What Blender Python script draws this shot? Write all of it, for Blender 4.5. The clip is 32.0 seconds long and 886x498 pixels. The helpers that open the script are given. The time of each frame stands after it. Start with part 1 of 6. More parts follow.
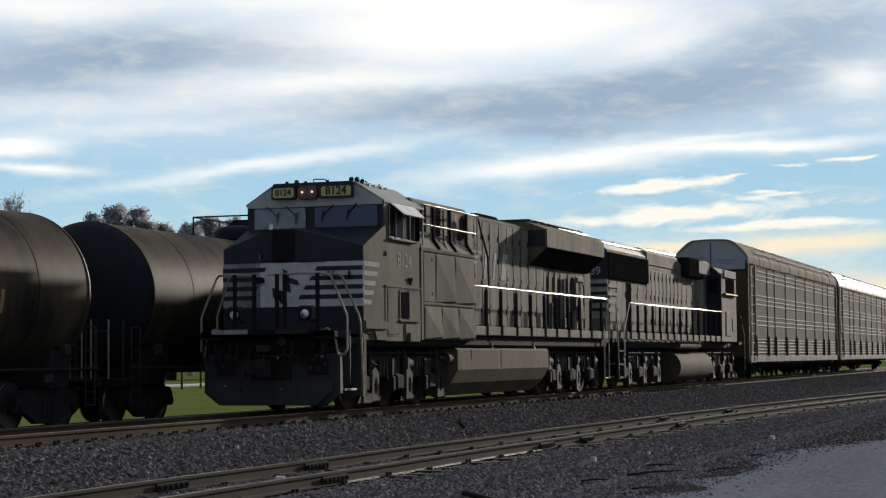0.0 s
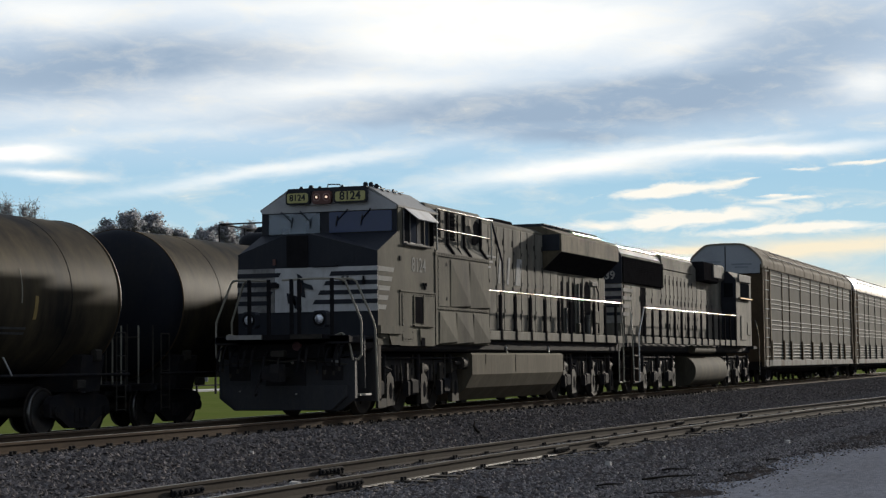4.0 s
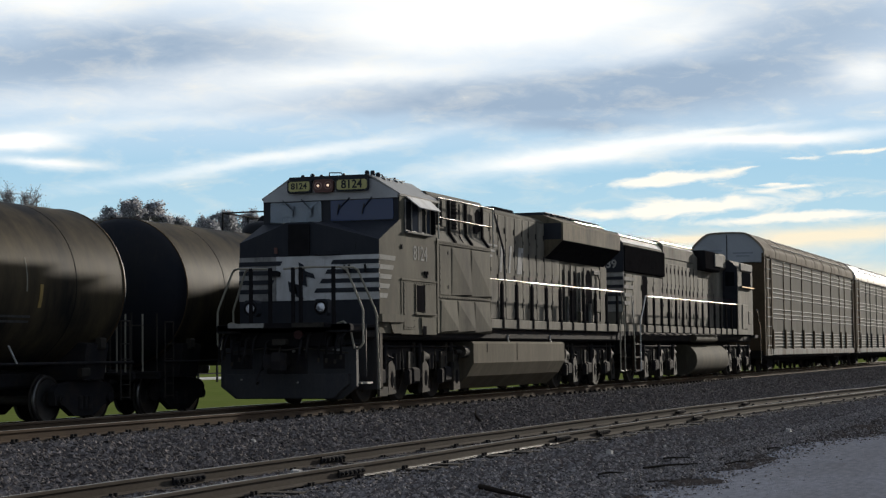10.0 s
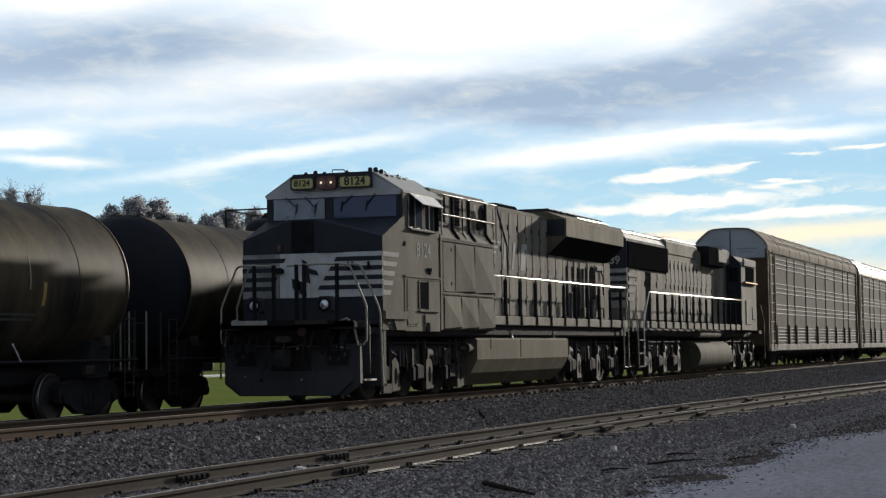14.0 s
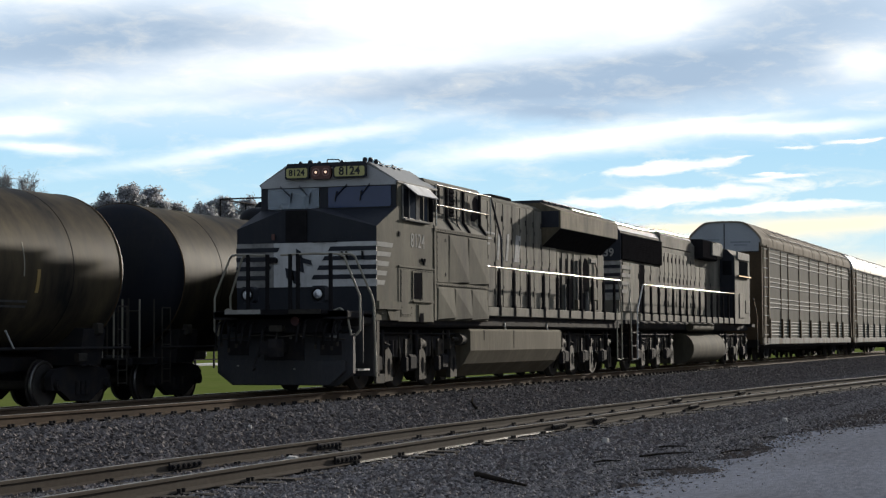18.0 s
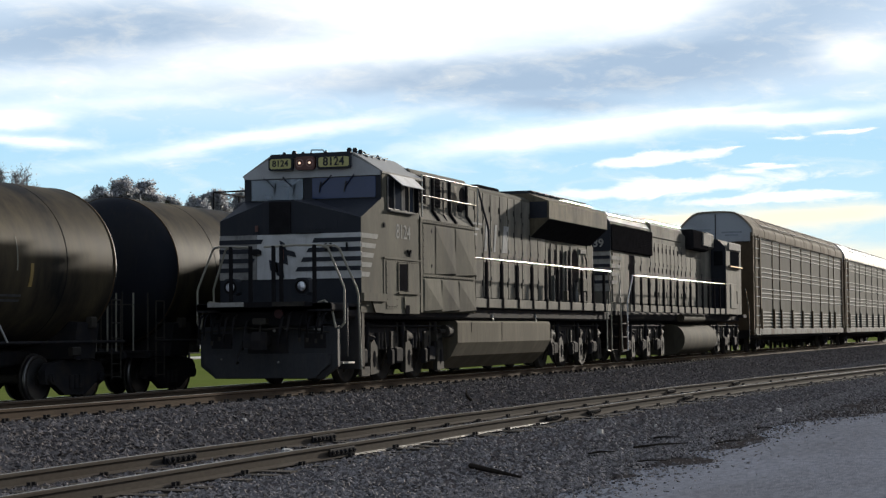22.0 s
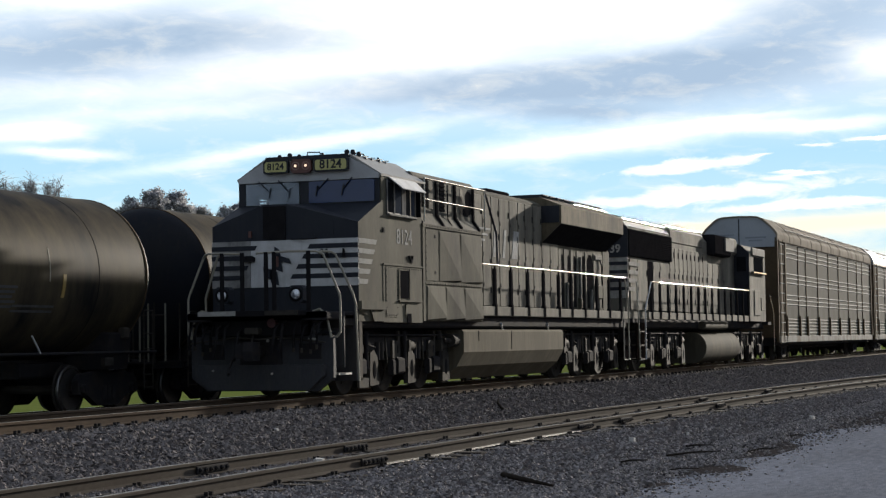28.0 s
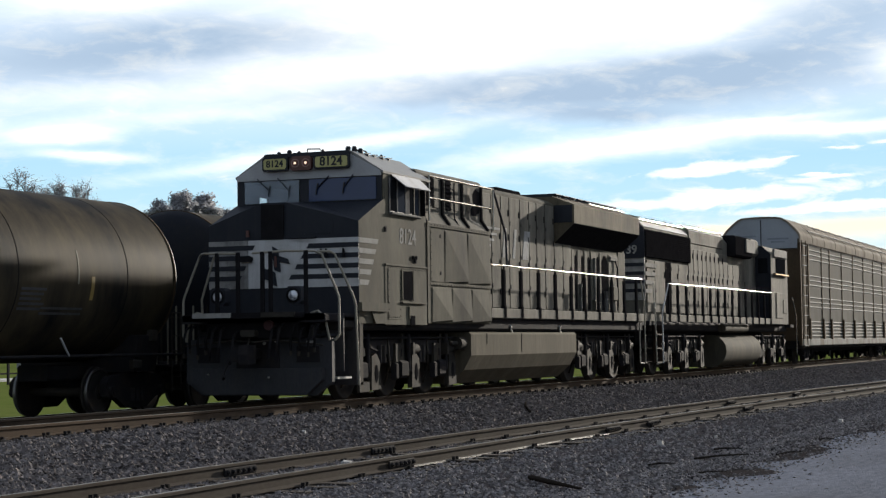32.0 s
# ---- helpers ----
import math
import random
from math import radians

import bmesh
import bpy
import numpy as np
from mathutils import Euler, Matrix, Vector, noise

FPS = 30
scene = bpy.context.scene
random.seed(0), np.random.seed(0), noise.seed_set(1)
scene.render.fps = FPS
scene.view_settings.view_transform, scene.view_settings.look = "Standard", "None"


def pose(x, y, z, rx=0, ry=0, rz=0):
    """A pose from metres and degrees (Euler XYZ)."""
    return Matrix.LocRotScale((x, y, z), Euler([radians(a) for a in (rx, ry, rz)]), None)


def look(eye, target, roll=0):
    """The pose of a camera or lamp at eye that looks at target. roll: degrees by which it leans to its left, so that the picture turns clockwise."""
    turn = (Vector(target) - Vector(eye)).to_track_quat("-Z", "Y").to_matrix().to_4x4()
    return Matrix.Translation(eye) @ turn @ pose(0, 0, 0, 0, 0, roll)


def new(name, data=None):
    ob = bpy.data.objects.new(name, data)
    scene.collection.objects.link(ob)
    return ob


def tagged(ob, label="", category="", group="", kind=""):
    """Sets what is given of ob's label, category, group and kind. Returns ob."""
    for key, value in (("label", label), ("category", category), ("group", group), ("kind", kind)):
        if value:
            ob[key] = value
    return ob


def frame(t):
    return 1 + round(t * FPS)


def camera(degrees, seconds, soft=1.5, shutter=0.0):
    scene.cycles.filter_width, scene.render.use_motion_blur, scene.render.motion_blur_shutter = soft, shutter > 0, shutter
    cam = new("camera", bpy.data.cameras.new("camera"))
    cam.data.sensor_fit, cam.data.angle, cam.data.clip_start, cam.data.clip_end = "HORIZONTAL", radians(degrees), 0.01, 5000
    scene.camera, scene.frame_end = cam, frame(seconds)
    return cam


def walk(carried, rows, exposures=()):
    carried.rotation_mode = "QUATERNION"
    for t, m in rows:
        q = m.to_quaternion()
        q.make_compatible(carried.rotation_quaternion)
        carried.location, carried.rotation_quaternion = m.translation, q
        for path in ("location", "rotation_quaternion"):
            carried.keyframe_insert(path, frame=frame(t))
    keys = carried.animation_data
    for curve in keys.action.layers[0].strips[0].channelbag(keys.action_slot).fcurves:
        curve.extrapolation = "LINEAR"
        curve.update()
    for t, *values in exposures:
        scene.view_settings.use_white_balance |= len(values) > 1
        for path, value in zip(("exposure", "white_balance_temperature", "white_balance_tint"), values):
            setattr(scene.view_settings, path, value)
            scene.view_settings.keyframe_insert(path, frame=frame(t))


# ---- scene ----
EYE = Vector((0.0, 0.0, 1.013))


def aim(az, el, roll):
    """Camera pose at EYE: azimuth from +x towards +y, elevation, roll, in degrees."""
    a, e = radians(az), radians(el)
    return look(EYE, EYE + Vector((math.cos(a) * math.cos(e), math.sin(a) * math.cos(e), math.sin(e))), roll)


cam = camera(27.0956, 32.0, soft=1.3)
walk(cam, [
    (0, aim(19.412, 3.415, -0.537)), (0.5, aim(19.520, 3.478, -0.438)), (1, aim(19.574, 3.504, -0.444)),
    (1.5, aim(19.625, 3.523, -0.496)), (2, aim(19.727, 3.521, -0.474)), (2.5, aim(19.778, 3.537, -0.487)),
    (3, aim(19.844, 3.572, -0.511)), (3.5, aim(19.852, 3.583, -0.700)), (5.5, aim(19.914, 3.431, -0.329)),
    (6, aim(19.944, 3.398, -0.288)), (6.5, aim(19.981, 3.393, -0.286)), (7, aim(20.028, 3.437, -0.507)),
    (7.5, aim(19.963, 3.386, -0.568)), (8, aim(19.886, 3.340, -0.516)), (8.5, aim(19.819, 3.294, -0.409)),
    (9, aim(19.799, 3.246, -0.365)), (9.5, aim(19.838, 3.225, -0.475)), (10, aim(19.908, 3.212, -0.598)),
    (10.5, aim(19.974, 3.210, -0.637)), (11, aim(20.016, 3.203, -0.737)), (11.5, aim(20.093, 3.203, -0.598)),
    (12, aim(20.148, 3.184, -0.538)), (12.5, aim(20.114, 3.134, -0.668)), (13, aim(20.082, 3.086, -0.767)),
    (13.5, aim(20.061, 3.078, -0.797)), (14, aim(20.013, 3.109, -0.793)), (14.5, aim(19.956, 3.151, -0.598)),
    (16.5, aim(19.901, 3.038, -0.446)), (17, aim(19.916, 2.928, -0.260)), (17.5, aim(19.897, 2.858, -0.167)),
    (18, aim(19.832, 2.818, -0.268)), (18.5, aim(19.797, 2.760, -0.513)), (19, aim(19.738, 2.751, -0.558)),
    (19.5, aim(19.640, 2.713, -0.584)), (20, aim(19.518, 2.683, -0.708)), (20.5, aim(19.457, 2.681, -0.832)),
    (21, aim(19.457, 2.625, -0.808)), (21.5, aim(19.525, 2.583, -0.666)), (22, aim(19.633, 2.569, -0.544)),
    (22.5, aim(19.768, 2.596, -0.544)), (23, aim(19.888, 2.629, -0.627)), (23.5, aim(19.976, 2.710, -0.719)),
    (24, aim(20.027, 2.764, -0.722)), (24.5, aim(20.069, 2.834, -0.706)), (25, aim(20.135, 2.899, -0.730)),
    (25.5, aim(20.213, 2.943, -0.775)), (27.5, aim(20.517, 2.868, -1.010)), (28, aim(20.593, 2.858, -0.826)),
    (28.5, aim(20.666, 2.833, -0.837)), (29, aim(20.783, 2.835, -0.913)), (29.5, aim(20.901, 2.825, -0.995)),
    (30, aim(21.064, 2.798, -1.117)), (30.5, aim(21.238, 2.865, -1.021)), (31, aim(21.337, 2.916, -0.870)),
    (31.5, aim(21.402, 2.958, -0.834)), (32, aim(21.449, 2.951, -0.763)),
], exposures=[(0, 0.0), (7, 0.0), (13, 0.15), (19, 0.30), (26, 0.35), (32, 0.38)])

# ---- world, sun ----
SUN_AZ, SUN_EL = -10.1, 11.0
world = bpy.data.worlds.new("world")
scene.world = world
world.use_nodes = True


def tree_of(owner):
    nt = owner.node_tree
    nt.nodes.clear()
    return nt


def node(nt, kind, **vals):
    n = nt.nodes.new(kind)
    for k, v in vals.items():
        n.inputs[k.replace("_", " ")].default_value = v
    return n


def calc(nt, op, a, b=None, c=None, clamp=False):
    n = nt.nodes.new("ShaderNodeMath")
    n.operation, n.use_clamp = op, clamp
    for i, v in enumerate((a, b, c)):
        if v is None:
            continue
        if isinstance(v, (int, float)):
            n.inputs[i].default_value = v
        else:
            nt.links.new(v, n.inputs[i])
    return n.outputs[0]


def blend(nt, fac, a, b):
    n = nt.nodes.new("ShaderNodeMix")
    n.data_type = "RGBA"
    for s, v in ((n.inputs[0], fac), (n.inputs[6], a), (n.inputs[7], b)):
        if isinstance(v, tuple):
            s.default_value = (*v, 1)
        elif isinstance(v, (int, float)):
            s.default_value = v
        else:
            nt.links.new(v, s)
    return n.outputs[2]


def build_world():
    nt = tree_of(world)
    sky = nt.nodes.new("ShaderNodeTexSky")
    sky.sky_type, sky.sun_disc = "NISHITA", False
    sky.sun_elevation, sky.sun_rotation = radians(SUN_EL), radians(90 - SUN_AZ)
    tint = nt.nodes.new("ShaderNodeVectorMath")
    tint.operation = "SCALE"
    tint.inputs["Scale"].default_value = 0.05
    nt.links.new(sky.outputs[0], tint.inputs[0])
    co = nt.nodes.new("ShaderNodeTexCoord")
    mp = nt.nodes.new("ShaderNodeMapping")
    mp.inputs["Scale"].default_value = (2.2, 2.2, 7.0)
    nt.links.new(co.outputs["Generated"], mp.inputs[0])
    ns = node(nt, "ShaderNodeTexNoise", Scale=1.3, Detail=6.0, Roughness=0.55)
    nt.links.new(mp.outputs[0], ns.inputs["Vector"])
    cover = calc(nt, "MULTIPLY_ADD", ns.outputs["Fac"], 3.0, -1.05, clamp=True)
    cover = calc(nt, "MULTIPLY", cover, 0.8)
    col = blend(nt, cover, tint.outputs[0], (0.67, 0.765, 0.945))
    bg = node(nt, "ShaderNodeBackground", Strength=1.0)
    out = nt.nodes.new("ShaderNodeOutputWorld")
    nt.links.new(col, bg.inputs[0])
    nt.links.new(bg.outputs[0], out.inputs[0])


build_world()
sun = new("sun", bpy.data.lights.new("sun", "SUN"))
sun.data.energy, sun.data.angle, sun.data.color = 4.75, radians(1.0), (1.0, 0.92, 0.80)
_a, _e = radians(SUN_AZ), radians(SUN_EL)
sun.matrix_world = look((math.cos(_a) * math.cos(_e) * 200, math.sin(_a) * math.cos(_e) * 200, math.sin(_e) * 200), (0, 0, 0))


# ---- materials ----
def surface(name, base, rough=0.6, metal=0.0, other=None, amount=0.5, scale=3.0, stretch=(1, 1, 1), grain=0.0, bump=0.0,
            bump_scale=60.0, vary=0.0, spec=0.5, patch=(0.45, 0.65), rough_var=0.1, emit=0.0, coat=0.0,
            streak=0.0, streak_col=(0.06, 0.035, 0.018), spots=0.0):
    """A procedural surface: base colour, patches of another colour at one scale, fine grain at a second one, bump."""
    m = bpy.data.materials.new(name)
    m.use_nodes = True
    nt = tree_of(m)
    out = nt.nodes.new("ShaderNodeOutputMaterial")
    b = node(nt, "ShaderNodeBsdfPrincipled", Roughness=rough, Metallic=metal)
    b.inputs["Specular IOR Level"].default_value = spec
    b.inputs["Coat Weight"].default_value = coat
    nt.links.new(b.outputs[0], out.inputs[0])
    co = nt.nodes.new("ShaderNodeTexCoord")
    mp = nt.nodes.new("ShaderNodeMapping")
    mp.inputs["Scale"].default_value = stretch
    nt.links.new(co.outputs["Object"], mp.inputs[0])
    n1 = node(nt, "ShaderNodeTexNoise", Scale=scale, Detail=6.0, Roughness=0.6)
    n2 = node(nt, "ShaderNodeTexNoise", Scale=scale * 14, Detail=4.0, Roughness=0.6)
    for n in (n1, n2):
        nt.links.new(mp.outputs[0], n.inputs["Vector"])
    rg = node(nt, "ShaderNodeMapRange")
    rg.inputs["From Min"].default_value, rg.inputs["From Max"].default_value = patch
    nt.links.new(n1.outputs["Fac"], rg.inputs["Value"])
    col = blend(nt, calc(nt, "MULTIPLY", rg.outputs[0], amount), base, other or tuple(c * 0.6 for c in base))
    if grain:
        g = calc(nt, "MULTIPLY_ADD", n2.outputs["Fac"], 2 * grain, 1 - grain)
        hs = nt.nodes.new("ShaderNodeHueSaturation")
        nt.links.new(g, hs.inputs["Value"])
        nt.links.new(col, hs.inputs["Color"])
        col = hs.outputs[0]
    if streak:                             # runs of rust and grime down the sheets
        ms = nt.nodes.new("ShaderNodeMapping")
        ms.inputs["Scale"].default_value = (5.0, 5.0, 0.30)
        nt.links.new(co.outputs["Object"], ms.inputs[0])
        n3 = node(nt, "ShaderNodeTexNoise", Scale=1.3, Detail=7.0, Roughness=0.7)
        nt.links.new(ms.outputs[0], n3.inputs["Vector"])
        fs = calc(nt, "MULTIPLY_ADD", n3.outputs["Fac"], 5.0, -2.6, clamp=True)
        col = blend(nt, calc(nt, "MULTIPLY", fs, streak), col, streak_col)
    if spots:                              # chips and splashes
        n4 = node(nt, "ShaderNodeTexNoise", Scale=11.0, Detail=5.0, Roughness=0.75)
        nt.links.new(co.outputs["Object"], n4.inputs["Vector"])
        fs = calc(nt, "MULTIPLY_ADD", n4.outputs["Fac"], 9.0, -5.6, clamp=True)
        col = blend(nt, calc(nt, "MULTIPLY", fs, spots), col, tuple(c * 0.35 for c in base))
    if vary:
        inf = nt.nodes.new("ShaderNodeObjectInfo")
        geo = nt.nodes.new("ShaderNodeNewGeometry")
        r = calc(nt, "FRACT", calc(nt, "ADD", inf.outputs["Random"], geo.outputs["Random Per Island"]))
        hs = nt.nodes.new("ShaderNodeHueSaturation")
        nt.links.new(calc(nt, "MULTIPLY_ADD", r, 2 * vary, 1 - vary), hs.inputs["Value"])
        nt.links.new(col, hs.inputs["Color"])
        col = hs.outputs[0]
    nt.links.new(col, b.inputs["Base Color"])
    nt.links.new(calc(nt, "MULTIPLY_ADD", n2.outputs["Fac"], rough_var * 2, rough - rough_var, clamp=True), b.inputs["Roughness"])
    if bump:
        nb = node(nt, "ShaderNodeTexNoise", Scale=bump_scale, Detail=3.0)
        nt.links.new(co.outputs["Object"], nb.inputs["Vector"])
        bp = node(nt, "ShaderNodeBump", Strength=bump, Distance=0.02)
        nt.links.new(nb.outputs["Fac"], bp.inputs["Height"])
        nt.links.new(bp.outputs[0], b.inputs["Normal"])
    if emit:
        b.inputs["Emission Color"].default_value = (*base, 1)
        b.inputs["Emission Strength"].default_value = emit
    return m


DUST = (0.150, 0.127, 0.090)
PALE_DUST = (0.245, 0.226, 0.182)
LOCO_BLACK = surface("loco_black_paint", (0.034, 0.032, 0.027), 0.82, spec=0.05, other=(0.196, 0.181, 0.132), amount=0.66, scale=0.9, stretch=(1, 1, 0.45), grain=0.3, bump=0.06, bump_scale=7, patch=(0.3, 0.70), streak=0.5, streak_col=(0.085, 0.062, 0.040), spots=0.55)
LOCO_FADED = surface("faded_loco_black_paint", (0.058, 0.055, 0.048), 0.82, spec=0.05, other=PALE_DUST, amount=0.82, scale=0.9, stretch=(1, 1, 0.45), grain=0.3, bump=0.05, bump_scale=7, patch=(0.3, 0.70), streak=0.5, streak_col=(0.09, 0.068, 0.046), spots=0.55)
NOSE_BLACK = surface("nose_black_paint", (0.0150, 0.0172, 0.0235), 0.6, spec=0.25, other=(0.027, 0.029, 0.034), amount=0.5, scale=1.2, grain=0.2, streak=0.35, streak_col=(0.034, 0.033, 0.033), spots=0.3)
WHITE = surface("white_paint", (0.50, 0.495, 0.485), 0.5, other=(0.34, 0.325, 0.30), amount=0.55, scale=2.5, grain=0.15, streak=0.45, streak_col=(0.22, 0.20, 0.18), spots=0.35)
WORN_WHITE = surface("worn_white_paint", (0.30, 0.29, 0.265), 0.5, other=(0.12, 0.11, 0.10), amount=0.7, scale=3.5, grain=0.3)
DARK_IRON = surface("grimy_iron", (0.023, 0.022, 0.024), 0.85, spec=0.03, other=(0.040, 0.034, 0.028), amount=0.5, scale=4.0, grain=0.35, bump=0.12)
DULL_WHITE = surface("dull_white_paint", (0.16, 0.156, 0.142), 0.85, spec=0.10, other=(0.07, 0.067, 0.06), amount=0.6, scale=3.0, grain=0.25)
# pale colour that stands for sun on the rail's foot
BASE_GLINT = surface("painted_base_glint", (0.17, 0.155, 0.13), 0.6, other=(0.12, 0.10, 0.08), amount=0.6, scale=3.0, grain=0.3)
TRUCK_GREY = surface("truck_grey_grime", (0.046, 0.041, 0.034), 0.85, spec=0.10, other=(0.020, 0.019, 0.018), amount=0.8, scale=3.5, grain=0.4, bump=0.1, streak=0.4)
# truck grime darkened further by the overhang's shade, put into the colour
TRUCK_DARK = surface("shaded_truck_grime", (0.024, 0.022, 0.020), 0.75, spec=0.06, other=(0.048, 0.042, 0.034), amount=0.6, scale=5.0, grain=0.45, bump=0.1, patch=(0.5, 0.66))
WHEEL_STEEL = surface("wheel_steel", (0.033, 0.029, 0.026), 0.85, spec=0.08, other=(0.05, 0.04, 0.03), amount=0.7, scale=6.0, grain=0.25)
GRILLE_BLACK = surface("matte_black_grille", (0.018, 0.017, 0.018), 0.9, spec=0.0, grain=0.3, scale=5.0)
# the blue of this base colour stands for reflected sky
GLASS_DARK = surface("cab_glass", (0.023, 0.041, 0.108), 0.06, other=(0.020, 0.034, 0.080), amount=0.4, scale=0.8, rough_var=0.02, spec=0.35)
GLASS_SIDE = surface("dark_side_pane", (0.013, 0.014, 0.016), 0.6, spec=0.0, grain=0.1)
GLASS_TINT = surface("dusty_cab_glass", (0.50, 0.58, 0.66), 0.12, spec=0.3, other=(0.32, 0.36, 0.40), amount=0.6, scale=2.0, rough_var=0.03)
RAIL_RUST = surface("rusty_rail", (0.070, 0.060, 0.050), 0.9, spec=0.02, other=(0.055, 0.044, 0.036), amount=0.7, scale=2.0, stretch=(0.3, 1, 1), grain=0.35)
MAIN_RAIL = surface("brown_rust_rail", (0.082, 0.060, 0.043), 0.9, spec=0.03, other=(0.046, 0.034, 0.026), amount=0.7, scale=2.0, stretch=(0.3, 1, 1), grain=0.3)
RAIL_TOP = surface("worn_rail_head", (0.26, 0.25, 0.23), 0.34, metal=0.9, other=(0.2, 0.18, 0.16), amount=0.5, scale=1.5, stretch=(0.2, 1, 1), grain=0.15)
TREAD_STEEL = surface("polished_tread_steel", (0.17, 0.165, 0.16), 0.38, metal=0.9, other=(0.12, 0.11, 0.10), amount=0.5, scale=4.0, grain=0.2)
# pale grey that paints the sun's sheen on black roof edges
PAINTED_SHEEN = surface("painted_roof_sheen", (0.26, 0.26, 0.25), 0.38, spec=0.5, other=(0.15, 0.145, 0.135), amount=0.6, scale=1.5, grain=0.2)
TIE_WOOD = surface("creosoted_tie", (0.040, 0.034, 0.030), 0.95, spec=0.05, other=(0.09, 0.078, 0.066), amount=0.6, scale=3.0, stretch=(4, 1, 1), grain=0.4, bump=0.2, vary=0.3)
STEEL_RAIL = surface("handrail_steel", (0.36, 0.35, 0.33), 0.12, metal=0.95, other=(0.14, 0.135, 0.12), amount=0.75, scale=1.6, patch=(0.4, 0.62), rough_var=0.04)
BALLAST = surface("ballast_stone", (0.222, 0.202, 0.195), 0.95, spec=0.05, other=(0.105, 0.096, 0.098), amount=0.8, scale=9.0, grain=0.45, bump=0.9, bump_scale=26, vary=0.40)
BALLAST_DARK = surface("dark_ballast_stone", (0.170, 0.150, 0.142), 0.95, spec=0.03, other=(0.075, 0.066, 0.062), amount=0.8, scale=9.0, grain=0.45, bump=0.9, bump_scale=26, vary=0.42)
BALLAST_BED = surface("ballast_bed", (0.060, 0.054, 0.056), 0.95, spec=0.0, other=(0.030, 0.028, 0.030), amount=0.8, scale=7.0, grain=0.5, bump=0.9, bump_scale=26)
GROUND_GREY = surface("gravel_ground", (0.048, 0.042, 0.040), 0.95, spec=0.0, other=(0.028, 0.025, 0.025), amount=0.75, scale=1.6, grain=0.5, bump=0.8, bump_scale=24)
LOT_GREY = surface("gravel_lot", (0.190, 0.198, 0.224), 0.95, spec=0.0, other=(0.125, 0.125, 0.134), amount=0.7, scale=0.75, stretch=(0.35, 1, 1), grain=0.5, bump=0.7, bump_scale=34, patch=(0.4, 0.72))
GRASS = surface("mown_grass", (0.120, 0.150, 0.038), 0.95, spec=0.0, other=(0.15, 0.16, 0.055), amount=0.6, scale=0.15, grain=0.3)
TANK_BLACK = surface("tank_black_paint", (0.0150, 0.0148, 0.0150), 0.55, spec=0.02, other=(0.158, 0.121, 0.068), amount=0.66, scale=0.8, stretch=(1.2, 1, 0.35), grain=0.2, patch=(0.35, 0.75), rough_var=0.05, streak=0.3, streak_col=(0.06, 0.047, 0.033))
# darker and bluer than the shell
TANK_HEAD = surface("tank_head_dark", (0.0105, 0.012, 0.017), 0.62, spec=0.12, other=(0.02, 0.019, 0.018), amount=0.5, scale=1.1, grain=0.25, streak=0.4, streak_col=(0.03, 0.025, 0.02))
GALVANIZED = surface("galvanized_panel", (0.074, 0.072, 0.063), 0.85, spec=0.022, other=(0.056, 0.052, 0.043), amount=0.6, scale=1.2, stretch=(1, 1, 0.3), grain=0.18, vary=0.16, streak=0.55, streak_col=(0.058, 0.044, 0.030))
SILL_WHITE = surface("rust_stained_sill_paint", (0.24, 0.235, 0.215), 0.85, spec=0.03, other=(0.12, 0.09, 0.06), amount=0.8, scale=1.4, stretch=(1, 1, 0.5), grain=0.2, streak=0.5)
ROOF_ZINC = surface("pale_zinc_roof", (0.30, 0.30, 0.30), 0.45, metal=0.3, other=(0.22, 0.21, 0.20), amount=0.5, scale=0.7, grain=0.1)
# paler copy of the panel's zinc: light caught by ridges, as colour
RIDGE_LIGHT = surface("lit_zinc_ridge", (0.18, 0.18, 0.166), 0.78, spec=0.06, other=(0.12, 0.113, 0.098), amount=0.6, scale=1.5, grain=0.2)
CREAM = surface("cream_handrail_paint", (0.27, 0.25, 0.20), 0.7, spec=0.2, other=(0.2, 0.18, 0.14), amount=0.4, scale=5.0)
RACK_BROWN = surface("autorack_brown_paint", (0.075, 0.053, 0.032), 0.85, spec=0.05, other=(0.05, 0.037, 0.024), amount=0.7, scale=1.0, grain=0.25, streak=0.4)
RACK_ROOF = surface("weathered_roof_sheet", (0.235, 0.200, 0.155), 0.92, spec=0.02, other=(0.105, 0.082, 0.060), amount=0.8, scale=0.7, stretch=(1, 1, 0.4), grain=0.25, streak=0.55, streak_col=(0.09, 0.062, 0.040))
RACK_WHITE = surface("autorack_end_paint", (0.29, 0.31, 0.335), 0.6, other=(0.22, 0.235, 0.25), amount=0.5, scale=1.0, grain=0.1)
BOARD_YELLOW = surface("number_board_lit", (0.34, 0.325, 0.13), 0.5, other=(0.27, 0.255, 0.10), amount=0.4, scale=4.0, emit=0.05)
LAMP_GLASS = surface("headlight_lens", (0.30, 0.32, 0.36), 0.2, metal=0.3, other=(0.95, 0.96, 1.0), amount=0.9, scale=9.0, patch=(0.40, 0.52))
LAMP_GLOW = surface("dim_headlight_bulb", (1.0, 0.72, 0.52), 0.3, emit=0.8)
RED_BROWN = surface("headlight_housing", (0.10, 0.04, 0.03), 0.6, grain=0.2)
BARK = surface("bark", (0.20, 0.20, 0.21), 0.9, other=(0.15, 0.147, 0.15), amount=0.6, scale=2.0, grain=0.3)
LEAF = surface("autumn_leaves", (0.42, 0.42, 0.44), 0.85, other=(0.24, 0.235, 0.24), amount=0.7, scale=0.6, grain=0.3, vary=0.55)
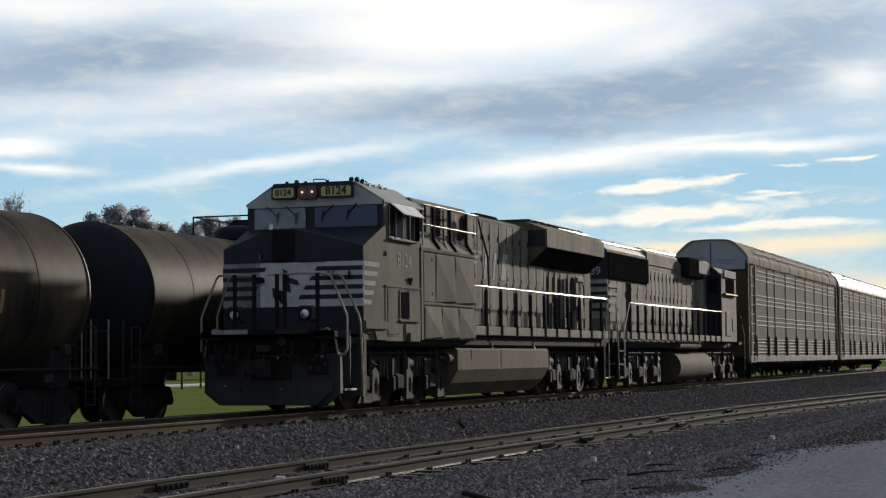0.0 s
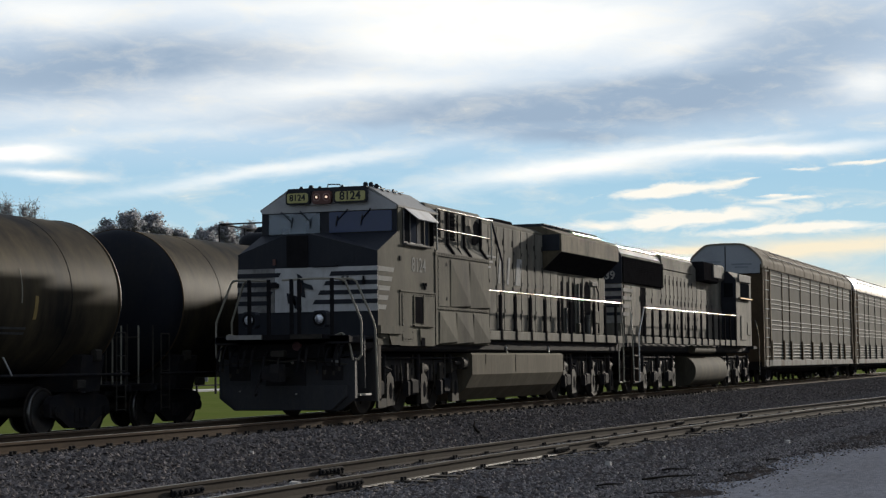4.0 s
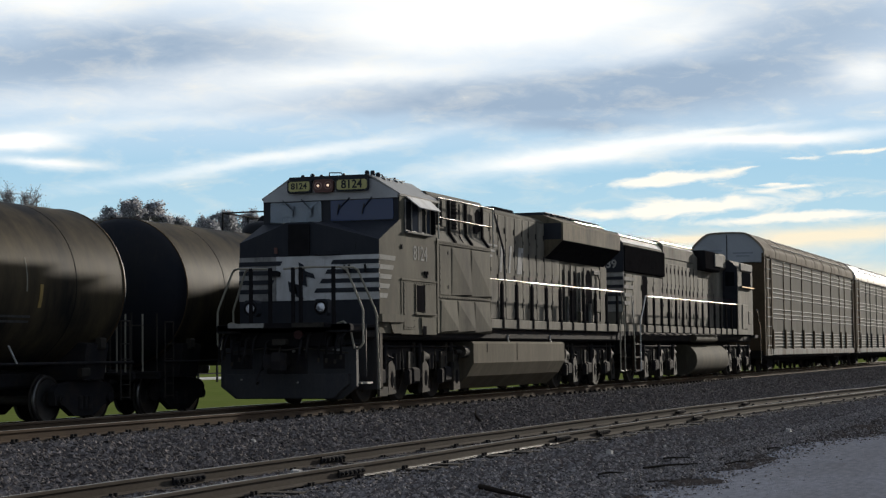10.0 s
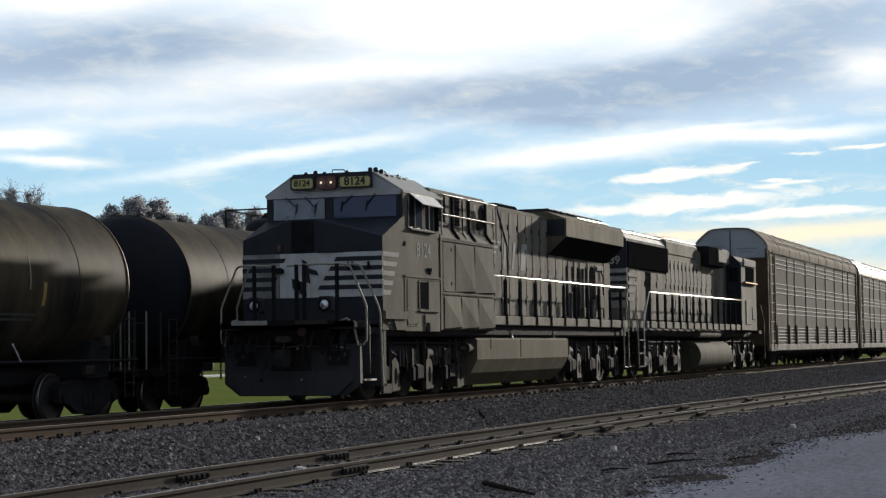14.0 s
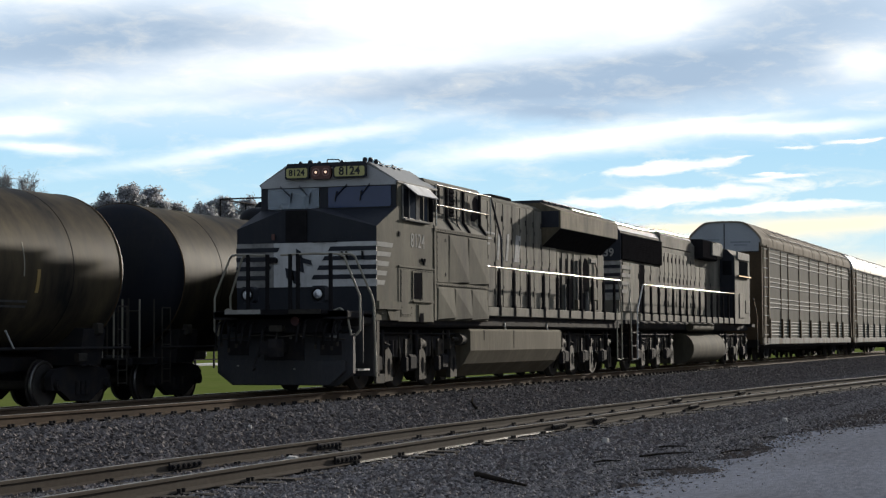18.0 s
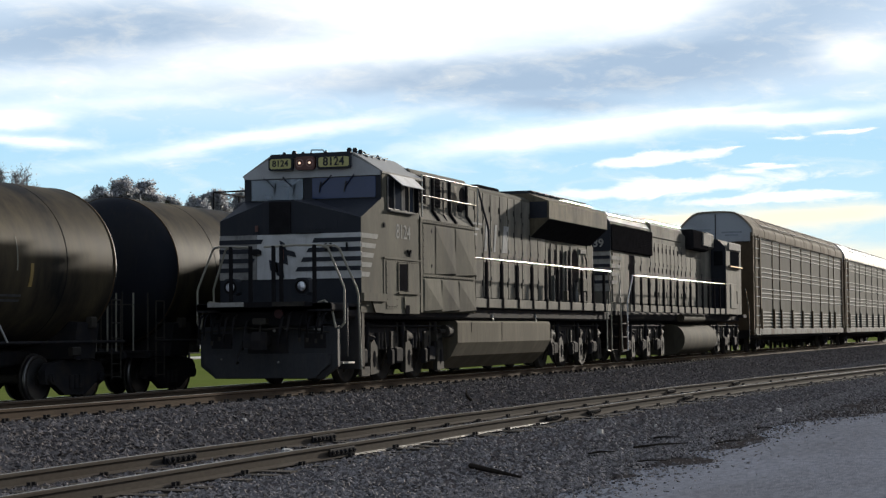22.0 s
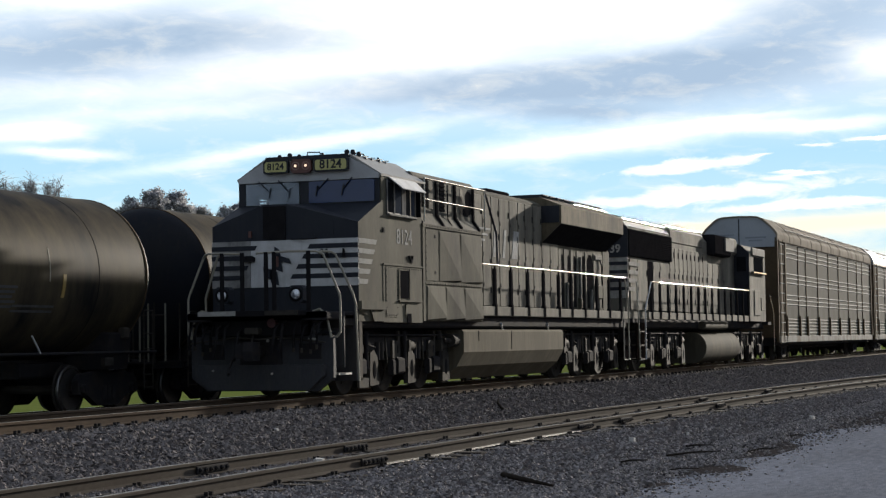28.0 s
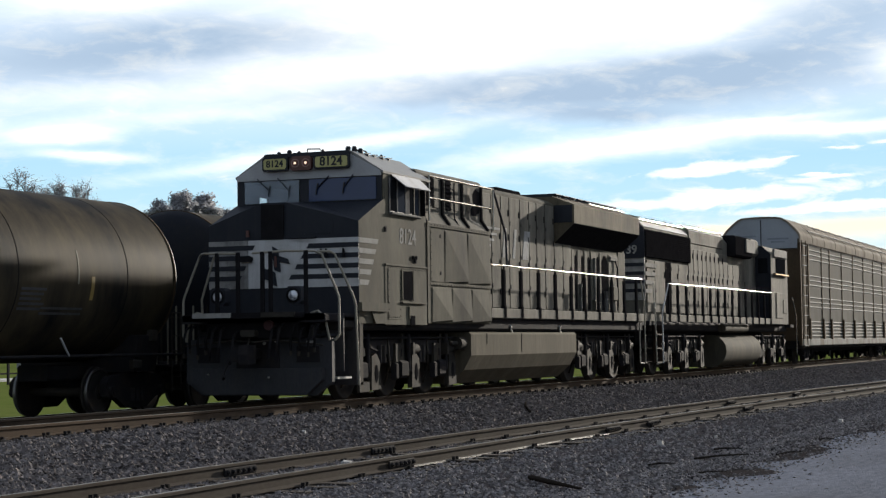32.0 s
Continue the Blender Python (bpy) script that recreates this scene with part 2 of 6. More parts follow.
WING_DUST = surface("sooty_tan_wing_paint", (0.060, 0.051, 0.037), 0.82, spec=0.05, other=(0.23, 0.19, 0.125), amount=0.65, scale=0.8, stretch=(1, 1, 0.5), grain=0.25, patch=(0.35, 0.65), streak=0.6, streak_col=(0.030, 0.026, 0.022))
DIGIT_GREY = surface("worn_digit_paint", (0.33, 0.32, 0.30), 0.85, spec=0.05, other=(0.18, 0.17, 0.155), amount=0.6, scale=6.0, grain=0.2)
EMBLEM_GREY = surface("faded_emblem_paint", (0.34, 0.335, 0.32), 0.85, spec=0.05, other=(0.20, 0.195, 0.18), amount=0.7, scale=5.0, grain=0.25)
PILOT_BLACK = surface("scuffed_pilot_black", (0.036, 0.037, 0.041), 0.75, spec=0.2, other=(0.050, 0.047, 0.046), amount=0.5, scale=2.0, stretch=(1, 1, 0.4), grain=0.35, streak=0.5, streak_col=(0.06, 0.055, 0.05), spots=0.5)
def leafy_glow(m, share):
    """Let a share of the light pass through thin leaves."""
    nt = m.node_tree
    b = next(n for n in nt.nodes if n.type == "BSDF_PRINCIPLED")
    out = next(n for n in nt.nodes if n.type == "OUTPUT_MATERIAL")
    tr = nt.nodes.new("ShaderNodeBsdfTranslucent")
    mx = node(nt, "ShaderNodeMixShader", Fac=share)
    nt.links.new(b.inputs["Base Color"].links[0].from_socket, tr.inputs[0])
    nt.links.new(b.outputs[0], mx.inputs[1])
    nt.links.new(tr.outputs[0], mx.inputs[2])
    nt.links.new(mx.outputs[0], out.inputs[0])


leafy_glow(LEAF, 0.6)


def see_through(m, share):
    """Dusty glass: a share of the light goes straight through."""
    nt = m.node_tree
    b = next(n for n in nt.nodes if n.type == "BSDF_PRINCIPLED")
    out = next(n for n in nt.nodes if n.type == "OUTPUT_MATERIAL")
    tr = nt.nodes.new("ShaderNodeBsdfTransparent")
    mx = node(nt, "ShaderNodeMixShader", Fac=share)
    nt.links.new(b.outputs[0], mx.inputs[1])
    nt.links.new(tr.outputs[0], mx.inputs[2])
    nt.links.new(mx.outputs[0], out.inputs[0])


see_through(GLASS_TINT, 0.68)
FUEL_GRIME = surface("grimy_round_tank_paint", (0.062, 0.056, 0.043), 0.85, spec=0.03, other=(0.11, 0.096, 0.07), amount=0.6, scale=1.6, stretch=(1, 1, 0.3), grain=0.25, streak=0.5, streak_col=(0.05, 0.038, 0.027))
LENS_WARM = surface("warm_headlight_lens", (0.34, 0.22, 0.19), 0.25, other=(0.16, 0.09, 0.08), amount=0.6, scale=14.0)
SIDE_STRIPE = surface("worn_side_stripe", (0.30, 0.295, 0.272), 0.85, spec=0.06, other=(0.20, 0.195, 0.175), amount=0.6, scale=4.0, grain=0.2, streak=0.4, streak_col=(0.12, 0.105, 0.085))
FUEL_DUST = surface("dusty_fuel_tank_paint", (0.105, 0.091, 0.066), 0.85, spec=0.04, other=(0.17, 0.145, 0.105), amount=0.6, scale=1.6, stretch=(1, 1, 0.3), grain=0.25, streak=0.5, streak_col=(0.07, 0.052, 0.036))
STONE_WHITE = surface("pale_stone", (0.42, 0.40, 0.37), 0.8, grain=0.2, scale=8.0)
FAR_ROAD = surface("pale_concrete", (0.45, 0.44, 0.42), 0.9, grain=0.1, scale=0.2)
OLD_WOOD = surface("weathered_stick", (0.030, 0.025, 0.021), 0.95, spec=0.0, grain=0.3)


# ---- mesh helpers ----
class M:
    """A mesh in the making. All points are given in the plan; o is the thing's base, which is taken off."""

    def __init__(self, o=(0, 0, 0)):
        self.o, self.v, self.f, self.s = Vector(o), [], [], []

    def add(self, verts, faces, smooth=False):
        n = len(self.v)
        self.v += [tuple(Vector(p) - self.o) for p in verts]
        self.f += [tuple(i + n for i in f) for f in faces]
        self.s += [smooth] * len(faces)
        return self

    def box(self, x0, x1, y0, y1, z0, z1, c=0.0):
        """A box; c cuts its edges that run along x."""
        if c <= 0:
            v = [(x, y, z) for x in (x0, x1) for y in (y0, y1) for z in (z0, z1)]
            return self.add(v, [(0, 1, 3, 2), (4, 6, 7, 5), (0, 4, 5, 1), (2, 3, 7, 6), (0, 2, 6, 4), (1, 5, 7, 3)])
        q = [(y0 + c, z0), (y1 - c, z0), (y1, z0 + c), (y1, z1 - c), (y1 - c, z1), (y0 + c, z1), (y0, z1 - c), (y0, z0 + c)]
        return self.along_x(q, x0, x1)

    def along_x(self, q, x0, x1, smooth=False):
        """Extrude a closed outline of (y, z) from x0 to x1."""
        n = len(q)
        v = [(x0, y, z) for y, z in q] + [(x1, y, z) for y, z in q]
        self.add(v, [(i, (i + 1) % n, (i + 1) % n + n, i + n) for i in range(n)], smooth)
        caps = [tuple(range(n - 1, -1, -1)), tuple(range(n, 2 * n))]
        return self.cap(v, caps, smooth)

    def cap(self, v, caps, smooth):
        """Close the ends of an extrusion; a smooth one keeps its ends sharp by points of their own."""
        if smooth:
            return self.add(v, caps)
        k = len(self.v) - len(v)
        self.f += [tuple(i + k for i in f) for f in caps]
        self.s += [False, False]
        return self

    def along_y(self, q, y0, y1, smooth=False):
        """Extrude a closed outline of (x, z) from y0 to y1."""
        n = len(q)
        v = [(x, y0, z) for x, z in q] + [(x, y1, z) for x, z in q]
        self.add(v, [(i, (i + 1) % n, (i + 1) % n + n, i + n) for i in range(n)], smooth)
        return self.cap(v, [tuple(range(n)), tuple(range(2 * n - 1, n - 1, -1))], smooth)

    def rod(self, a, b, r, n=8, r2=None):
        """A round bar from a to b."""
        a, b = Vector(a), Vector(b)
        d = (b - a).normalized()
        u = d.orthogonal().normalized()
        w = d.cross(u)
        r2 = r if r2 is None else r2
        ring = [(math.cos(2 * math.pi * i / n), math.sin(2 * math.pi * i / n)) for i in range(n)]
        v = [a + (u * c + w * s) * r for c, s in ring] + [b + (u * c + w * s) * r2 for c, s in ring]
        self.add(v, [(i, (i + 1) % n, (i + 1) % n + n, i + n) for i in range(n)], True)
        self.add(v, [tuple(range(n - 1, -1, -1)), tuple(range(n, 2 * n))])
        return self

    def pipe(self, pts, r, n=7):
        for a, b in zip(pts, pts[1:]):
            self.rod(a, b, r, n)
        return self

    def lathe(self, axis0, prof, n=32, along="x"):
        """Turn a profile of (distance, radius) round an axis through axis0."""
        v, f = [], []
        for d, r in prof:
            for i in range(n):
                c, s = r * math.cos(2 * math.pi * i / n), r * math.sin(2 * math.pi * i / n)
                x, y, z = axis0
                v.append((x + d, y + c, z + s) if along == "x" else (x + c, y + d, z - s))
        for j in range(len(prof) - 1):
            for i in range(n):
                k = (i + 1) % n
                f.append((j * n + i, j * n + k, (j + 1) * n + k, (j + 1) * n + i))
        self.add(v, f, True)
        self.add(v[:n] + v[-n:], [tuple(range(n - 1, -1, -1)), tuple(range(n, 2 * n))])
        return self

    def mesh(self, name, mat):
        me = bpy.data.meshes.new(name)
        me.from_pydata(self.v, [], self.f)
        me.polygons.foreach_set("use_smooth", self.s)
        me.materials.append(mat)
        me.update()
        return me


def part(name, m, mat, parent=None, label=""):
    """Link a mesh as one object under a thing or under a part."""
    ob = new(name, m.mesh(name, mat) if isinstance(m, M) else m)
    if parent is not None:
        ob.parent = parent
    if label:
        ob["label"] = label
    return ob


def thing(name, base, label, category, group="", kind=""):
    ob = new(name)
    ob.location = base
    ob.empty_display_size = 0.2
    return tagged(ob, label, category, group, kind)


def lettering(text, size, mat, m, thick=0.004, bold=0.022):
    """A mesh of built-in letters, centred, standing in the pose m."""
    cu = bpy.data.curves.new("letters", "FONT")
    cu.body, cu.size, cu.extrude, cu.align_x, cu.align_y = text, size, thick, "CENTER", "CENTER"
    cu.offset = size * bold
    ob = new("letters", cu)
    me = bpy.data.meshes.new_from_object(ob)
    bpy.data.objects.remove(ob)
    me.transform(m)
    me.materials.clear()
    me.materials.append(mat)
    return me


# ---- ground, one sheet to the horizon ----
YC = 15.0          # centre line of the near main track; rail heads at z = 0
YF = 19.5          # centre line of the far main track, which lies lower
ZF = -0.26


def siding_y(x):
    """Centre line of the siding, which bends gently away from the main."""
    return 10.35 - 0.0009 * max(0.0, x - 18.0) ** 2


def lot_edge(x):
    return max(-6.0, 5.72 + 0.22 * noise.noise((x * 0.55, 7, 0)) + 0.10 * noise.noise((x * 1.7, 2, 0)) - 0.02 * max(0.0, x - 30) ** 2)


GROUND_STEPS = [(-3000, -0.9), (-400, -0.8), (-60, -0.75), (-8, -0.74), (0, -0.72), (3, -0.69), (5.0, -0.675), (6.2, -0.665), (8.2, -0.668), (11.4, -0.665),
                (12.0, -0.55), (12.7, -0.34), (13.3, -0.20), (13.9, -0.185), (16.2, -0.185), (16.8, -0.30), (17.5, -0.445), (21.2, -0.445), (21.9, -0.56), (22.6, -0.66),
                (26, -0.68), (45, -0.70), (70, -0.74), (140, -0.8), (600, -0.9), (3000, -0.9)]


def ground_z(y):
    for (a, za), (b, zb) in zip(GROUND_STEPS, GROUND_STEPS[1:]):
        if a <= y <= b:
            return za + (zb - za) * (y - a) / (b - a)
    return -0.9


def build_ground():
    xs = sorted({-3000, -600, -100, -20, 0, 8, 200, 300, 600, 3000, *[12 + 0.8 * i for i in range(120)], *range(108, 190, 6)})
    ys = sorted({a for a, _ in GROUND_STEPS} | {3 + 0.35 * i for i in range(31)})
    v, f, k = [], [], []
    for x in xs:
        for y in ys:
            wob = 0.025 * noise.noise((x * 0.8, y * 0.9, 0)) if 1 < y < 13.2 and 8 < x < 120 else 0
            v.append((x, y, ground_z(y) + wob))
    n = len(ys)
    for i in range(len(xs) - 1):
        for j in range(n - 1):
            f.append((i * n + j, (i + 1) * n + j, (i + 1) * n + j + 1, i * n + j + 1))
            y, x = (ys[j] + ys[j + 1]) / 2, (xs[i] + xs[i + 1]) / 2
            k.append(2 if y > 21.9 else 1 if y > 6.0 else 0)
    me = bpy.data.meshes.new("ground")
    me.from_pydata(v, [], f)
    for m in (GROUND_GREY, BALLAST_BED, GRASS):
        me.materials.append(m)
    me.polygons.foreach_set("material_index", k)
    me.polygons.foreach_set("use_smooth", [True] * len(f))
    tagged(new("ground", me), "dark gravel and ballast ground with mown grass beyond the tracks", "ground", kind="structure")
    # the gravel lot, a thin sheet on the ground with a ragged edge
    m = M()
    xs = [-30, 0, *[10 + 0.5 * i for i in range(90)], 60, 80, 150]
    v = [(x, y, ground_z(y) + 0.03) for x in xs for y in (-60, -25, lot_edge(x) - 9, lot_edge(x) - 4, lot_edge(x) - 1.7)]
    f = [(i * 5 + j, (i + 1) * 5 + j, (i + 1) * 5 + j + 1, i * 5 + j + 1) for i in range(len(xs) - 1) for j in range(4)]
    m.add(v, f, True)
    v = [p for x in xs for p in ((x, lot_edge(x) - 1.7, ground_z(lot_edge(x) - 1.7) + 0.03), (x, lot_edge(x) + 0.5, ground_z(lot_edge(x) + 0.5) - 0.03))]
    m.add(v, [(i * 2, i * 2 + 2, i * 2 + 3, i * 2 + 1) for i in range(len(xs) - 1)], True)
    tagged(part("pavement", m, LOT_GREY), "pale grey packed gravel lot with worn edge", "gravel lot", kind="structure")


build_ground()


# ---- loose stones ----
def stones(name, label, n, place, size, mat, seed, clear=False):
    """n uneven stones; place(u, w) gives (x, y) from two random numbers."""
    rng = np.random.default_rng(seed)
    base = np.array([(1, 0, 0), (-1, 0, 0), (0, 1, 0), (0, -1, 0), (0, 0, 1), (0, 0, -1)], float)
    tri = np.array([(0, 2, 4), (2, 1, 4), (1, 3, 4), (3, 0, 4), (2, 0, 5), (1, 2, 5), (3, 1, 5), (0, 3, 5)])
    v = np.tile(base, (n, 1, 1)) + rng.normal(0, 0.28, (n, 6, 3))
    a = rng.uniform(0, 6.283, n)
    b = rng.uniform(-0.7, 0.7, n)
    ca, sa, cb, sb = np.cos(a), np.sin(a), np.cos(b), np.sin(b)
    x, y, z = v[..., 0], v[..., 1], v[..., 2]
    y, z = y * cb[:, None] - z * sb[:, None], y * sb[:, None] + z * cb[:, None]
    x, y = x * ca[:, None] - y * sa[:, None], x * sa[:, None] + y * ca[:, None]
    r = rng.uniform(*size, n)[:, None]
    uv = rng.uniform(0, 1, (n, 2))
    xy = np.array([place(*p) for p in uv])
    if clear:                              # keep the rails' feet free
        off = xy[:, 1] - np.array([siding_y(q) for q in xy[:, 0]])
        for s in (-0.7525, 0.7525):
            d = off - s
            near = np.abs(d) < 0.13
            xy[near, 1] += np.where(d[near] > 0, 0.13, -0.13)
    gz = np.array([ground_z(p) for p in xy[:, 1]])
    v = np.stack([x * r + xy[:, :1], y * r + xy[:, 1:], z * r * 0.8 + gz[:, None] + r * 0.25], -1).reshape(-1, 3)
    f = (tri[None] + 6 * np.arange(n)[:, None, None]).reshape(-1, 3)
    me = bpy.data.meshes.new(name)
    me.from_pydata(v.tolist(), [], f.tolist())
    me.materials.append(mat)
    return tagged(new(name, me), label, "ballast", kind="stuff")


stones("ballast", "angular dark grey ballast stones on the track shoulder", 46000, lambda u, w: (16.5 + 110 * u ** 2.3, 10.9 + 2.85 * w), (0.018, 0.048), BALLAST_DARK, 1)
stones("ballast", "grey crushed stone between and beside the siding rails", 46000, lambda u, w: (15.5 + 110 * u ** 2.6, 5.3 + 5.8 * w), (0.012, 0.036), BALLAST, 2, True)
stones("ballast", "crushed stone between the main track rails", 5000, lambda u, w: (19 + 30 * u ** 1.4, 13.7 + 2.6 * w), (0.018, 0.042), BALLAST_DARK, 3)
stones("gravel", "scattered small gravel on the lot", 5000, lambda u, w: (16 + 40 * u ** 1.4, 6.4 - 4.9 * w ** 1.6), (0.006, 0.024), BALLAST_BED, 4)
stones("gravel", "dark crushed stone thinning out at the lot's edge", 12000, lambda u, w: (17 + 45 * u ** 1.6, 6.2 - 2.6 * w ** 2.6), (0.010, 0.034), BALLAST, 5)


# ---- tracks ----
RAIL = [(-0.07, 0.0), (0.07, 0.0), (0.07, 0.012), (0.012, 0.035), (0.010, 0.125), (0.036, 0.135), (0.037, 0.162), (0.030, 0.17), (-0.030, 0.17), (-0.037, 0.162),
        (-0.036, 0.135), (-0.010, 0.125), (-0.012, 0.035), (-0.07, 0.012)]


def swept_rail(o, xs, y_of, z_of, drop=0.17):
    """A rail along a line y_of(x), its head at z_of(x)."""
    m, n = M(o), len(RAIL)
    v = [(x, y_of(x) + a, z_of(x) - drop + b) for x in xs for a, b in RAIL]
    m.add(v, [(i * n + j, i * n + (j + 1) % n, (i + 1) * n + (j + 1) % n, (i + 1) * n + j) for i in range(len(xs) - 1) for j in range(n)])
    m.f += [tuple(range(n - 1, -1, -1)), tuple(range(len(v) - n, len(v)))]
    m.s += [False, False]
    return m


def rail_head(o, xs, y_of, z_of):
    m = M(o)
    v = [(x, y_of(x) + a, z_of(x) + b) for x in xs for a, b in ((-0.024, 0.001), (0.024, 0.001), (0.024, 0.004), (-0.024, 0.004))]
    m.add(v, [(i * 4 + j, i * 4 + (j + 1) % 4, (i + 1) * 4 + (j + 1) % 4, (i + 1) * 4 + j) for i in range(len(xs) - 1) for j in range(4)])
    return m


def main_track(name, yc, label, zr=0.0):
    o = (40, yc, zr - 0.185)
    t = thing(name, o, label, "railway track", "main tracks", "structure")
    for s in (-0.7525, 0.7525):
        r = part("rail", swept_rail(o, [-60, 10, 60, 160, 400], lambda x: yc + s, lambda x: zr), MAIN_RAIL, t)
        part("rail_head", rail_head(o, [-60, 10, 60, 160, 400], lambda x: yc + s, lambda x: zr), RAIL_TOP, r, "polished running surface")
    tie = M()
    tie.box(-0.115, 0.115, -1.3, 1.3, -0.17, 0.006)
    me = tie.mesh("tie", TIE_WOOD)
    plate = M()
    plate.box(-0.09, 0.09, -0.17, 0.17, 0.0, 0.022)
    for dy in (-0.095, 0.095):
        for dx in (-0.05, 0.05):
            plate.box(dx - 0.014, dx + 0.014, dy - 0.022, dy + 0.022, 0.02, 0.062)
    pm = plate.mesh("tie_plate", DARK_IRON)
    for i in range(115):
        x = 15 + 0.52 * i + random.uniform(-0.03, 0.03)
        ob = part("tie", me, None, t)
        ob.location = (x - 40, random.uniform(-0.04, 0.04), random.uniform(-0.008, 0.004))
        if yc < 16:
            pl = part("tie_plate", pm, None, ob)
            pl.location = (0, -0.7525 - ob.location.y, 0.008)
    return t


main_track("main_track", YC, "rusty steel main line rails on dark wooden ties in ballast")
main_track("main_track_far", YF, "steel rails under the tank cars", ZF)


def siding():
    o = (30, 10.3, -0.645)
    t = thing("siding_track", o, "old brown siding rails on buried ties in gravel", "railway track", kind="structure")
    xs = [8 + 1.2 * i for i in range(66)]
    zf = lambda x: -0.47 + 0.004 * math.sin(x * 0.7)
    for s, joints in ((0.7525, (20.95, 25.45, 46.2, 53.0)), (-0.7525, (22.65, 32.15, 34.7, 42.1))):
        yof = lambda x, s=s: siding_y(x) + s
        r = part("rail", swept_rail(o, xs, yof, zf), RAIL_RUST, t)
        part("rail_head", rail_head(o, xs, yof, zf), RAIL_TOP, r, "dull worn rail head")
        for x in joints:
            y = yof(x)
            m = M(o)
            for d in (-0.045, 0.045):
                m.box(x - 0.42, x + 0.42, y + d - 0.014, y + d + 0.014, -0.615, -0.515, 0.01)
            for k in range(6):
                xx = x - 0.36 + 0.144 * k
                m.rod((xx, y - 0.10, -0.565), (xx, y + 0.10, -0.565), 0.017, 6)
                m.rod((xx, y - 0.085, -0.565), (xx, y - 0.06, -0.565), 0.03, 6)
            part("joint_bar", m, DARK_IRON, t, "bolted dark joint bars")
    # strip painting the sunlit flange edge along one stretch of rail
    for s, x0, x1 in ((-0.7525, 22.9, 31.8),):
        m = M(o)
        ex = [x0 + (x1 - x0) * i / 12 for i in range(13)]
        v = [(x, siding_y(x) + s + a, zf(x) - 0.17 + b) for x in ex for a, b in ((-0.074, 0.002), (-0.060, 0.018), (-0.030, 0.026))]
        m.add(v, [(i * 3 + j, (i + 1) * 3 + j, (i + 1) * 3 + j + 1, i * 3 + j + 1) for i in range(12) for j in range(2)])
        part("rail_base_edge", m, BASE_GLINT, t, "pale strip painted as the sunlit edge of the rail base")
    tie = M()
    tie.box(-0.11, 0.11, -1.25, 1.25, -0.15, 0.012)
    tie_me = tie.mesh("tie", TIE_WOOD)
    spike = M()
    spike.box(-0.09, 0.09, -0.16, 0.16, 0.0, 0.02)
    bare_me = spike.mesh("tie_plate", DARK_IRON)
    for dx, dy in ((-0.05, -0.09), (0.05, 0.09), (0.05, -0.09)):
        spike.box(dx - 0.014, dx + 0.014, dy - 0.024, dy + 0.024, 0.02, 0.065)
    spike_me = spike.mesh("tie_plate", DARK_IRON)
    for i in range(100):
        x = 13 + 0.55 * i + random.uniform(-0.06, 0.06)
        ob = part("tie", tie_me, None, t)
        ob.location = (x - 30, siding_y(x) - 10.3, random.uniform(-0.030, 0.002))
        ob.rotation_euler.z = -0.0018 * max(0, x - 18) + random.uniform(-0.02, 0.02)
        for s in (-0.7525, 0.7525):
            pl = part("tie_plate", spike_me if (i + (s > 0)) % 3 == 0 else bare_me, None, ob)
            pl.location = (0, s, -0.004 if (i + (s > 0)) % 3 == 0 else -0.022)


siding()


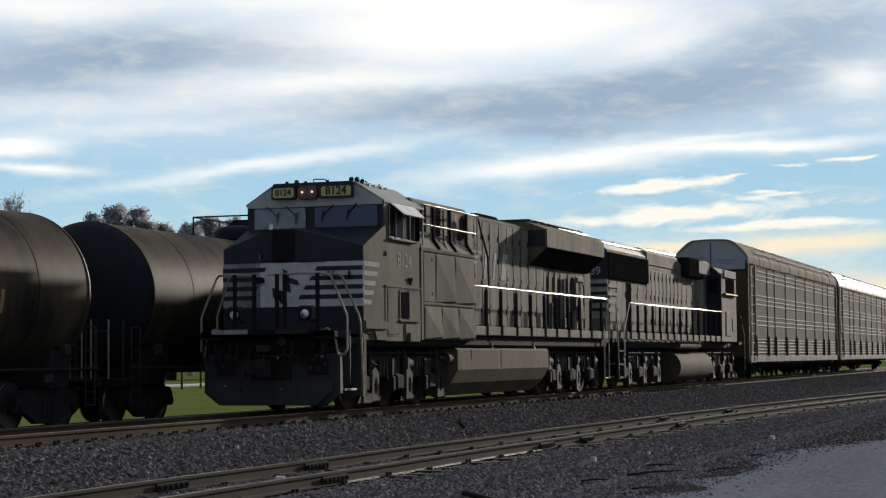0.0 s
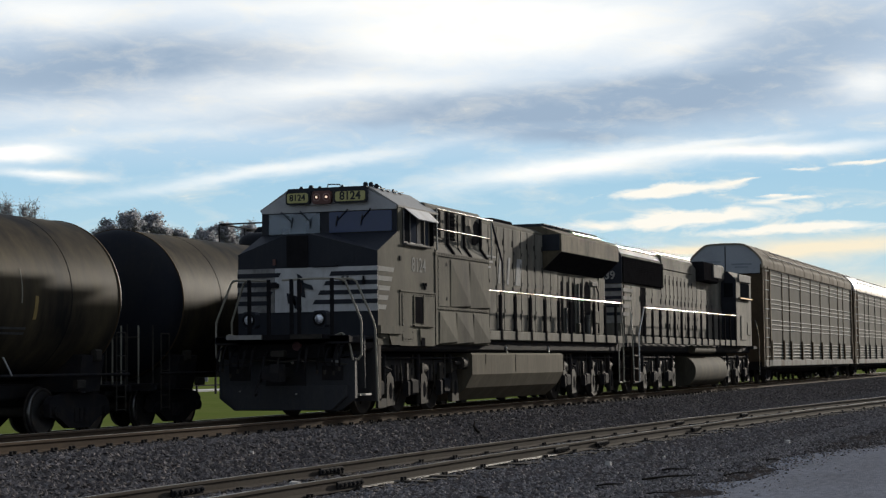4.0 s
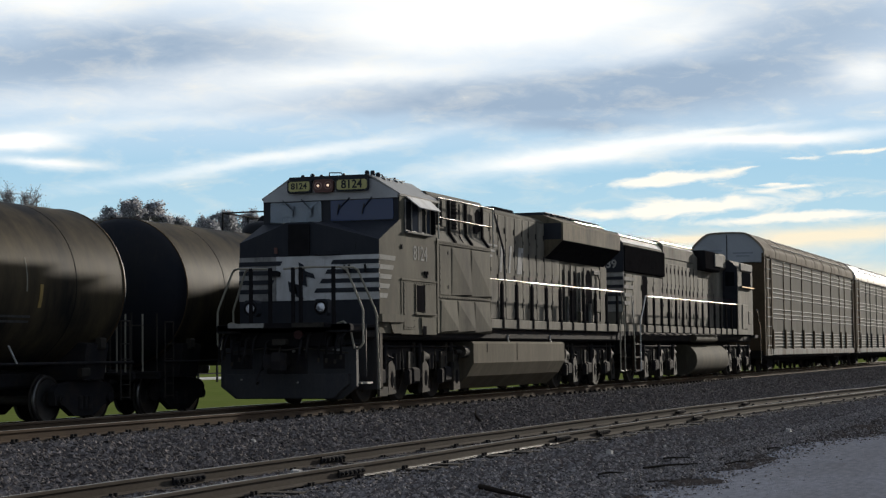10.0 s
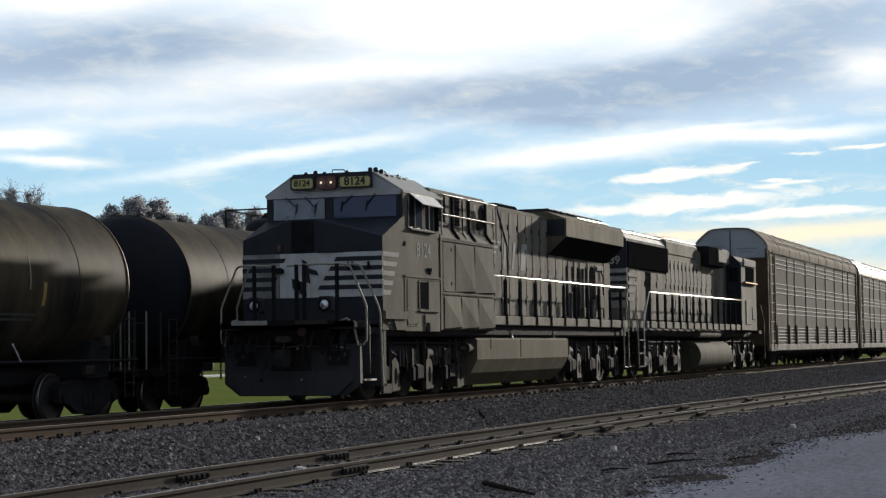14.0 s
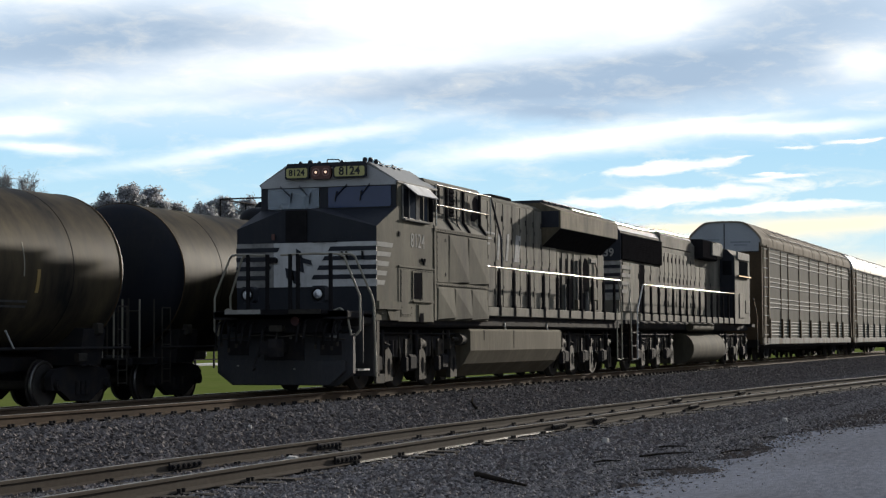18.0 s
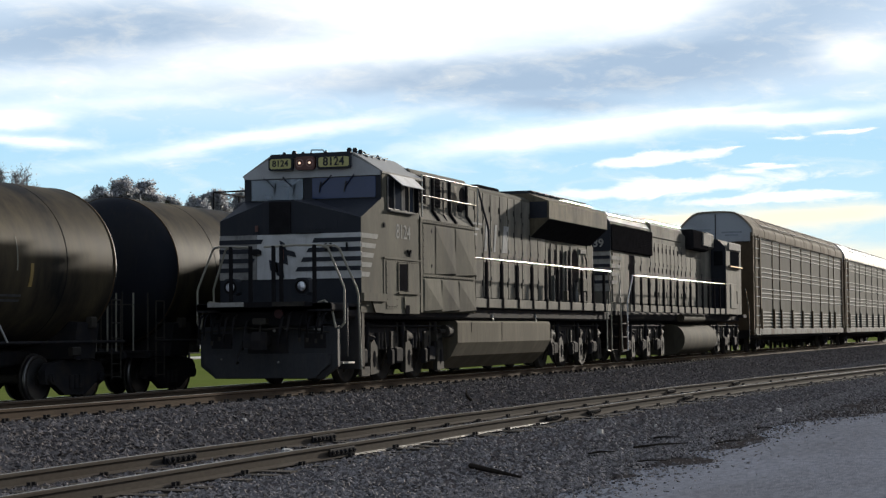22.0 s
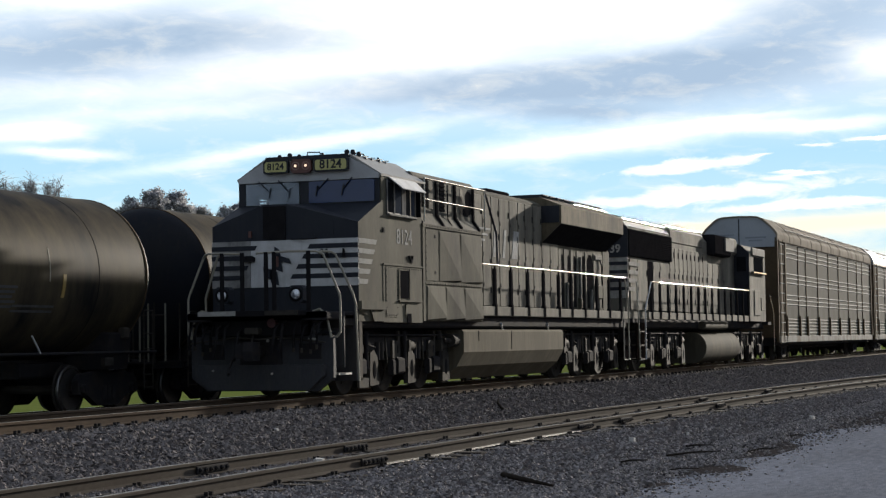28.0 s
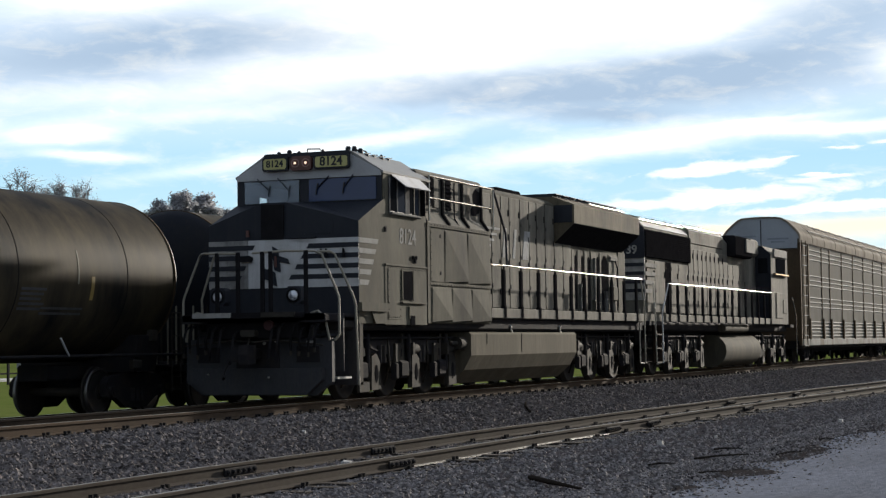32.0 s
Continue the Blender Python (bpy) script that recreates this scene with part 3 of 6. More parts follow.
# ---- sky backdrop with clouds ----
def build_sky():
    """A piece of sky 3 km off: azimuth and elevation in degrees steer the cloud streaks; it drifts slowly."""
    m = M()
    az, el = [-4 + 2 * i for i in range(30)], [-1.2 + 1.0 * i for i in range(26)]
    R = 3000.0
    v = [(R * math.cos(radians(a)) * math.cos(radians(e)), R * math.sin(radians(a)) * math.cos(radians(e)), R * math.sin(radians(e))) for a in az for e in el]
    n = len(el)
    m.add(v, [(i * n + j, i * n + j + 1, (i + 1) * n + j + 1, (i + 1) * n + j) for i in range(len(az) - 1) for j in range(n - 1)], True)
    mat = bpy.data.materials.new("cloudy_sky")
    mat.use_nodes = True
    nt = tree_of(mat)
    L = nt.links
    co = nt.nodes.new("ShaderNodeTexCoord")
    sp = nt.nodes.new("ShaderNodeSeparateXYZ")
    L.new(co.outputs["Object"], sp.inputs[0])
    X, Y, Z = sp.outputs
    U = calc(nt, "MULTIPLY_ADD", calc(nt, "ARCTAN2", Y, X), -180 / math.pi, 19.41)       # degrees to the right of the view's middle
    V = calc(nt, "MULTIPLY_ADD", calc(nt, "ARCSINE", calc(nt, "DIVIDE", Z, R)), 180 / math.pi, -3.42)   # degrees above it
    cv = nt.nodes.new("ShaderNodeCombineXYZ")
    L.new(U, cv.inputs[0])
    L.new(calc(nt, "MULTIPLY", V, 3.2), cv.inputs[1])
    wob = node(nt, "ShaderNodeTexNoise", Scale=0.16, Detail=5.0, Roughness=0.55)
    fine = node(nt, "ShaderNodeTexNoise", Scale=0.55, Detail=7.0, Roughness=0.62, Distortion=0.4)
    wob.noise_dimensions = fine.noise_dimensions = "3D"
    L.new(cv.outputs[0], wob.inputs["Vector"])
    L.new(cv.outputs[0], fine.inputs["Vector"])
    ws = nt.nodes.new("ShaderNodeSeparateColor")
    L.new(wob.outputs["Color"], ws.inputs[0])
    fs = nt.nodes.new("ShaderNodeSeparateColor")
    L.new(fine.outputs["Color"], fs.inputs[0])
    U2 = calc(nt, "ADD", U, calc(nt, "MULTIPLY_ADD", ws.outputs[0], 2.0, -1.0))
    V2 = calc(nt, "ADD", V, calc(nt, "ADD", calc(nt, "MULTIPLY_ADD", ws.outputs[1], 0.6, -0.3), calc(nt, "MULTIPLY_ADD", fs.outputs[1], 0.34, -0.17)))

    def streaks(rows):
        """Sum of soft streaks: u, v, half length, half width, slope in degrees, weight."""
        total = None
        for u, v, a, b, s, w in rows:
            c, k = math.cos(radians(s)), math.sin(radians(s))
            du, dv = calc(nt, "SUBTRACT", U2, u), calc(nt, "SUBTRACT", V2, v)
            p = calc(nt, "DIVIDE", calc(nt, "ADD", calc(nt, "MULTIPLY", du, c), calc(nt, "MULTIPLY", dv, k)), a)
            q = calc(nt, "DIVIDE", calc(nt, "SUBTRACT", calc(nt, "MULTIPLY", dv, c), calc(nt, "MULTIPLY", du, k)), b)
            g = calc(nt, "EXPONENT", calc(nt, "MULTIPLY", calc(nt, "ADD", calc(nt, "MULTIPLY", p, p), calc(nt, "MULTIPLY", q, q)), -1.0))
            g = calc(nt, "MULTIPLY", g, w)
            total = g if total is None else calc(nt, "ADD", total, g)
        return total

    white = streaks([(-12.4, 7.4, 2.9, 0.6, 0, 0.8), (1.3, 6.89, 6.2, 1.0, 2, 1.3), (-4.42, 7.75, 5.81, 0.35, 0, 0.6), (-3.91, 5.23, 4.75, 0.42, 1, 0.75), (7.06, 6.29, 2.11, 0.39, 16, 0.4), (-9.86, 4.41, 7.4, 0.39, 2, 0.35)])
    white2 = streaks([(-5.68, 2.64, 4.93, 0.21, 8.6, 0.75), (-13.1, 3.07, 1.5, 0.26, 4, 1.3), (-12.5, 2.44, 1.58, 0.14, -2, 0.9), (4.6, 2.75, 4.6, 0.42, 5, 0.42), (10.2, 3.05, 3.4, 0.19, 1, 0.95), (8.5, 3.35, 2.5, 0.10, 4, 0.4), (2.97, 2.6, 4.05, 0.39, 8, 0.6), (12.79, 4.96, 1.06, 0.46, 0, 0.8), (-8.99, 3.81, 7.4, 0.25, 4, 0.3)])
    puffs = streaks([(6.64, 1.83, 1.94, 0.19, 3, 1.3), (12.7, 2.60, 1.2, 0.08, 2, 0.85), (10.6, 2.40, 0.8, 0.07, 4, 0.7), (9.0, 2.10, 0.6, 0.06, 9, 0.65), (9.7, 1.62, 0.5, 0.05, 3, 0.9), (7.06, 0.99, 3.52, 0.26, 3, 1.2), (10.58, 0.6, 2.99, 0.16, 2, 1.1), (10.09, 1.53, 1.06, 0.09, 5, 0.9)])
    low = streaks([(11.58, -0.06, 2.82, 0.28, 4, 1.1), (7.3, 0.0, 1.58, 0.14, 2, 0.7), (1.53, -0.34, 8.8, 0.39, 3, 0.5), (11.89, -1.53, 5.99, 0.6, 0, 0.8)])
    grey = streaks([(-13.11, 5.41, 5.6, 0.95, 0, 1.1), (-8.6, 6.2, 4.8, 0.75, -4, 1.0), (-4.8, 6.4, 2.8, 0.4, -3, 0.65), (0.87, 4.47, 5.81, 0.63, -1, 1.0), (7.56, 4.71, 5.81, 0.92, 3, 0.95), (3.34, 3.64, 2.82, 0.25, -2, 0.7), (11.2, 6.5, 3.9, 1.25, 5, 1.0), (5.2, 5.15, 4.0, 0.4, 4, 0.5), (-3.38, 4.18, 3.87, 0.35, 0, 0.5)])
    veil = calc(nt, "MULTIPLY_ADD", V, 0.42, -0.95, clamp=True)           # the sheet of cloud over the upper sky
    ripple = calc(nt, "MULTIPLY_ADD", fs.outputs[0], 1.7, -0.85)
    ramp = nt.nodes.new("ShaderNodeValToRGB")
    for i, (p, c) in enumerate(((0.0, (0.74, 0.78, 0.72)), (0.30, (0.47, 0.69, 0.80)), (0.55, (0.36, 0.60, 0.79)), (0.8, (0.30, 0.52, 0.78)), (1.0, (0.34, 0.50, 0.70)))):
        e = ramp.color_ramp.elements[i] if i < 2 else ramp.color_ramp.elements.new(p)
        e.position, e.color = p, (*c, 1)
    L.new(calc(nt, "MULTIPLY_ADD", V, 0.09, 0.28, clamp=True), ramp.inputs[0])
    col = blend(nt, calc(nt, "MULTIPLY", veil, 0.7), ramp.outputs[0], (0.78, 0.86, 0.94))
    col = blend(nt, calc(nt, "MULTIPLY_ADD", grey, 0.82, calc(nt, "MULTIPLY", ripple, 0.07), clamp=True), col, (0.345, 0.452, 0.588))
    soft = calc(nt, "ADD", calc(nt, "ADD", white, white2), calc(nt, "MULTIPLY", ripple, 0.3), clamp=True)
    col = blend(nt, soft, col, (1.05, 1.05, 1.02))
    pf = calc(nt, "MULTIPLY_ADD", calc(nt, "ADD", puffs, ripple), 1.8, -0.5, clamp=True)
    col = blend(nt, pf, col, (1.0, 0.97, 0.88))
    col = blend(nt, calc(nt, "ADD", low, calc(nt, "MULTIPLY", ripple, 0.5), clamp=True), col, (0.96, 0.86, 0.66))
    em = node(nt, "ShaderNodeEmission", Strength=1.0)
    L.new(col, em.inputs[0])
    out = nt.nodes.new("ShaderNodeOutputMaterial")
    L.new(em.outputs[0], out.inputs[0])
    return tagged(part("backdrop", m, mat), "blue sky with white and grey streaked clouds", "sky", kind="structure")


sky_backdrop = build_sky()


# ---- running gear ----
ROLLERS = []       # (wheelset, radius, which train)


def wheelset(x, yc, r, o, parent, train, name="wheelset"):
    """An axle with two flanged wheels, turning in its thing."""
    m = M()
    for s in (-1, 1):
        prof = [(-0.07, 0.13), (-0.07, r - 0.14), (-0.05, r - 0.11), (-0.065, r - 0.05), (-0.065, r + 0.028), (-0.035, r + 0.028), (-0.028, r), (0.065, r - 0.008), (0.065, r - 0.06), (0.03, r - 0.10), (0.02, 0.17), (0.075, 0.13), (0.075, 0.09)]
        m.lathe((0, 0.7525 * s, 0), [(d * s, q) for d, q in prof], 28, "y")
    m.rod((0, -1.0, 0), (0, 1.0, 0), 0.085, 12)
    ob = part(name, m, WHEEL_STEEL, parent)
    for s in (-1, 1) if train == "tank" else ():
        t = M()
        t.lathe((0, 0.7525 * s, 0), [(d * s, q) for d, q in ((-0.024, r - 0.02), (-0.024, r + 0.003), (0.058, r - 0.004), (0.058, r - 0.02))], 28, "y")
        part("tread", t, TREAD_STEEL, ob, "polished wheel tread")
    ob.location = (x - o[0], yc - o[1], r - o[2])
    ROLLERS.append((ob, r, train, ob.location.copy()))
    return ob


def sideframe_freight(o, xc, y, half):
    """The cast three-piece side frame of a freight truck, with window, springs and journals."""
    m = M(o)
    q = [(xc - half - 0.19, 0.62), (xc - half - 0.15, 0.36), (xc - half + 0.16, 0.34), (xc - 0.36, 0.14), (xc + 0.36, 0.14), (xc + half - 0.16, 0.34), (xc + half + 0.15, 0.36),
         (xc + half + 0.19, 0.62), (xc + half + 0.05, 0.74), (xc + 0.42, 0.80), (xc - 0.42, 0.80), (xc - half - 0.05, 0.74)]
    m.along_y(q, y - 0.07, y + 0.07)
    s = -1 if y < o[1] else 1
    for d in (-half, half):
        m.rod((xc + d, y, 0.46), (xc + d, y + 0.14 * s, 0.46), 0.105, 10)
        m.rod((xc + d, y + 0.13 * s, 0.46), (xc + d, y + 0.16 * s, 0.46), 0.06, 8)
    for d in (-0.17, 0, 0.17):
        m.rod((xc + d, y + 0.075 * s, 0.26), (xc + d, y + 0.075 * s, 0.52), 0.06, 8)
    return m


def freight_truck(o, xc, yc, parent, train, half=0.89, r=0.457):
    m = M(o)
    m.box(xc - 0.2, xc + 0.2, yc - 1.05, yc + 1.05, 0.42, 0.72, 0.05)
    m.rod((xc, yc, 0.66), (xc, yc, 0.92), 0.22, 12)
    truck = part("truck", m, DARK_IRON, parent)
    for s in (-1, 1):
        part("side_frame", sideframe_freight(o, xc, yc + 1.0 * s, half), DARK_IRON, truck)
    for d in (-half, half):
        wheelset(xc + d, yc, r, o, parent, train)
    for d in (-1, 1):
        b = M(o)
        b.box(xc + d * (half - 0.52) - 0.05, xc + d * (half - 0.52) + 0.05, yc - 0.95, yc + 0.95, 0.34, 0.46)
        part("brake_beam", b, DARK_IRON, truck)
    return truck


def loco_truck(o, axles, yc, parent, train, r=0.533, grime=TRUCK_GREY):
    """Three-axle locomotive truck: box frame, pedestals with slotted plates, journal covers, brake cylinders, springs."""
    a, c, b = axles
    m = M(o)
    for s in (-1, 1):
        y = yc + 1.02 * s
        q = [(a - 0.95, 0.62), (a - 0.95, 0.98), (a - 0.55, 1.10), (b + 0.55, 1.10), (b + 0.95, 0.98), (b + 0.95, 0.62), (b + 0.35, 0.62), (b + 0.3, 0.78), (c + 0.5, 0.84), (c - 0.5, 0.84), (a - 0.3, 0.78), (a - 0.35, 0.62)]
        m.along_y(q, y - 0.09, y + 0.09)
    m.box(c - 0.55, c + 0.55, yc - 1.1, yc + 1.1, 0.66, 1.05, 0.06)
    truck = part("truck", m, DARK_IRON, parent, "grimy dark three-axle truck frame")
    for s in (-1, 1):
        y = yc + 1.13 * s
        for k, x in enumerate(axles):
            g = M(o)
            g.along_y([(x + 0.42, 0.16), (x + 0.86, 0.18), (x + 0.80, 0.72), (x + 0.62, 0.86), (x + 0.44, 0.80)], y - 0.05, y + 0.05)
            ped = part("pedestal", g, grime, truck)
            g = M(o)
            ring = [(x + 0.64 + 0.075 * math.cos(k6 * 0.785), 0.47 + 0.17 * math.sin(k6 * 0.785)) for k6 in range(8)]
            g.along_y(ring, y + 0.052 * s - 0.004, y + 0.052 * s + 0.004)
            part("slot", g, GRILLE_BLACK, ped, "dark oval slot")
            g = M(o)
            g.box(x - 0.34, x + 0.06, y - 0.03, y + 0.03, 0.66, 1.04, 0.02)
            g.box(x - 0.06, x + 0.02, y + 0.02 * s - 0.02, y + 0.02 * s + 0.02, 1.0, 1.22)
            pl8 = part("frame_plate", g, grime, truck)
            g = M(o)
            g.box(x - 0.09, x - 0.05, y + 0.033 * s - 0.003, y + 0.033 * s + 0.003, 0.78, 0.93)
            part("slot", g, GRILLE_BLACK, pl8, "dark narrow slot")
            j = M(o)
            j.box(x - 0.17, x + 0.17, y - 0.09, y + 0.02, 0.36, 0.70, 0.05)
            j.rod((x, y - 0.05 * s, 0.54), (x, y + 0.05 * s, 0.54), 0.11, 12)
            part("journal_box", j, DARK_IRON, truck)
        for x in (a - 0.55, c + 0.35, b + 0.2):
            k = M(o)
            k.rod((x, y + 0.02 * s, 0.92), (x + 0.34, y + 0.02 * s, 0.92), 0.10, 12)
            k.rod((x + 0.34, y + 0.02 * s, 0.92), (x + 0.55, y + 0.02 * s, 0.90), 0.035, 8)
            k.box(x - 0.04, x + 0.05, y - 0.13, y + 0.13, 0.8, 1.04)
            part("brake_cylinder", k, grime, truck)
        for x in (a + 1.0, c + 1.0):
            for d in (-0.1, 0.1):
                sp = M(o)
                sp.rod((x + d, y - 0.02 * s, 0.66), (x + d, y - 0.02 * s, 1.0), 0.075, 8)
                part("spring", sp, DARK_IRON, truck)
        for x in axles:
            d = M(o)
            d.rod((x + 0.30, y + 0.03 * s, 0.50), (x + 0.22, y + 0.05 * s, 1.18), 0.045, 8)
            d.rod((x + 0.22, y + 0.05 * s, 0.95), (x + 0.22, y + 0.05 * s, 1.22), 0.062, 8)
            part("damper", d, DARK_IRON, truck)
            d = M(o)
            d.pipe([(x - 0.62, y - 0.02 * s, 1.10), (x - 0.58, y, 0.62), (x - 0.50, y - 0.15 * s, 0.24)], 0.022)
            part("sand_pipe", d, grime, truck)
            d = M(o)
            d.box(x - 0.62, x - 0.50, y - 0.16, y - 0.04, 0.34, 0.66, 0.03)
            part("brake_shoe", d, DARK_IRON, truck)
        pp = M(o)
        pp.pipe([(a - 0.9, y + 0.05 * s, 1.14), (b + 0.8, y + 0.05 * s, 1.14)], 0.022)
        pp.pipe([(a + 0.2, y + 0.05 * s, 1.14), (a + 0.3, y + 0.08 * s, 0.95), (a + 0.6, y + 0.08 * s, 0.9)], 0.02)
        part("brake_pipe", pp, DARK_IRON, truck)
    for x in axles:
        wheelset(x, yc, r, o, parent, train)
    return truck


def coupler(o, x0, x1, yc, parent):
    """Knuckle coupler between x0 (head) and x1 (shank's root)."""
    m = M(o)
    s = 1 if x1 > x0 else -1
    m.box(min(x0 + 0.25 * s, x1), max(x0 + 0.25 * s, x1), yc - 0.09, yc + 0.09, 0.76, 0.98, 0.03)
    m.along_y([(x0 + 0.30 * s, 0.70), (x0, 0.70), (x0 - 0.03 * s, 0.87), (x0, 1.04), (x0 + 0.30 * s, 1.04)][::s], yc - 0.2, yc - 0.02)
    m.along_y([(x0 + 0.30 * s, 0.74), (x0 + 0.08 * s, 0.74), (x0 + 0.08 * s, 1.0), (x0 + 0.30 * s, 1.0)][::s], yc + 0.0, yc + 0.2)
    part("coupler", m, DARK_IRON, parent)
    h = M(o)
    h.pipe([(x0 + 0.35 * s, yc + 0.35, 0.78), (x0 + 0.15 * s, yc + 0.36, 0.55), (x0 + 0.02 * s, yc + 0.3, 0.45), (x0 - 0.1 * s, yc + 0.2, 0.5)], 0.024, 8)
    part("air_hose", h, DARK_IRON, parent, "black rubber air hose")


# ---- leading locomotive ----
def lead_loco():
    o = (42.4, YC, 0.0)
    L = thing("locomotive", o, "black diesel locomotive with white striped nose, number 8124, headlights dim", "locomotive", "locomotives of the train")
    n = YC - 1.52         # near side sheet
    # frame
    m = M(o)
    m.box(32.9, 53.0, YC - 1.42, YC + 1.42, 1.28, 1.56, 0.05)
    m.box(33.6, 52.6, YC - 0.5, YC + 0.5, 0.95, 1.3, 0.05)
    m.box(32.3, 33.6, YC - 1.42, YC + 1.42, 1.42, 1.58, 0.03)
    part("frame", m, DARK_IRON, L)
    for s in (-1, 1):
        m = M(o)
        m.box(40.42, 52.75, min(YC + 1.40 * s, YC + 1.54 * s), max(YC + 1.40 * s, YC + 1.54 * s), 1.55, 1.77, 0.015)
        part("walkway_sill", m, LOCO_FADED, L, "dusty walkway edge")
    # nose
    q = {}
    for s in (-1, 1):
        for k, (x, y, z) in {"fb": (33.53, 1.52, 1.58), "ft": (33.53, 1.52, 3.25), "fc": (33.54, 0.0, 3.64), "bt": (34.66, 1.52, 3.71), "bc": (34.66, 0.0, 3.71), "bb": (34.66, 1.52, 1.40), "fl": (33.53, 1.52, 1.70)}.items():
            q[k, s] = (x, YC + y * s, z)
    q["fc", 1], q["fc", -1] = (33.54, YC + 0.44, 3.64), (33.54, YC - 0.04, 3.64)
    q["bc", 1], q["bc", -1] = (34.66, YC + 0.44, 3.71), (34.66, YC - 0.04, 3.71)
    m = M(o)
    m.add([q["fb", -1], q["fb", 1], q["ft", 1], q["fc", 1], q["fc", -1], q["ft", -1]], [(0, 5, 4, 3, 2, 1)])
    m.add([q["ft", -1], q["fc", -1], q["bc", -1], q["bt", -1], q["ft", 1], q["fc", 1], q["bc", 1], q["bt", 1]], [(0, 3, 2, 1), (4, 5, 6, 7), (1, 2, 6, 5)])
    nose = part("nose", m, NOSE_BLACK, L, "black sloped nose")
    m = M(o)
    for s in (-1, 1):
        m.add([q["fb", s], q["ft", s], q["bt", s], q["bb", s]], [(0, 1, 2, 3)[::s]])
    m.box(33.55, 34.64, YC - 1.50, YC + 1.50, 1.40, 1.6)
    part("nose_side", m, LOCO_BLACK, L, "dusty black nose side sheets")
    d = M(o)
    d.box(33.498, 33.535, YC - 0.03, YC + 0.43, 2.96, 3.60, 0.01)

    nd = part("nose_door", d, GRILLE_BLACK, L, "matte black nose door")
    h = M(o)
    h.box(33.46, 33.5, YC + 0.10, YC + 0.14, 2.45, 2.65)
    part("latch", h, RED_BROWN, nd)
    h = M(o)
    h.box(33.46, 33.49, YC + 0.66, YC + 0.72, 3.02, 3.14)
    part("latch", h, RED_BROWN, nd)
    g = M(o)
    g.box(33.523, 33.535, YC - 1.02, YC - 0.36, 3.04, 3.24)
    part("nose_hatch", g, NOSE_BLACK, nose)
    g = M(o)
    g.pipe([(33.52, YC - 0.16, 2.98), (33.45, YC - 0.18, 2.96), (33.45, YC - 0.66, 2.96), (33.52, YC - 0.68, 2.98)], 0.013)
    part("grab_iron", g, GRILLE_BLACK, nose)
    for y in (-0.80, -0.90, -1.24):
        g = M(o)
        g.rod((33.47, YC + y, 2.60), (33.47, YC + y, 2.76), 0.022, 7)
        g.rod((33.47, YC + y, 2.70), (33.52, YC + y, 2.70), 0.014, 6)
        part("hose_hook", g, GRILLE_BLACK, nose)
    g = M(o)
    g.box(33.44, 33.5, YC + 0.60, YC + 0.84, 2.56, 2.66, 0.02)
    part("step_light", g, GRILLE_BLACK, nose)
    # white field on the front with black bars, and its emblem
    zt = 2.955
    m = M(o)
    m.box(33.512, 33.528, YC - 1.52, YC + 0.70, 2.07, zt)
    part("stripe_field", m, WHITE, nose, "white band across the nose")
    m = M(o)
    m.box(33.512, 33.528, YC + 0.712, YC + 1.52, 2.07, zt)
    part("stripe_field", m, surface("grimy_white_paint", (0.26, 0.25, 0.235), 0.6, other=(0.10, 0.095, 0.09), amount=0.8, scale=2.5, grain=0.3, streak=0.6, streak_col=(0.05, 0.045, 0.04)), nose, "grimy end of the white band")
    for i in range(4):
        z = 2.865 - 0.186 * i
        for y0, y1 in ((-1.525, -0.54 + 0.12 * i), (0.56 + 0.09 * i, 1.525)):
            m = M(o)
            k = 0.05 if y0 < 0 else -0.05
            q2 = [(y0, z - 0.088), (y1 + (k if y0 < 0 else 0), z - 0.088), (y1, z), (y0, z)] if y0 < 0 else [(y0 - k, z - 0.088), (y1, z - 0.088), (y1, z), (y0, z)]
            m.along_x([(YC + y, zz) for y, zz in q2], 33.504, 33.514)
            part("stripe", m, NOSE_BLACK, nose, "black nose stripe")
    emblem = M(o)
    for a, b, c, e in ((0.02, 0.16, 2.35, 2.70), (0.05, 0.17, 2.62, 2.84), (0.22, 0.40, 2.20, 2.46), (-0.16, 0.04, 2.50, 2.66), (0.10, 0.26, 2.10, 2.42)):
        emblem.along_x([(YC + a, c), (YC + b, c + 0.05), (YC + b + 0.03, e), (YC + a + 0.04, e - 0.06)], 33.482, 33.496)
    part("emblem", emblem, NOSE_BLACK, nose, "plain black emblem shape")
    for i in range(5):
        z = zt - 0.004 - 0.19 * i
        m = M(o)
        m.along_y([(33.54, z - 0.095), (34.36 - 0.11 * i, z - 0.095), (34.42 - 0.11 * i, z), (33.54, z)], n - 0.006, n + 0.002)
        part("stripe", m, SIDE_STRIPE, L, "dusty white side stripe")
    # cab shell
    m = M(o)
    m.along_x([(YC + y, z) for y, z in ((-1.52, 1.40), (-1.47, 1.40), (-1.47, 4.16), (-0.84, 4.55), (0.84, 4.55), (1.47, 4.16), (1.52, 4.20), (0.86, 4.60), (-0.86, 4.60), (-1.52, 4.20))], 34.66, 36.78)
    cab = part("cab", m, LOCO_BLACK, L, "dusty black cab")
    f0, f1 = YC + 1.47, YC + 1.52                                      # far wall round its open window
    for x0, x1, z0, z1 in ((34.66, 36.78, 1.40, 3.775), (34.66, 36.78, 3.925, 4.18), (34.66, 35.50, 3.775, 3.925), (35.90, 36.78, 3.775, 3.925)):
        m = M(o)
        m.box(x0, x1, f0, f1, z0, z1)
        part("cab_wall", m, LOCO_BLACK, cab)
    m = M(o)
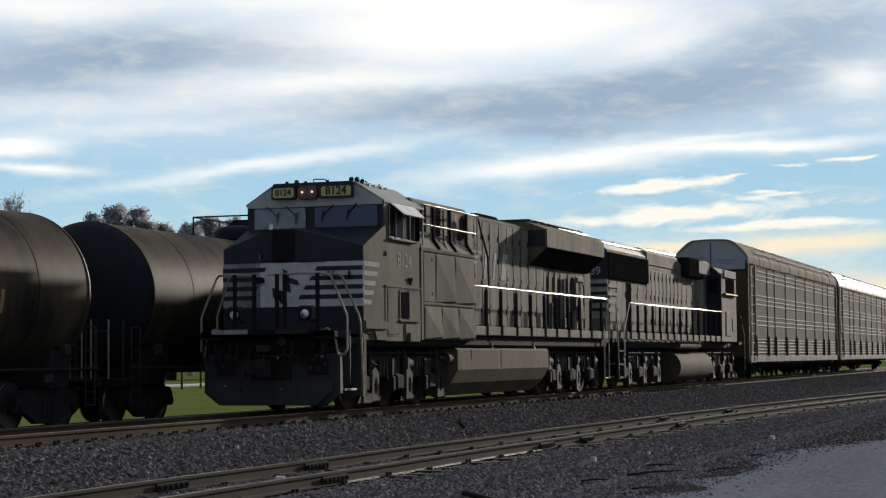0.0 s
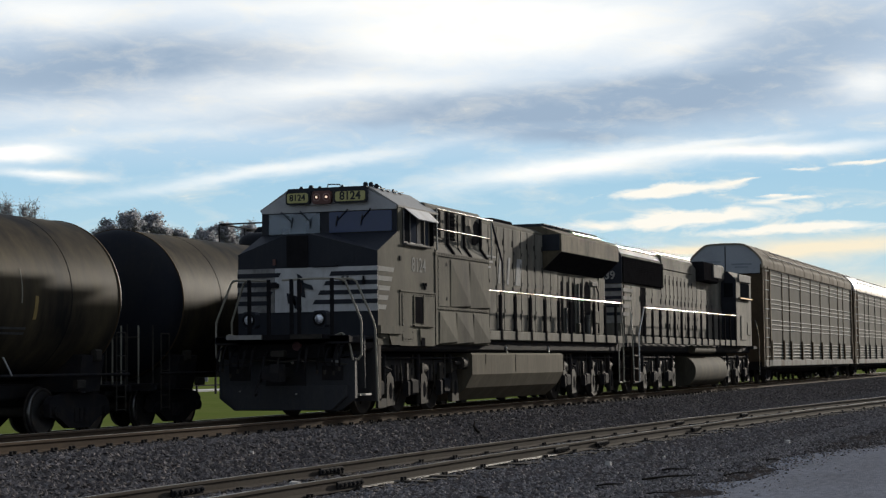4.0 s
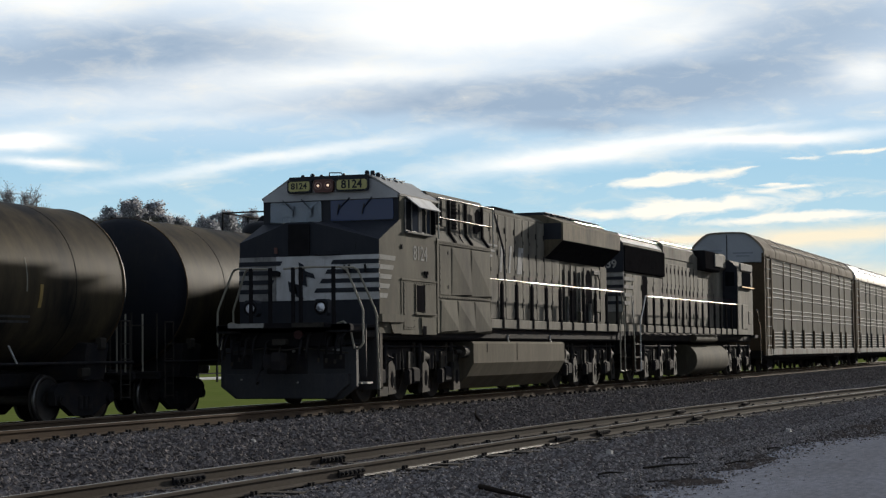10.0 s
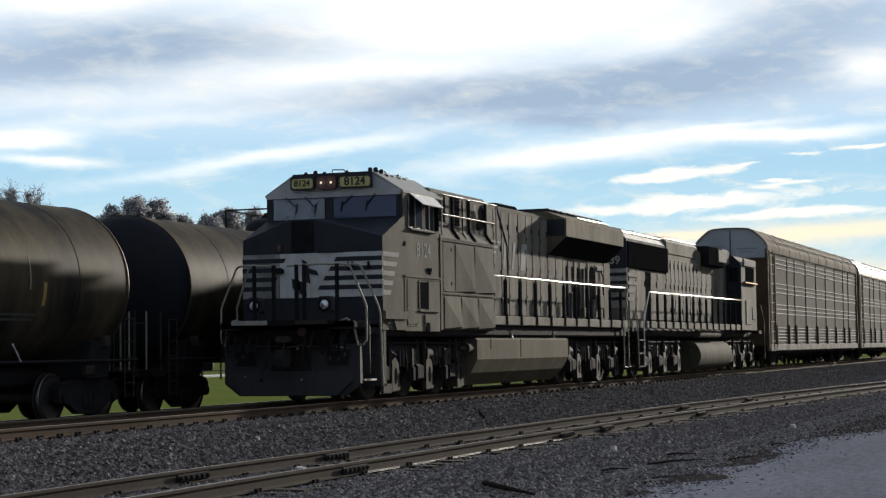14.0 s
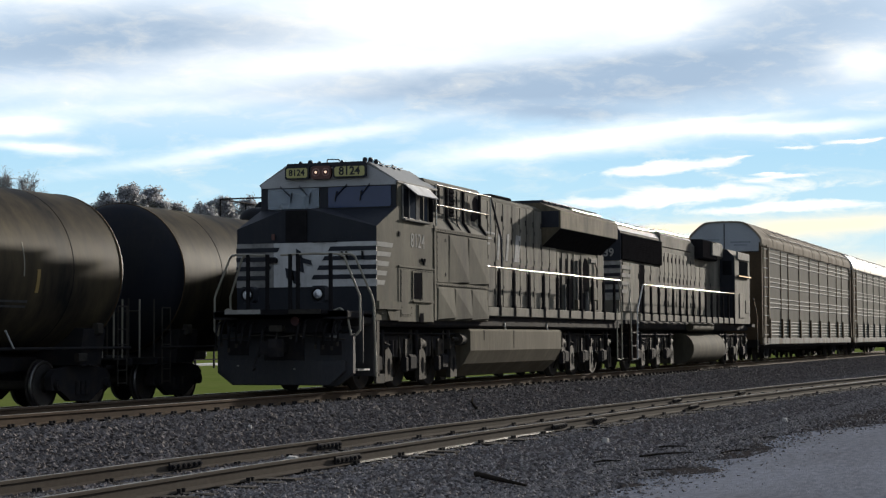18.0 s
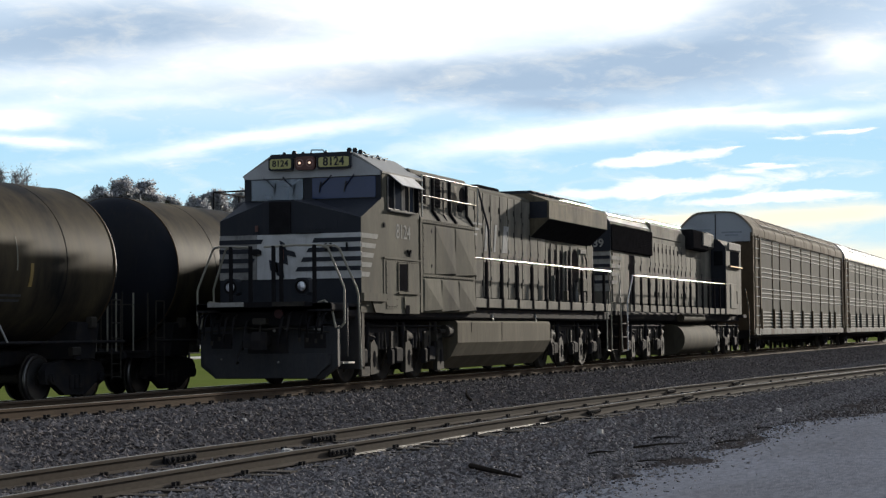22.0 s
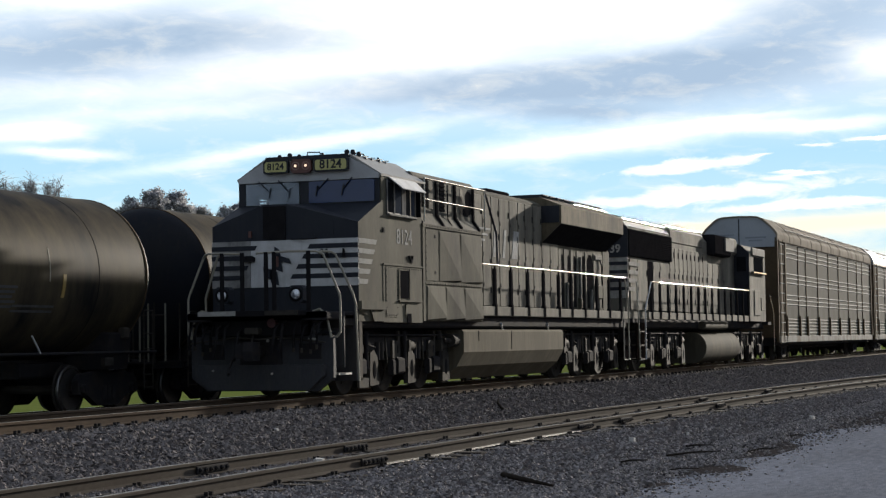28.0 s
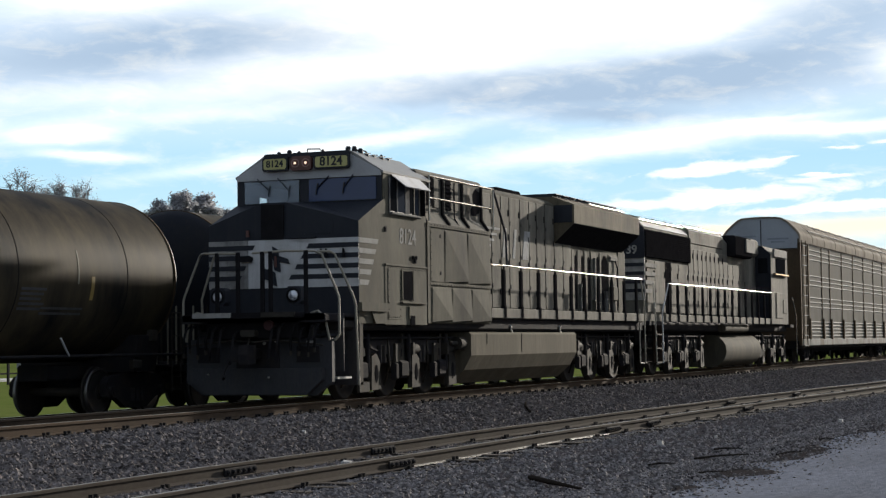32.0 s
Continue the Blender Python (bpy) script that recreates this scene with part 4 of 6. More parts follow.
    m.along_x([(YC + y, z) for y, z in ((-1.46, 1.40), (1.46, 1.40), (1.46, 4.15), (0.84, 4.54), (-0.84, 4.54), (-1.46, 4.15))], 36.72, 36.77)
    part("cab_wall", m, LOCO_BLACK, cab, "rear wall of the cab")
    m = M(o)
    m.box(34.71, 36.71, n + 0.06, f0 - 0.01, 2.95, 3.00)
    part("cab_floor", m, GRILLE_BLACK, cab)
    m = M(o)
    m.box(34.665, 34.705, n + 0.06, f0 - 0.01, 1.40, 3.70)
    part("cab_wall", m, NOSE_BLACK, cab, "front wall under the windshields")
    m = M(o)
    m.box(34.672, 34.705, n + 0.06, YC + 0.08, 3.70, 4.16)
    part("cab_wall", m, NOSE_BLACK, cab)
    m = M(o)
    m.along_x([(YC + y, z) for y, z in ((-1.50, 4.16), (1.50, 4.16), (1.50, 4.24), (0.86, 4.60), (-0.86, 4.60), (-1.50, 4.24))], 34.60, 34.67)
    part("cab_front", m, surface("cab_front_grey", (0.36, 0.36, 0.365), 0.5, other=(0.26, 0.26, 0.26), grain=0.15), cab, "grey panel above the windshields")
    for y0, y1, z0, z1 in ((-1.5, 0.17, 3.66, 4.18), (1.36, 1.5, 3.66, 4.18), (0.17, 1.36, 3.66, 3.71), (0.17, 1.36, 4.15, 4.18)):
        m = M(o)
        m.box(34.63, 34.668, YC + y0, YC + y1, z0, z1)
        part("windshield_frame", m, NOSE_BLACK, cab)
    for x, y in ((35.6, -0.6), (35.9, 0.95)):
        m = M(o)
        m.box(x - 0.2, x + 0.2, YC + y - 0.24, YC + y + 0.24, 3.30, 3.42, 0.03)
        m.box(x + 0.16, x + 0.26, YC + y - 0.22, YC + y + 0.22, 3.42, 3.74, 0.04)
        m.rod((x, YC + y, 3.0), (x, YC + y, 3.3), 0.06, 8)
        part("cab_seat", m, GRILLE_BLACK, cab, "dark cab seat")
    for y0, y1, g in ((0.19, 1.34, GLASS_TINT), (-1.40, -0.02, GLASS_DARK)):
        m = M(o)
        m.box(34.61, 34.632, YC + y0, YC + y1, 3.72, 4.14, 0.02)
        part("windshield", m, g, cab, "dusty windshield" if y0 > 0 else "dark windshield with its blue sky reflection painted in")
    for y0, y1, z0 in ((1.05, 0.80, 3.9), (0.62, 0.38, 3.88), (-0.45, -0.2, 3.9), (-0.95, -0.75, 3.9)):
        m = M(o)
        m.rod((34.58, YC + y0, 4.19), (34.59, YC + y1, z0 + 0.06), 0.012, 6)
        m.rod((34.585, YC + y1 - 0.02, z0 + 0.16), (34.585, YC + y1 + 0.02, z0 - 0.05), 0.014, 6)
        part("wiper", m, NOSE_BLACK, cab)
    # roof sheet, overhang and front lights
    m = M(o)
    m.along_x([(YC + y, z) for y, z in ((-1.535, 4.20), (-0.88, 4.605), (0.88, 4.605), (1.535, 4.20), (1.545, 4.24), (0.90, 4.645), (-0.90, 4.645), (-1.545, 4.24))], 34.63, 36.98)
    roof = part("roof", m, surface("cab_roof_paint", (0.20, 0.197, 0.185), 0.5, other=(0.26, 0.25, 0.23), grain=0.1), cab, "pale dusty cab roof")
    m = M(o)
    m.box(34.54, 34.60, YC - 0.90, YC + 0.88, 4.57, 4.65, 0.02)
    part("light_panel", m, NOSE_BLACK, cab)
    for y0, y1 in ((0.36, 0.90), (-0.91, -0.18)):
        m = M(o)
        m.box(34.49, 34.55, YC + y0, YC + y1, 4.32, 4.58, 0.03)
        nb = part("number_board", m, NOSE_BLACK, cab)
        f = M(o)
        f.box(34.482, 34.495, YC + y0 + 0.035, YC + y1 - 0.035, 4.35, 4.55, 0.03)
        part("board_face", f, BOARD_YELLOW, nb, "yellow lit number panel")
        part("number", lettering("8124", 0.235 if y0 < 0 else 0.18, NOSE_BLACK, Matrix.Translation((34.478 - o[0], (y0 + y1) / 2, 4.45)) @ pose(0, 0, 0, 90, 0, -90)), None, nb, "black digits 8124")
    m = M(o)
    m.box(34.48, 34.56, YC - 0.13, YC + 0.31, 4.31, 4.58, 0.05)
    hl = part("headlight", m, RED_BROWN, cab)
    for y in (-0.02, 0.20):
        g = M(o)
        g.lathe((34.47, YC + y, 4.45), [(0.02, 0.085), (0.0, 0.08), (0.012, 0.065), (0.03, 0.01)], 18)
        part("lens", g, LENS_WARM, hl)
        g = M(o)
        g.lathe((34.464, YC + y, 4.45), [(0.0, 0.008), (0.0, 0.026), (0.012, 0.026)], 12)
        part("bulb", g, LAMP_GLOW, hl, "dim glowing bulb")
    # clutter on the roof
    for x, y, z, r in ((34.66, 0.62, 0.05, 0.04), (34.66, 0.4, 0.07, 0.05), (34.66, 0.2, 0.04, 0.04), (34.66, -0.3, 0.05, 0.03), (34.7, -0.8, 0.09, 0.05), (34.85, -0.86, 0.10, 0.05), (35.0, -0.92, 0.07, 0.05), (36.5, -0.7, 0.1, 0.03)):
        m = M(o)
        m.rod((x, YC + y, 4.63), (x, YC + y, 4.63 + z), r, 10)
        m.rod((x, YC + y, 4.63 + z), (x, YC + y, 4.65 + z), r * 0.7, 10)
        part("antenna", m, NOSE_BLACK, roof)
    m = M(o)
    m.box(35.2, 36.6, YC - 0.75, YC - 0.25, 4.64, 4.69, 0.02)
    m.pipe([(35.0, YC - 0.8, 4.70), (35.5, YC - 0.8, 4.72), (35.6, YC - 0.8, 4.68)], 0.014)
    part("air_conditioner", m, DARK_IRON, roof)
    m = M(o)
    m.pipe([(34.6, YC - 0.0, 4.66), (34.62, YC + 0.0, 4.72), (34.62, YC - 0.25, 4.71), (34.6, YC - 0.3, 4.66)], 0.012)
    part("grab_iron", m, NOSE_BLACK, roof)
    for k, x in enumerate((35.15, 35.5, 35.85, 36.2)):
        g = M(o)
        g.box(x - 0.02, x + 0.02, YC - 1.02 + 0.02 * (k % 2), YC - 0.94, 4.575, 4.62, 0.008)
        g.rod((x, YC - 0.93, 4.64), (x + 0.3, YC - 0.93, 4.665), 0.010, 6)
        part("roof_bracket", g, NOSE_BLACK, roof)
    # side window with visor
    m = M(o)
    m.box(34.90, 36.40, n - 0.012, n + 0.04, 3.46, 4.16, 0.006)
    win = part("side_window", m, NOSE_BLACK, cab, "side window with worn aluminium frames")
    pane_grey = surface("hazy_pane", (0.040, 0.046, 0.058), 0.6, spec=0.0, other=(0.055, 0.06, 0.07), amount=0.5, scale=2.0)
    for x0, x1, g2 in ((34.95, 35.26, GLASS_SIDE), (35.33, 35.66, pane_grey), (35.90, 36.10, GLASS_SIDE), (36.16, 36.36, pane_grey)):
        g = M(o)
        g.box(x0, x1, n - 0.018, n - 0.010, 3.52, 4.10, 0.004)
        part("pane", g, g2, win)
    alu = surface("bare_aluminium", (0.20, 0.195, 0.185), 0.6, spec=0.0, other=(0.05, 0.048, 0.045), amount=0.5, scale=3.0)
    for x0, x1 in ((34.90, 34.945), (35.27, 35.315), (35.68, 35.88), (36.105, 36.15), (36.365, 36.41)):
        g = M(o)
        g.box(x0, x1, n - 0.026, n - 0.008, 3.47, 4.14, 0.004)
        part("window_frame", g, alu if x0 < 36 else LOCO_FADED, win)
    g = M(o)
    g.box(34.96, 36.40, n - 0.065, n - 0.008, 3.44, 3.495, 0.015)
    part("window_sill", g, DULL_WHITE, win, "pale worn arm rest")
    g = M(o)
    g.box(36.50, 36.53, n - 0.09, n + 0.005, 3.5, 4.02)
    g.box(36.50, 36.53, n - 0.02, n + 0.01, 3.9, 3.96)
    part("wind_deflector", g, GLASS_SIDE, win)
    m = M(o)
    v = [(34.98, n + 0.02, 4.250), (36.42, n + 0.02, 4.250), (36.45, n - 0.24, 3.985), (35.22, n - 0.24, 3.985)]
    m.add(v + [(x, y + 0.010, z - 0.014) for x, y, z in v], [(0, 1, 2, 3), (7, 6, 5, 4), (0, 3, 7, 4), (2, 1, 5, 6), (3, 2, 6, 7), (1, 0, 4, 5)])
    part("visor", m, WHITE, cab, "light grey sun visor")
    # number and door on the cab side
    part("number", lettering("8124", 0.42, DIGIT_GREY, Matrix.Translation((35.82 - o[0], n - YC - 0.004, 3.05)) @ pose(0, 0, 0, 90, 0, 0), 0.002, 0.004), None, cab, "dull white digits 8124")
    m = M(o)
    m.box(34.7, 36.74, n - 0.010, n + 0.01, 1.38, 2.50, 0.004)
    m.box(34.7, 36.78, n - 0.026, n + 0.01, 2.48, 2.52, 0.005)
    m.box(34.82, 35.42, n - 0.018, n - 0.008, 1.48, 2.44, 0.003)
    door = part("side_door", m, LOCO_BLACK, cab, "dusty access door in the cab side")
    g = M(o)
    g.box(35.50, 35.99, n - 0.025, n - 0.018, 1.86, 2.40)
    part("vent", g, GRILLE_BLACK, door, "dark vent opening")
    g = M(o)
    g.box(35.46, 35.50, n - 0.035, n - 0.018, 1.84, 2.43)
    g.box(36.01, 36.04, n - 0.035, n - 0.018, 1.84, 2.43)
    g.box(35.44, 36.68, n - 0.055, n - 0.018, 1.79, 1.82)
    g.box(35.8, 36.15, n - 0.035, n - 0.018, 1.5, 1.74)
    part("vent_frame", g, LOCO_BLACK, door)
    g = M(o)
    g.box(35.86, 36.06, n - 0.042, n - 0.03, 1.38, 1.56)
    part("step_hole", g, GRILLE_BLACK, door)
    m = M(o)
    m.along_y([(33.5, 1.62), (34.7, 1.62), (34.7, 1.78), (33.5, 1.78)], n - 0.07, n + 0.01)
    m.along_y([(34.2, 1.40), (34.7, 1.40), (34.7, 1.62), (34.02, 1.62)], n - 0.03, n + 0.01)
    part("step_ledge", m, LOCO_BLACK, cab)
    for x, z in ((34.75, 3.16), (37.5, 3.16), (37.5, 2.42), (36.2, 2.62)):
        g = M(o)
        g.rod((x, n - 0.022, z), (x, n + 0.02, z), 0.040, 8)
        g.box(x - 0.05, x + 0.05, n - 0.010, n + 0.01, z - 0.05, z + 0.05)
        part("tie_down", g, DARK_IRON, cab)
    g = M(o)
    rows = [(34.86 + 0.10 * i, 2.44, 0.010) for i in range(19)] + [(34.88 + 0.09 * i, 1.52, 0.018) for i in range(6)] + [(34.85, 1.55 + 0.12 * i, 0.018) for i in range(8)] + [(35.40, 1.55 + 0.12 * i, 0.018) for i in range(8)]
    rows += [(37.0, 2.30 + 0.13 * i, 0.015) for i in range(8)] + [(37.1 + 0.16 * i, 2.19, 0.024) for i in range(20)] + [(37.0 + 0.16 * i, 3.365, 0.024) for i in range(21)]
    for x, z, y in rows:
        g.box(x - 0.012, x + 0.012, n - y - 0.003, n - y + 0.004, z - 0.012, z + 0.012)
    tagged(part("rivet", g, GRILLE_BLACK, cab), kind="stuff")
    for x, z in ((36.06, 2.66), (36.22, 2.66), (36.14, 2.62)):
        g = M(o)
        g.box(x - 0.02, x + 0.02, n - 0.03, n + 0.01, z - 0.02, z + 0.05)
        part("bracket", g, GRILLE_BLACK, cab)
    # equipment boxes behind the cab, with creased doors
    m = M(o)
    m.box(36.80, 40.42, n, YC + 1.52, 1.42, 3.37, 0.02)
    m.box(36.80, 40.42, n - 0.024, n + 0.02, 3.33, 3.40)
    m.box(36.92, 40.42, n - 0.024, n + 0.02, 2.175, 2.205)
    m.box(36.80, 36.93, n - 0.016, n + 0.02, 1.42, 3.37)
    box = part("equipment_box", m, LOCO_BLACK, L, "dusty black equipment box behind the cab")
    for z0, z1, xs in ((2.25, 3.30, (36.97, 37.72, 39.02, 40.38)), (1.45, 2.14, (37.0, 38.1, 39.24, 40.38))):
        for x0, x1 in zip(xs, xs[1:]):
            if z0 > 2 and x0 < 37.5:
                g = M(o)
                g.box(x0, x1 - 0.03, n - 0.015, n + 0.01, z0, z1)
            else:
                g = M(o)
                p = [(x0 + 0.03, n - 0.012, z0), (x1 - 0.03, n - 0.012, z0), (x1 - 0.03, n - 0.012, z1), (x0 + 0.03, n - 0.012, z1), (x1 - 0.05, n - 0.058, z0 + 0.04), (x0 + 0.06, n - 0.018, z1 - 0.04)]
                g.add(p, [(0, 4, 5), (0, 5, 3), (0, 1, 4), (1, 2, 4), (4, 2, 5), (2, 3, 5)])
            part("box_door", g, LOCO_BLACK, box, "creased sheet metal door")
    w = n + 0.20          # outer wall of the blower housing
    m = M(o)
    m.box(36.80, 40.45, w, YC + 1.0, 3.36, 4.44, 0.03)
    m.box(36.85, 40.5, w + 0.04, YC + 1.20, 4.38, 4.48, 0.04)
    up = part("blower_housing", m, LOCO_FADED, L, "dusty housing with louvred intakes behind the cab")
    for x0, x1, z0 in ((37.08, 37.66, 3.78), (38.34, 38.64, 3.74)):
        g = M(o)
        g.box(x0, x1, w - 0.006, w + 0.02, z0, 4.36)
        gr = part("grille", g, GRILLE_BLACK, up, "dark air intake grille")
        for k in range(int((4.34 - z0) / 0.085)):
            g = M(o)
            z = z0 + 0.02 + 0.085 * k
            g.add([(x0, w - 0.005, z + 0.05), (x1, w - 0.005, z + 0.05), (x1, w - 0.030, z), (x0, w - 0.030, z), (x0, w - 0.005, z + 0.035), (x1, w - 0.005, z + 0.035)], [(0, 1, 2, 3), (3, 2, 5, 4)])
            part("slat", g, GRILLE_BLACK, gr)
    g = M(o)
    g.along_y([(39.82, 3.62), (40.02, 3.60), (40.14, 3.76), (40.32, 3.80), (40.34, 4.24), (40.10, 4.30), (39.94, 4.18), (39.98, 3.96), (39.80, 3.86)], w - 0.006, w + 0.02)
    part("opening", g, GRILLE_BLACK, up, "dark open access hole")
    g = M(o)
    g.along_y([(39.58, 3.66), (39.76, 3.66), (39.80, 4.30), (39.62, 4.30)], w - 0.004, w + 0.02)
    part("scorched_panel", g, surface("rust_scorched_paint", (0.11, 0.085, 0.055), 0.85, other=(0.03, 0.025, 0.02), amount=0.8, scale=4.0, grain=0.3), up, "rust-brown scorched panel")
    for x in (36.86, 38.12, 39.24, 40.40):
        g = M(o)
        g.along_x([(w + 0.02, 3.38), (n + 0.015, 3.38), (n + 0.015, 3.44), (w - 0.040, 3.66), (w - 0.040, 4.36), (w + 0.02, 4.36)][::-1], x - 0.045, x + 0.045)
        part("bulkhead", g, GRILLE_BLACK, up)
    for x0, x1 in ((36.96, 38.03), (38.22, 39.15), (39.34, 40.32)):
        g = M(o)
        g.along_x([(n + 0.04, 3.38), (n + 0.03, 3.41), (w - 0.012, 3.62), (w - 0.012, 3.72), (w + 0.02, 3.72), (w + 0.02, 3.38)][::-1], x0, x1)
        part("duct_panel", g, LOCO_FADED, up, "dusty sheet metal duct panel")
    for x0, x1, z0, z1 in ((37.70, 37.98, 3.76, 4.34), (38.86, 39.10, 3.76, 4.34)):
        g = M(o)
        g.box(x0, x1, w - 0.014, w + 0.01, z0, z1, 0.004)
        part("access_panel", g, LOCO_FADED, up)
    g = M(o)
    g.pipe([(38.72, w - 0.02, 4.2), (38.72, w - 0.05, 4.15), (38.72, w - 0.05, 3.6), (38.72, n + 0.06, 3.44)], 0.014)
    part("drain_pipe", g, DARK_IRON, up)
    g = M(o)
    g.pipe([(36.95, n, 3.44), (36.95, n, 4.33)], 0.02)
    part("rail_post", g, STEEL_RAIL, up)
    g = M(o)
    g.pipe([(40.66, n, 3.42), (40.66, n, 4.33)], 0.02)
    part("rail_post", g, STEEL_RAIL, up)
    for z, x1 in ((4.33, 40.68), (3.90, 40.5)):
        g = M(o)
        g.rod((36.95, n, z), (x1, n, z), 0.022, 8)
        part("guard_rail", g, STEEL_RAIL, up, "worn shiny guard rail")
    g = M(o)
    g.pipe([(40.68, n, 4.33), (41.42, n - 0.01, 3.42), (41.48, n - 0.01, 2.68)], 0.026)
    part("grab_iron", g, NOSE_BLACK, up)
    # long hood with doors
    m = M(o)
    m.along_x([(YC + y, z) for y, z in ((-1.03, 1.56), (1.03, 1.56), (1.03, 4.40), (0.84, 4.50), (-0.84, 4.50), (-1.03, 4.40))], 40.42, 52.62)
    hood = part("hood", m, LOCO_BLACK, L, "long dusty black engine hood")
    xs = [40.5, 41.15, 41.8, 42.42, 43.0, 43.75, 44.4, 44.95, 45.6, 46.3, 47.0, 47.7]
    for i, (x0, x1) in enumerate(zip(xs, xs[1:])):
        g = M(o)
        zt2 = 4.34 if x1 < 46.4 else 3.45
        g.box(x0 + 0.03, x1 - 0.03, YC - 1.06, YC - 1.02, 1.8, zt2, 0.012)
        dr = part("hood_door", g, LOCO_FADED, hood)
        for z in (2.1, 2.75, 3.35, 3.9):
            if z < zt2 - 0.2:
                g = M(o)
                g.box(x1 - 0.10, x1 - 0.05, YC - 1.069, YC - 1.05, z, z + 0.14)
                part("latch", g, GRILLE_BLACK, dr)
        for z in (2.25, 2.95, 3.7):
            if z < zt2 - 0.2:
                g = M(o)
                g.box(x0 + 0.05, x0 + 0.085, YC - 1.066, YC - 1.055, z, z + 0.09)
                part("hinge", g, DARK_IRON, dr)
        g = M(o)
        g.box(x0 - 0.012, x0 + 0.012, YC - 1.036, YC - 1.028, 1.8, zt2)
        part("seam", g, GRILLE_BLACK, hood)
    for i in range(4):
        g = M(o)
        g.box(40.6 + 0.02 * i, 42.35 - 0.2 * i, YC - 1.068, YC - 1.058, 3.55 - 0.13 * i, 3.60 - 0.13 * i)
        part("stripe", g, EMBLEM_GREY, hood, "faded thin stripe of the emblem")
    for x, w in ((42.5, 0.16), (43.2, 0.16), (43.9, 0.4)):
        g = M(o)
        g.along_y([(x, 2.95), (x + w, 2.95), (x + w + 0.15, 3.62), (x + 0.15, 3.62)], YC - 1.068, YC - 1.058)
        part("stripe", g, EMBLEM_GREY, hood, "faded emblem shape")
    g = M(o)
    g.box(43.7, 45.3, YC - 0.55, YC + 0.55, 4.48, 4.66, 0.04)
    part("exhaust_stack", g, GRILLE_BLACK, hood)
    g = M(o)
    g.box(41.4, 42.6, YC - 0.5, YC + 0.5, 4.48, 4.55, 0.03)
    part("roof_hatch", g, GRILLE_BLACK, hood)
    # radiator wings
    m = M(o)
    m.along_x([(YC + y, z) for y, z in ((-1.02, 3.45), (-1.55, 3.93), (-1.55, 4.39), (-1.0, 4.60), (1.0, 4.60), (1.55, 4.39), (1.55, 3.93), (1.02, 3.45))], 46.42, 52.40)
    wing = part("radiator", m, WING_DUST, L, "flared radiator section")
    g = M(o)
    g.box(46.6, 52.3, YC - 0.95, YC + 0.95, 4.59, 4.66, 0.03)
    top = part("radiator_top", g, NOSE_BLACK, hood)
    for k in range(9):
        g = M(o)
        g.box(46.7 + 0.62 * k, 47.15 + 0.62 * k, YC - 1.0, YC + 1.0, 4.655, 4.70, 0.02)
        part("shutter", g, NOSE_BLACK, top)
    # steel rod added only to draw the edge's sun glint
    g = M(o)
    g.rod((49.3, YC - 1.02, 4.60), (52.4, YC - 1.02, 4.60), 0.032, 8)
    part("wing_edge", g, STEEL_RAIL, wing, "steel rod added to glint along the wing's edge")
    # front end turned from the sun: its shade is this darker plate
    g = M(o)
    g.box(46.40, 46.425, YC - 1.5, YC + 1.5, 3.95, 4.38)
    part("wing_end", g, NOSE_BLACK, wing)
    # black sheets under the slopes, the overhang's shade put into their colour
    for k in (-1, 1):
        g = M(o)
        g.along_x([(YC + 1.03 * k, 3.445), (YC + 1.545 * k, 3.912), (YC + 1.548 * k, 3.925), (YC + 1.035 * k, 3.458)][::-k], 46.43, 52.39)
        part("wing_underside", g, GRILLE_BLACK, wing, "black sheet painting the shade under the wing")
    for k in range(7):
        g = M(o)
        x = 47.0 + 0.85 * k
        g.add([(x, YC - 1.53, 3.90), (x + 0.06, YC - 1.53, 3.90), (x + 0.06, YC - 0.96, 3.40), (x, YC - 0.96, 3.40), (x, YC - 1.53, 3.96), (x + 0.06, YC - 1.53, 3.96), (x + 0.06, YC - 0.96, 3.5), (x, YC - 0.96, 3.5)],
              [(0, 3, 2, 1), (4, 5, 6, 7), (0, 1, 5, 4), (1, 2, 6, 5), (2, 3, 7, 6), (3, 0, 4, 7)])
        part("wing_rib", g, GRILLE_BLACK, wing)
    # open machinery bay under the radiator
    g = M(o)
    g.box(47.7, 52.0, YC - 1.04, YC - 1.0, 1.78, 3.42)
    bay = part("machinery_bay", g, LOCO_BLACK, hood, "dusty framed machinery bay with tall dark slots")
    for x0, x1, z0, z1 in ((47.98, 48.20, 1.85, 3.22), (48.55, 48.80, 1.85, 3.22), (49.10, 49.36, 1.85, 3.22), (49.92, 50.18, 1.85, 3.25), (50.36, 51.00, 1.85, 3.30)):
        p = M(o)
        c = (x1 - x0) * 0.35
        p.along_y([(x0, z0), (x1, z0), (x1, z1 - c), (x1 - c, z1), (x0 + c, z1), (x0, z1 - c)], YC - 1.046, YC - 1.035)
        part("slot", p, GRILLE_BLACK, bay, "tall dark slot")
    # bars in paler paint, which stands for sunlight on the frame
    for x0, x1 in ((47.74, 47.95), (48.24, 48.52), (48.84, 49.06), (49.40, 49.88), (50.21, 50.33), (51.04, 51.92)):
        p = M(o)
        p.box(x0, x1, YC - 1.056, YC - 1.035, 1.82, 3.36, 0.006)
        part("frame_bar", p, LOCO_FADED, bay, "dusty frame bar, paler for the sun on it")
    for x, z1, r in ((48.38, 2.5, 0.03), (49.62, 3.2, 0.03), (50.62, 2.35, 0.06)):
        p = M(o)
        p.rod((x, YC - 1.085, 1.8), (x, YC - 1.085, z1), r, 10)
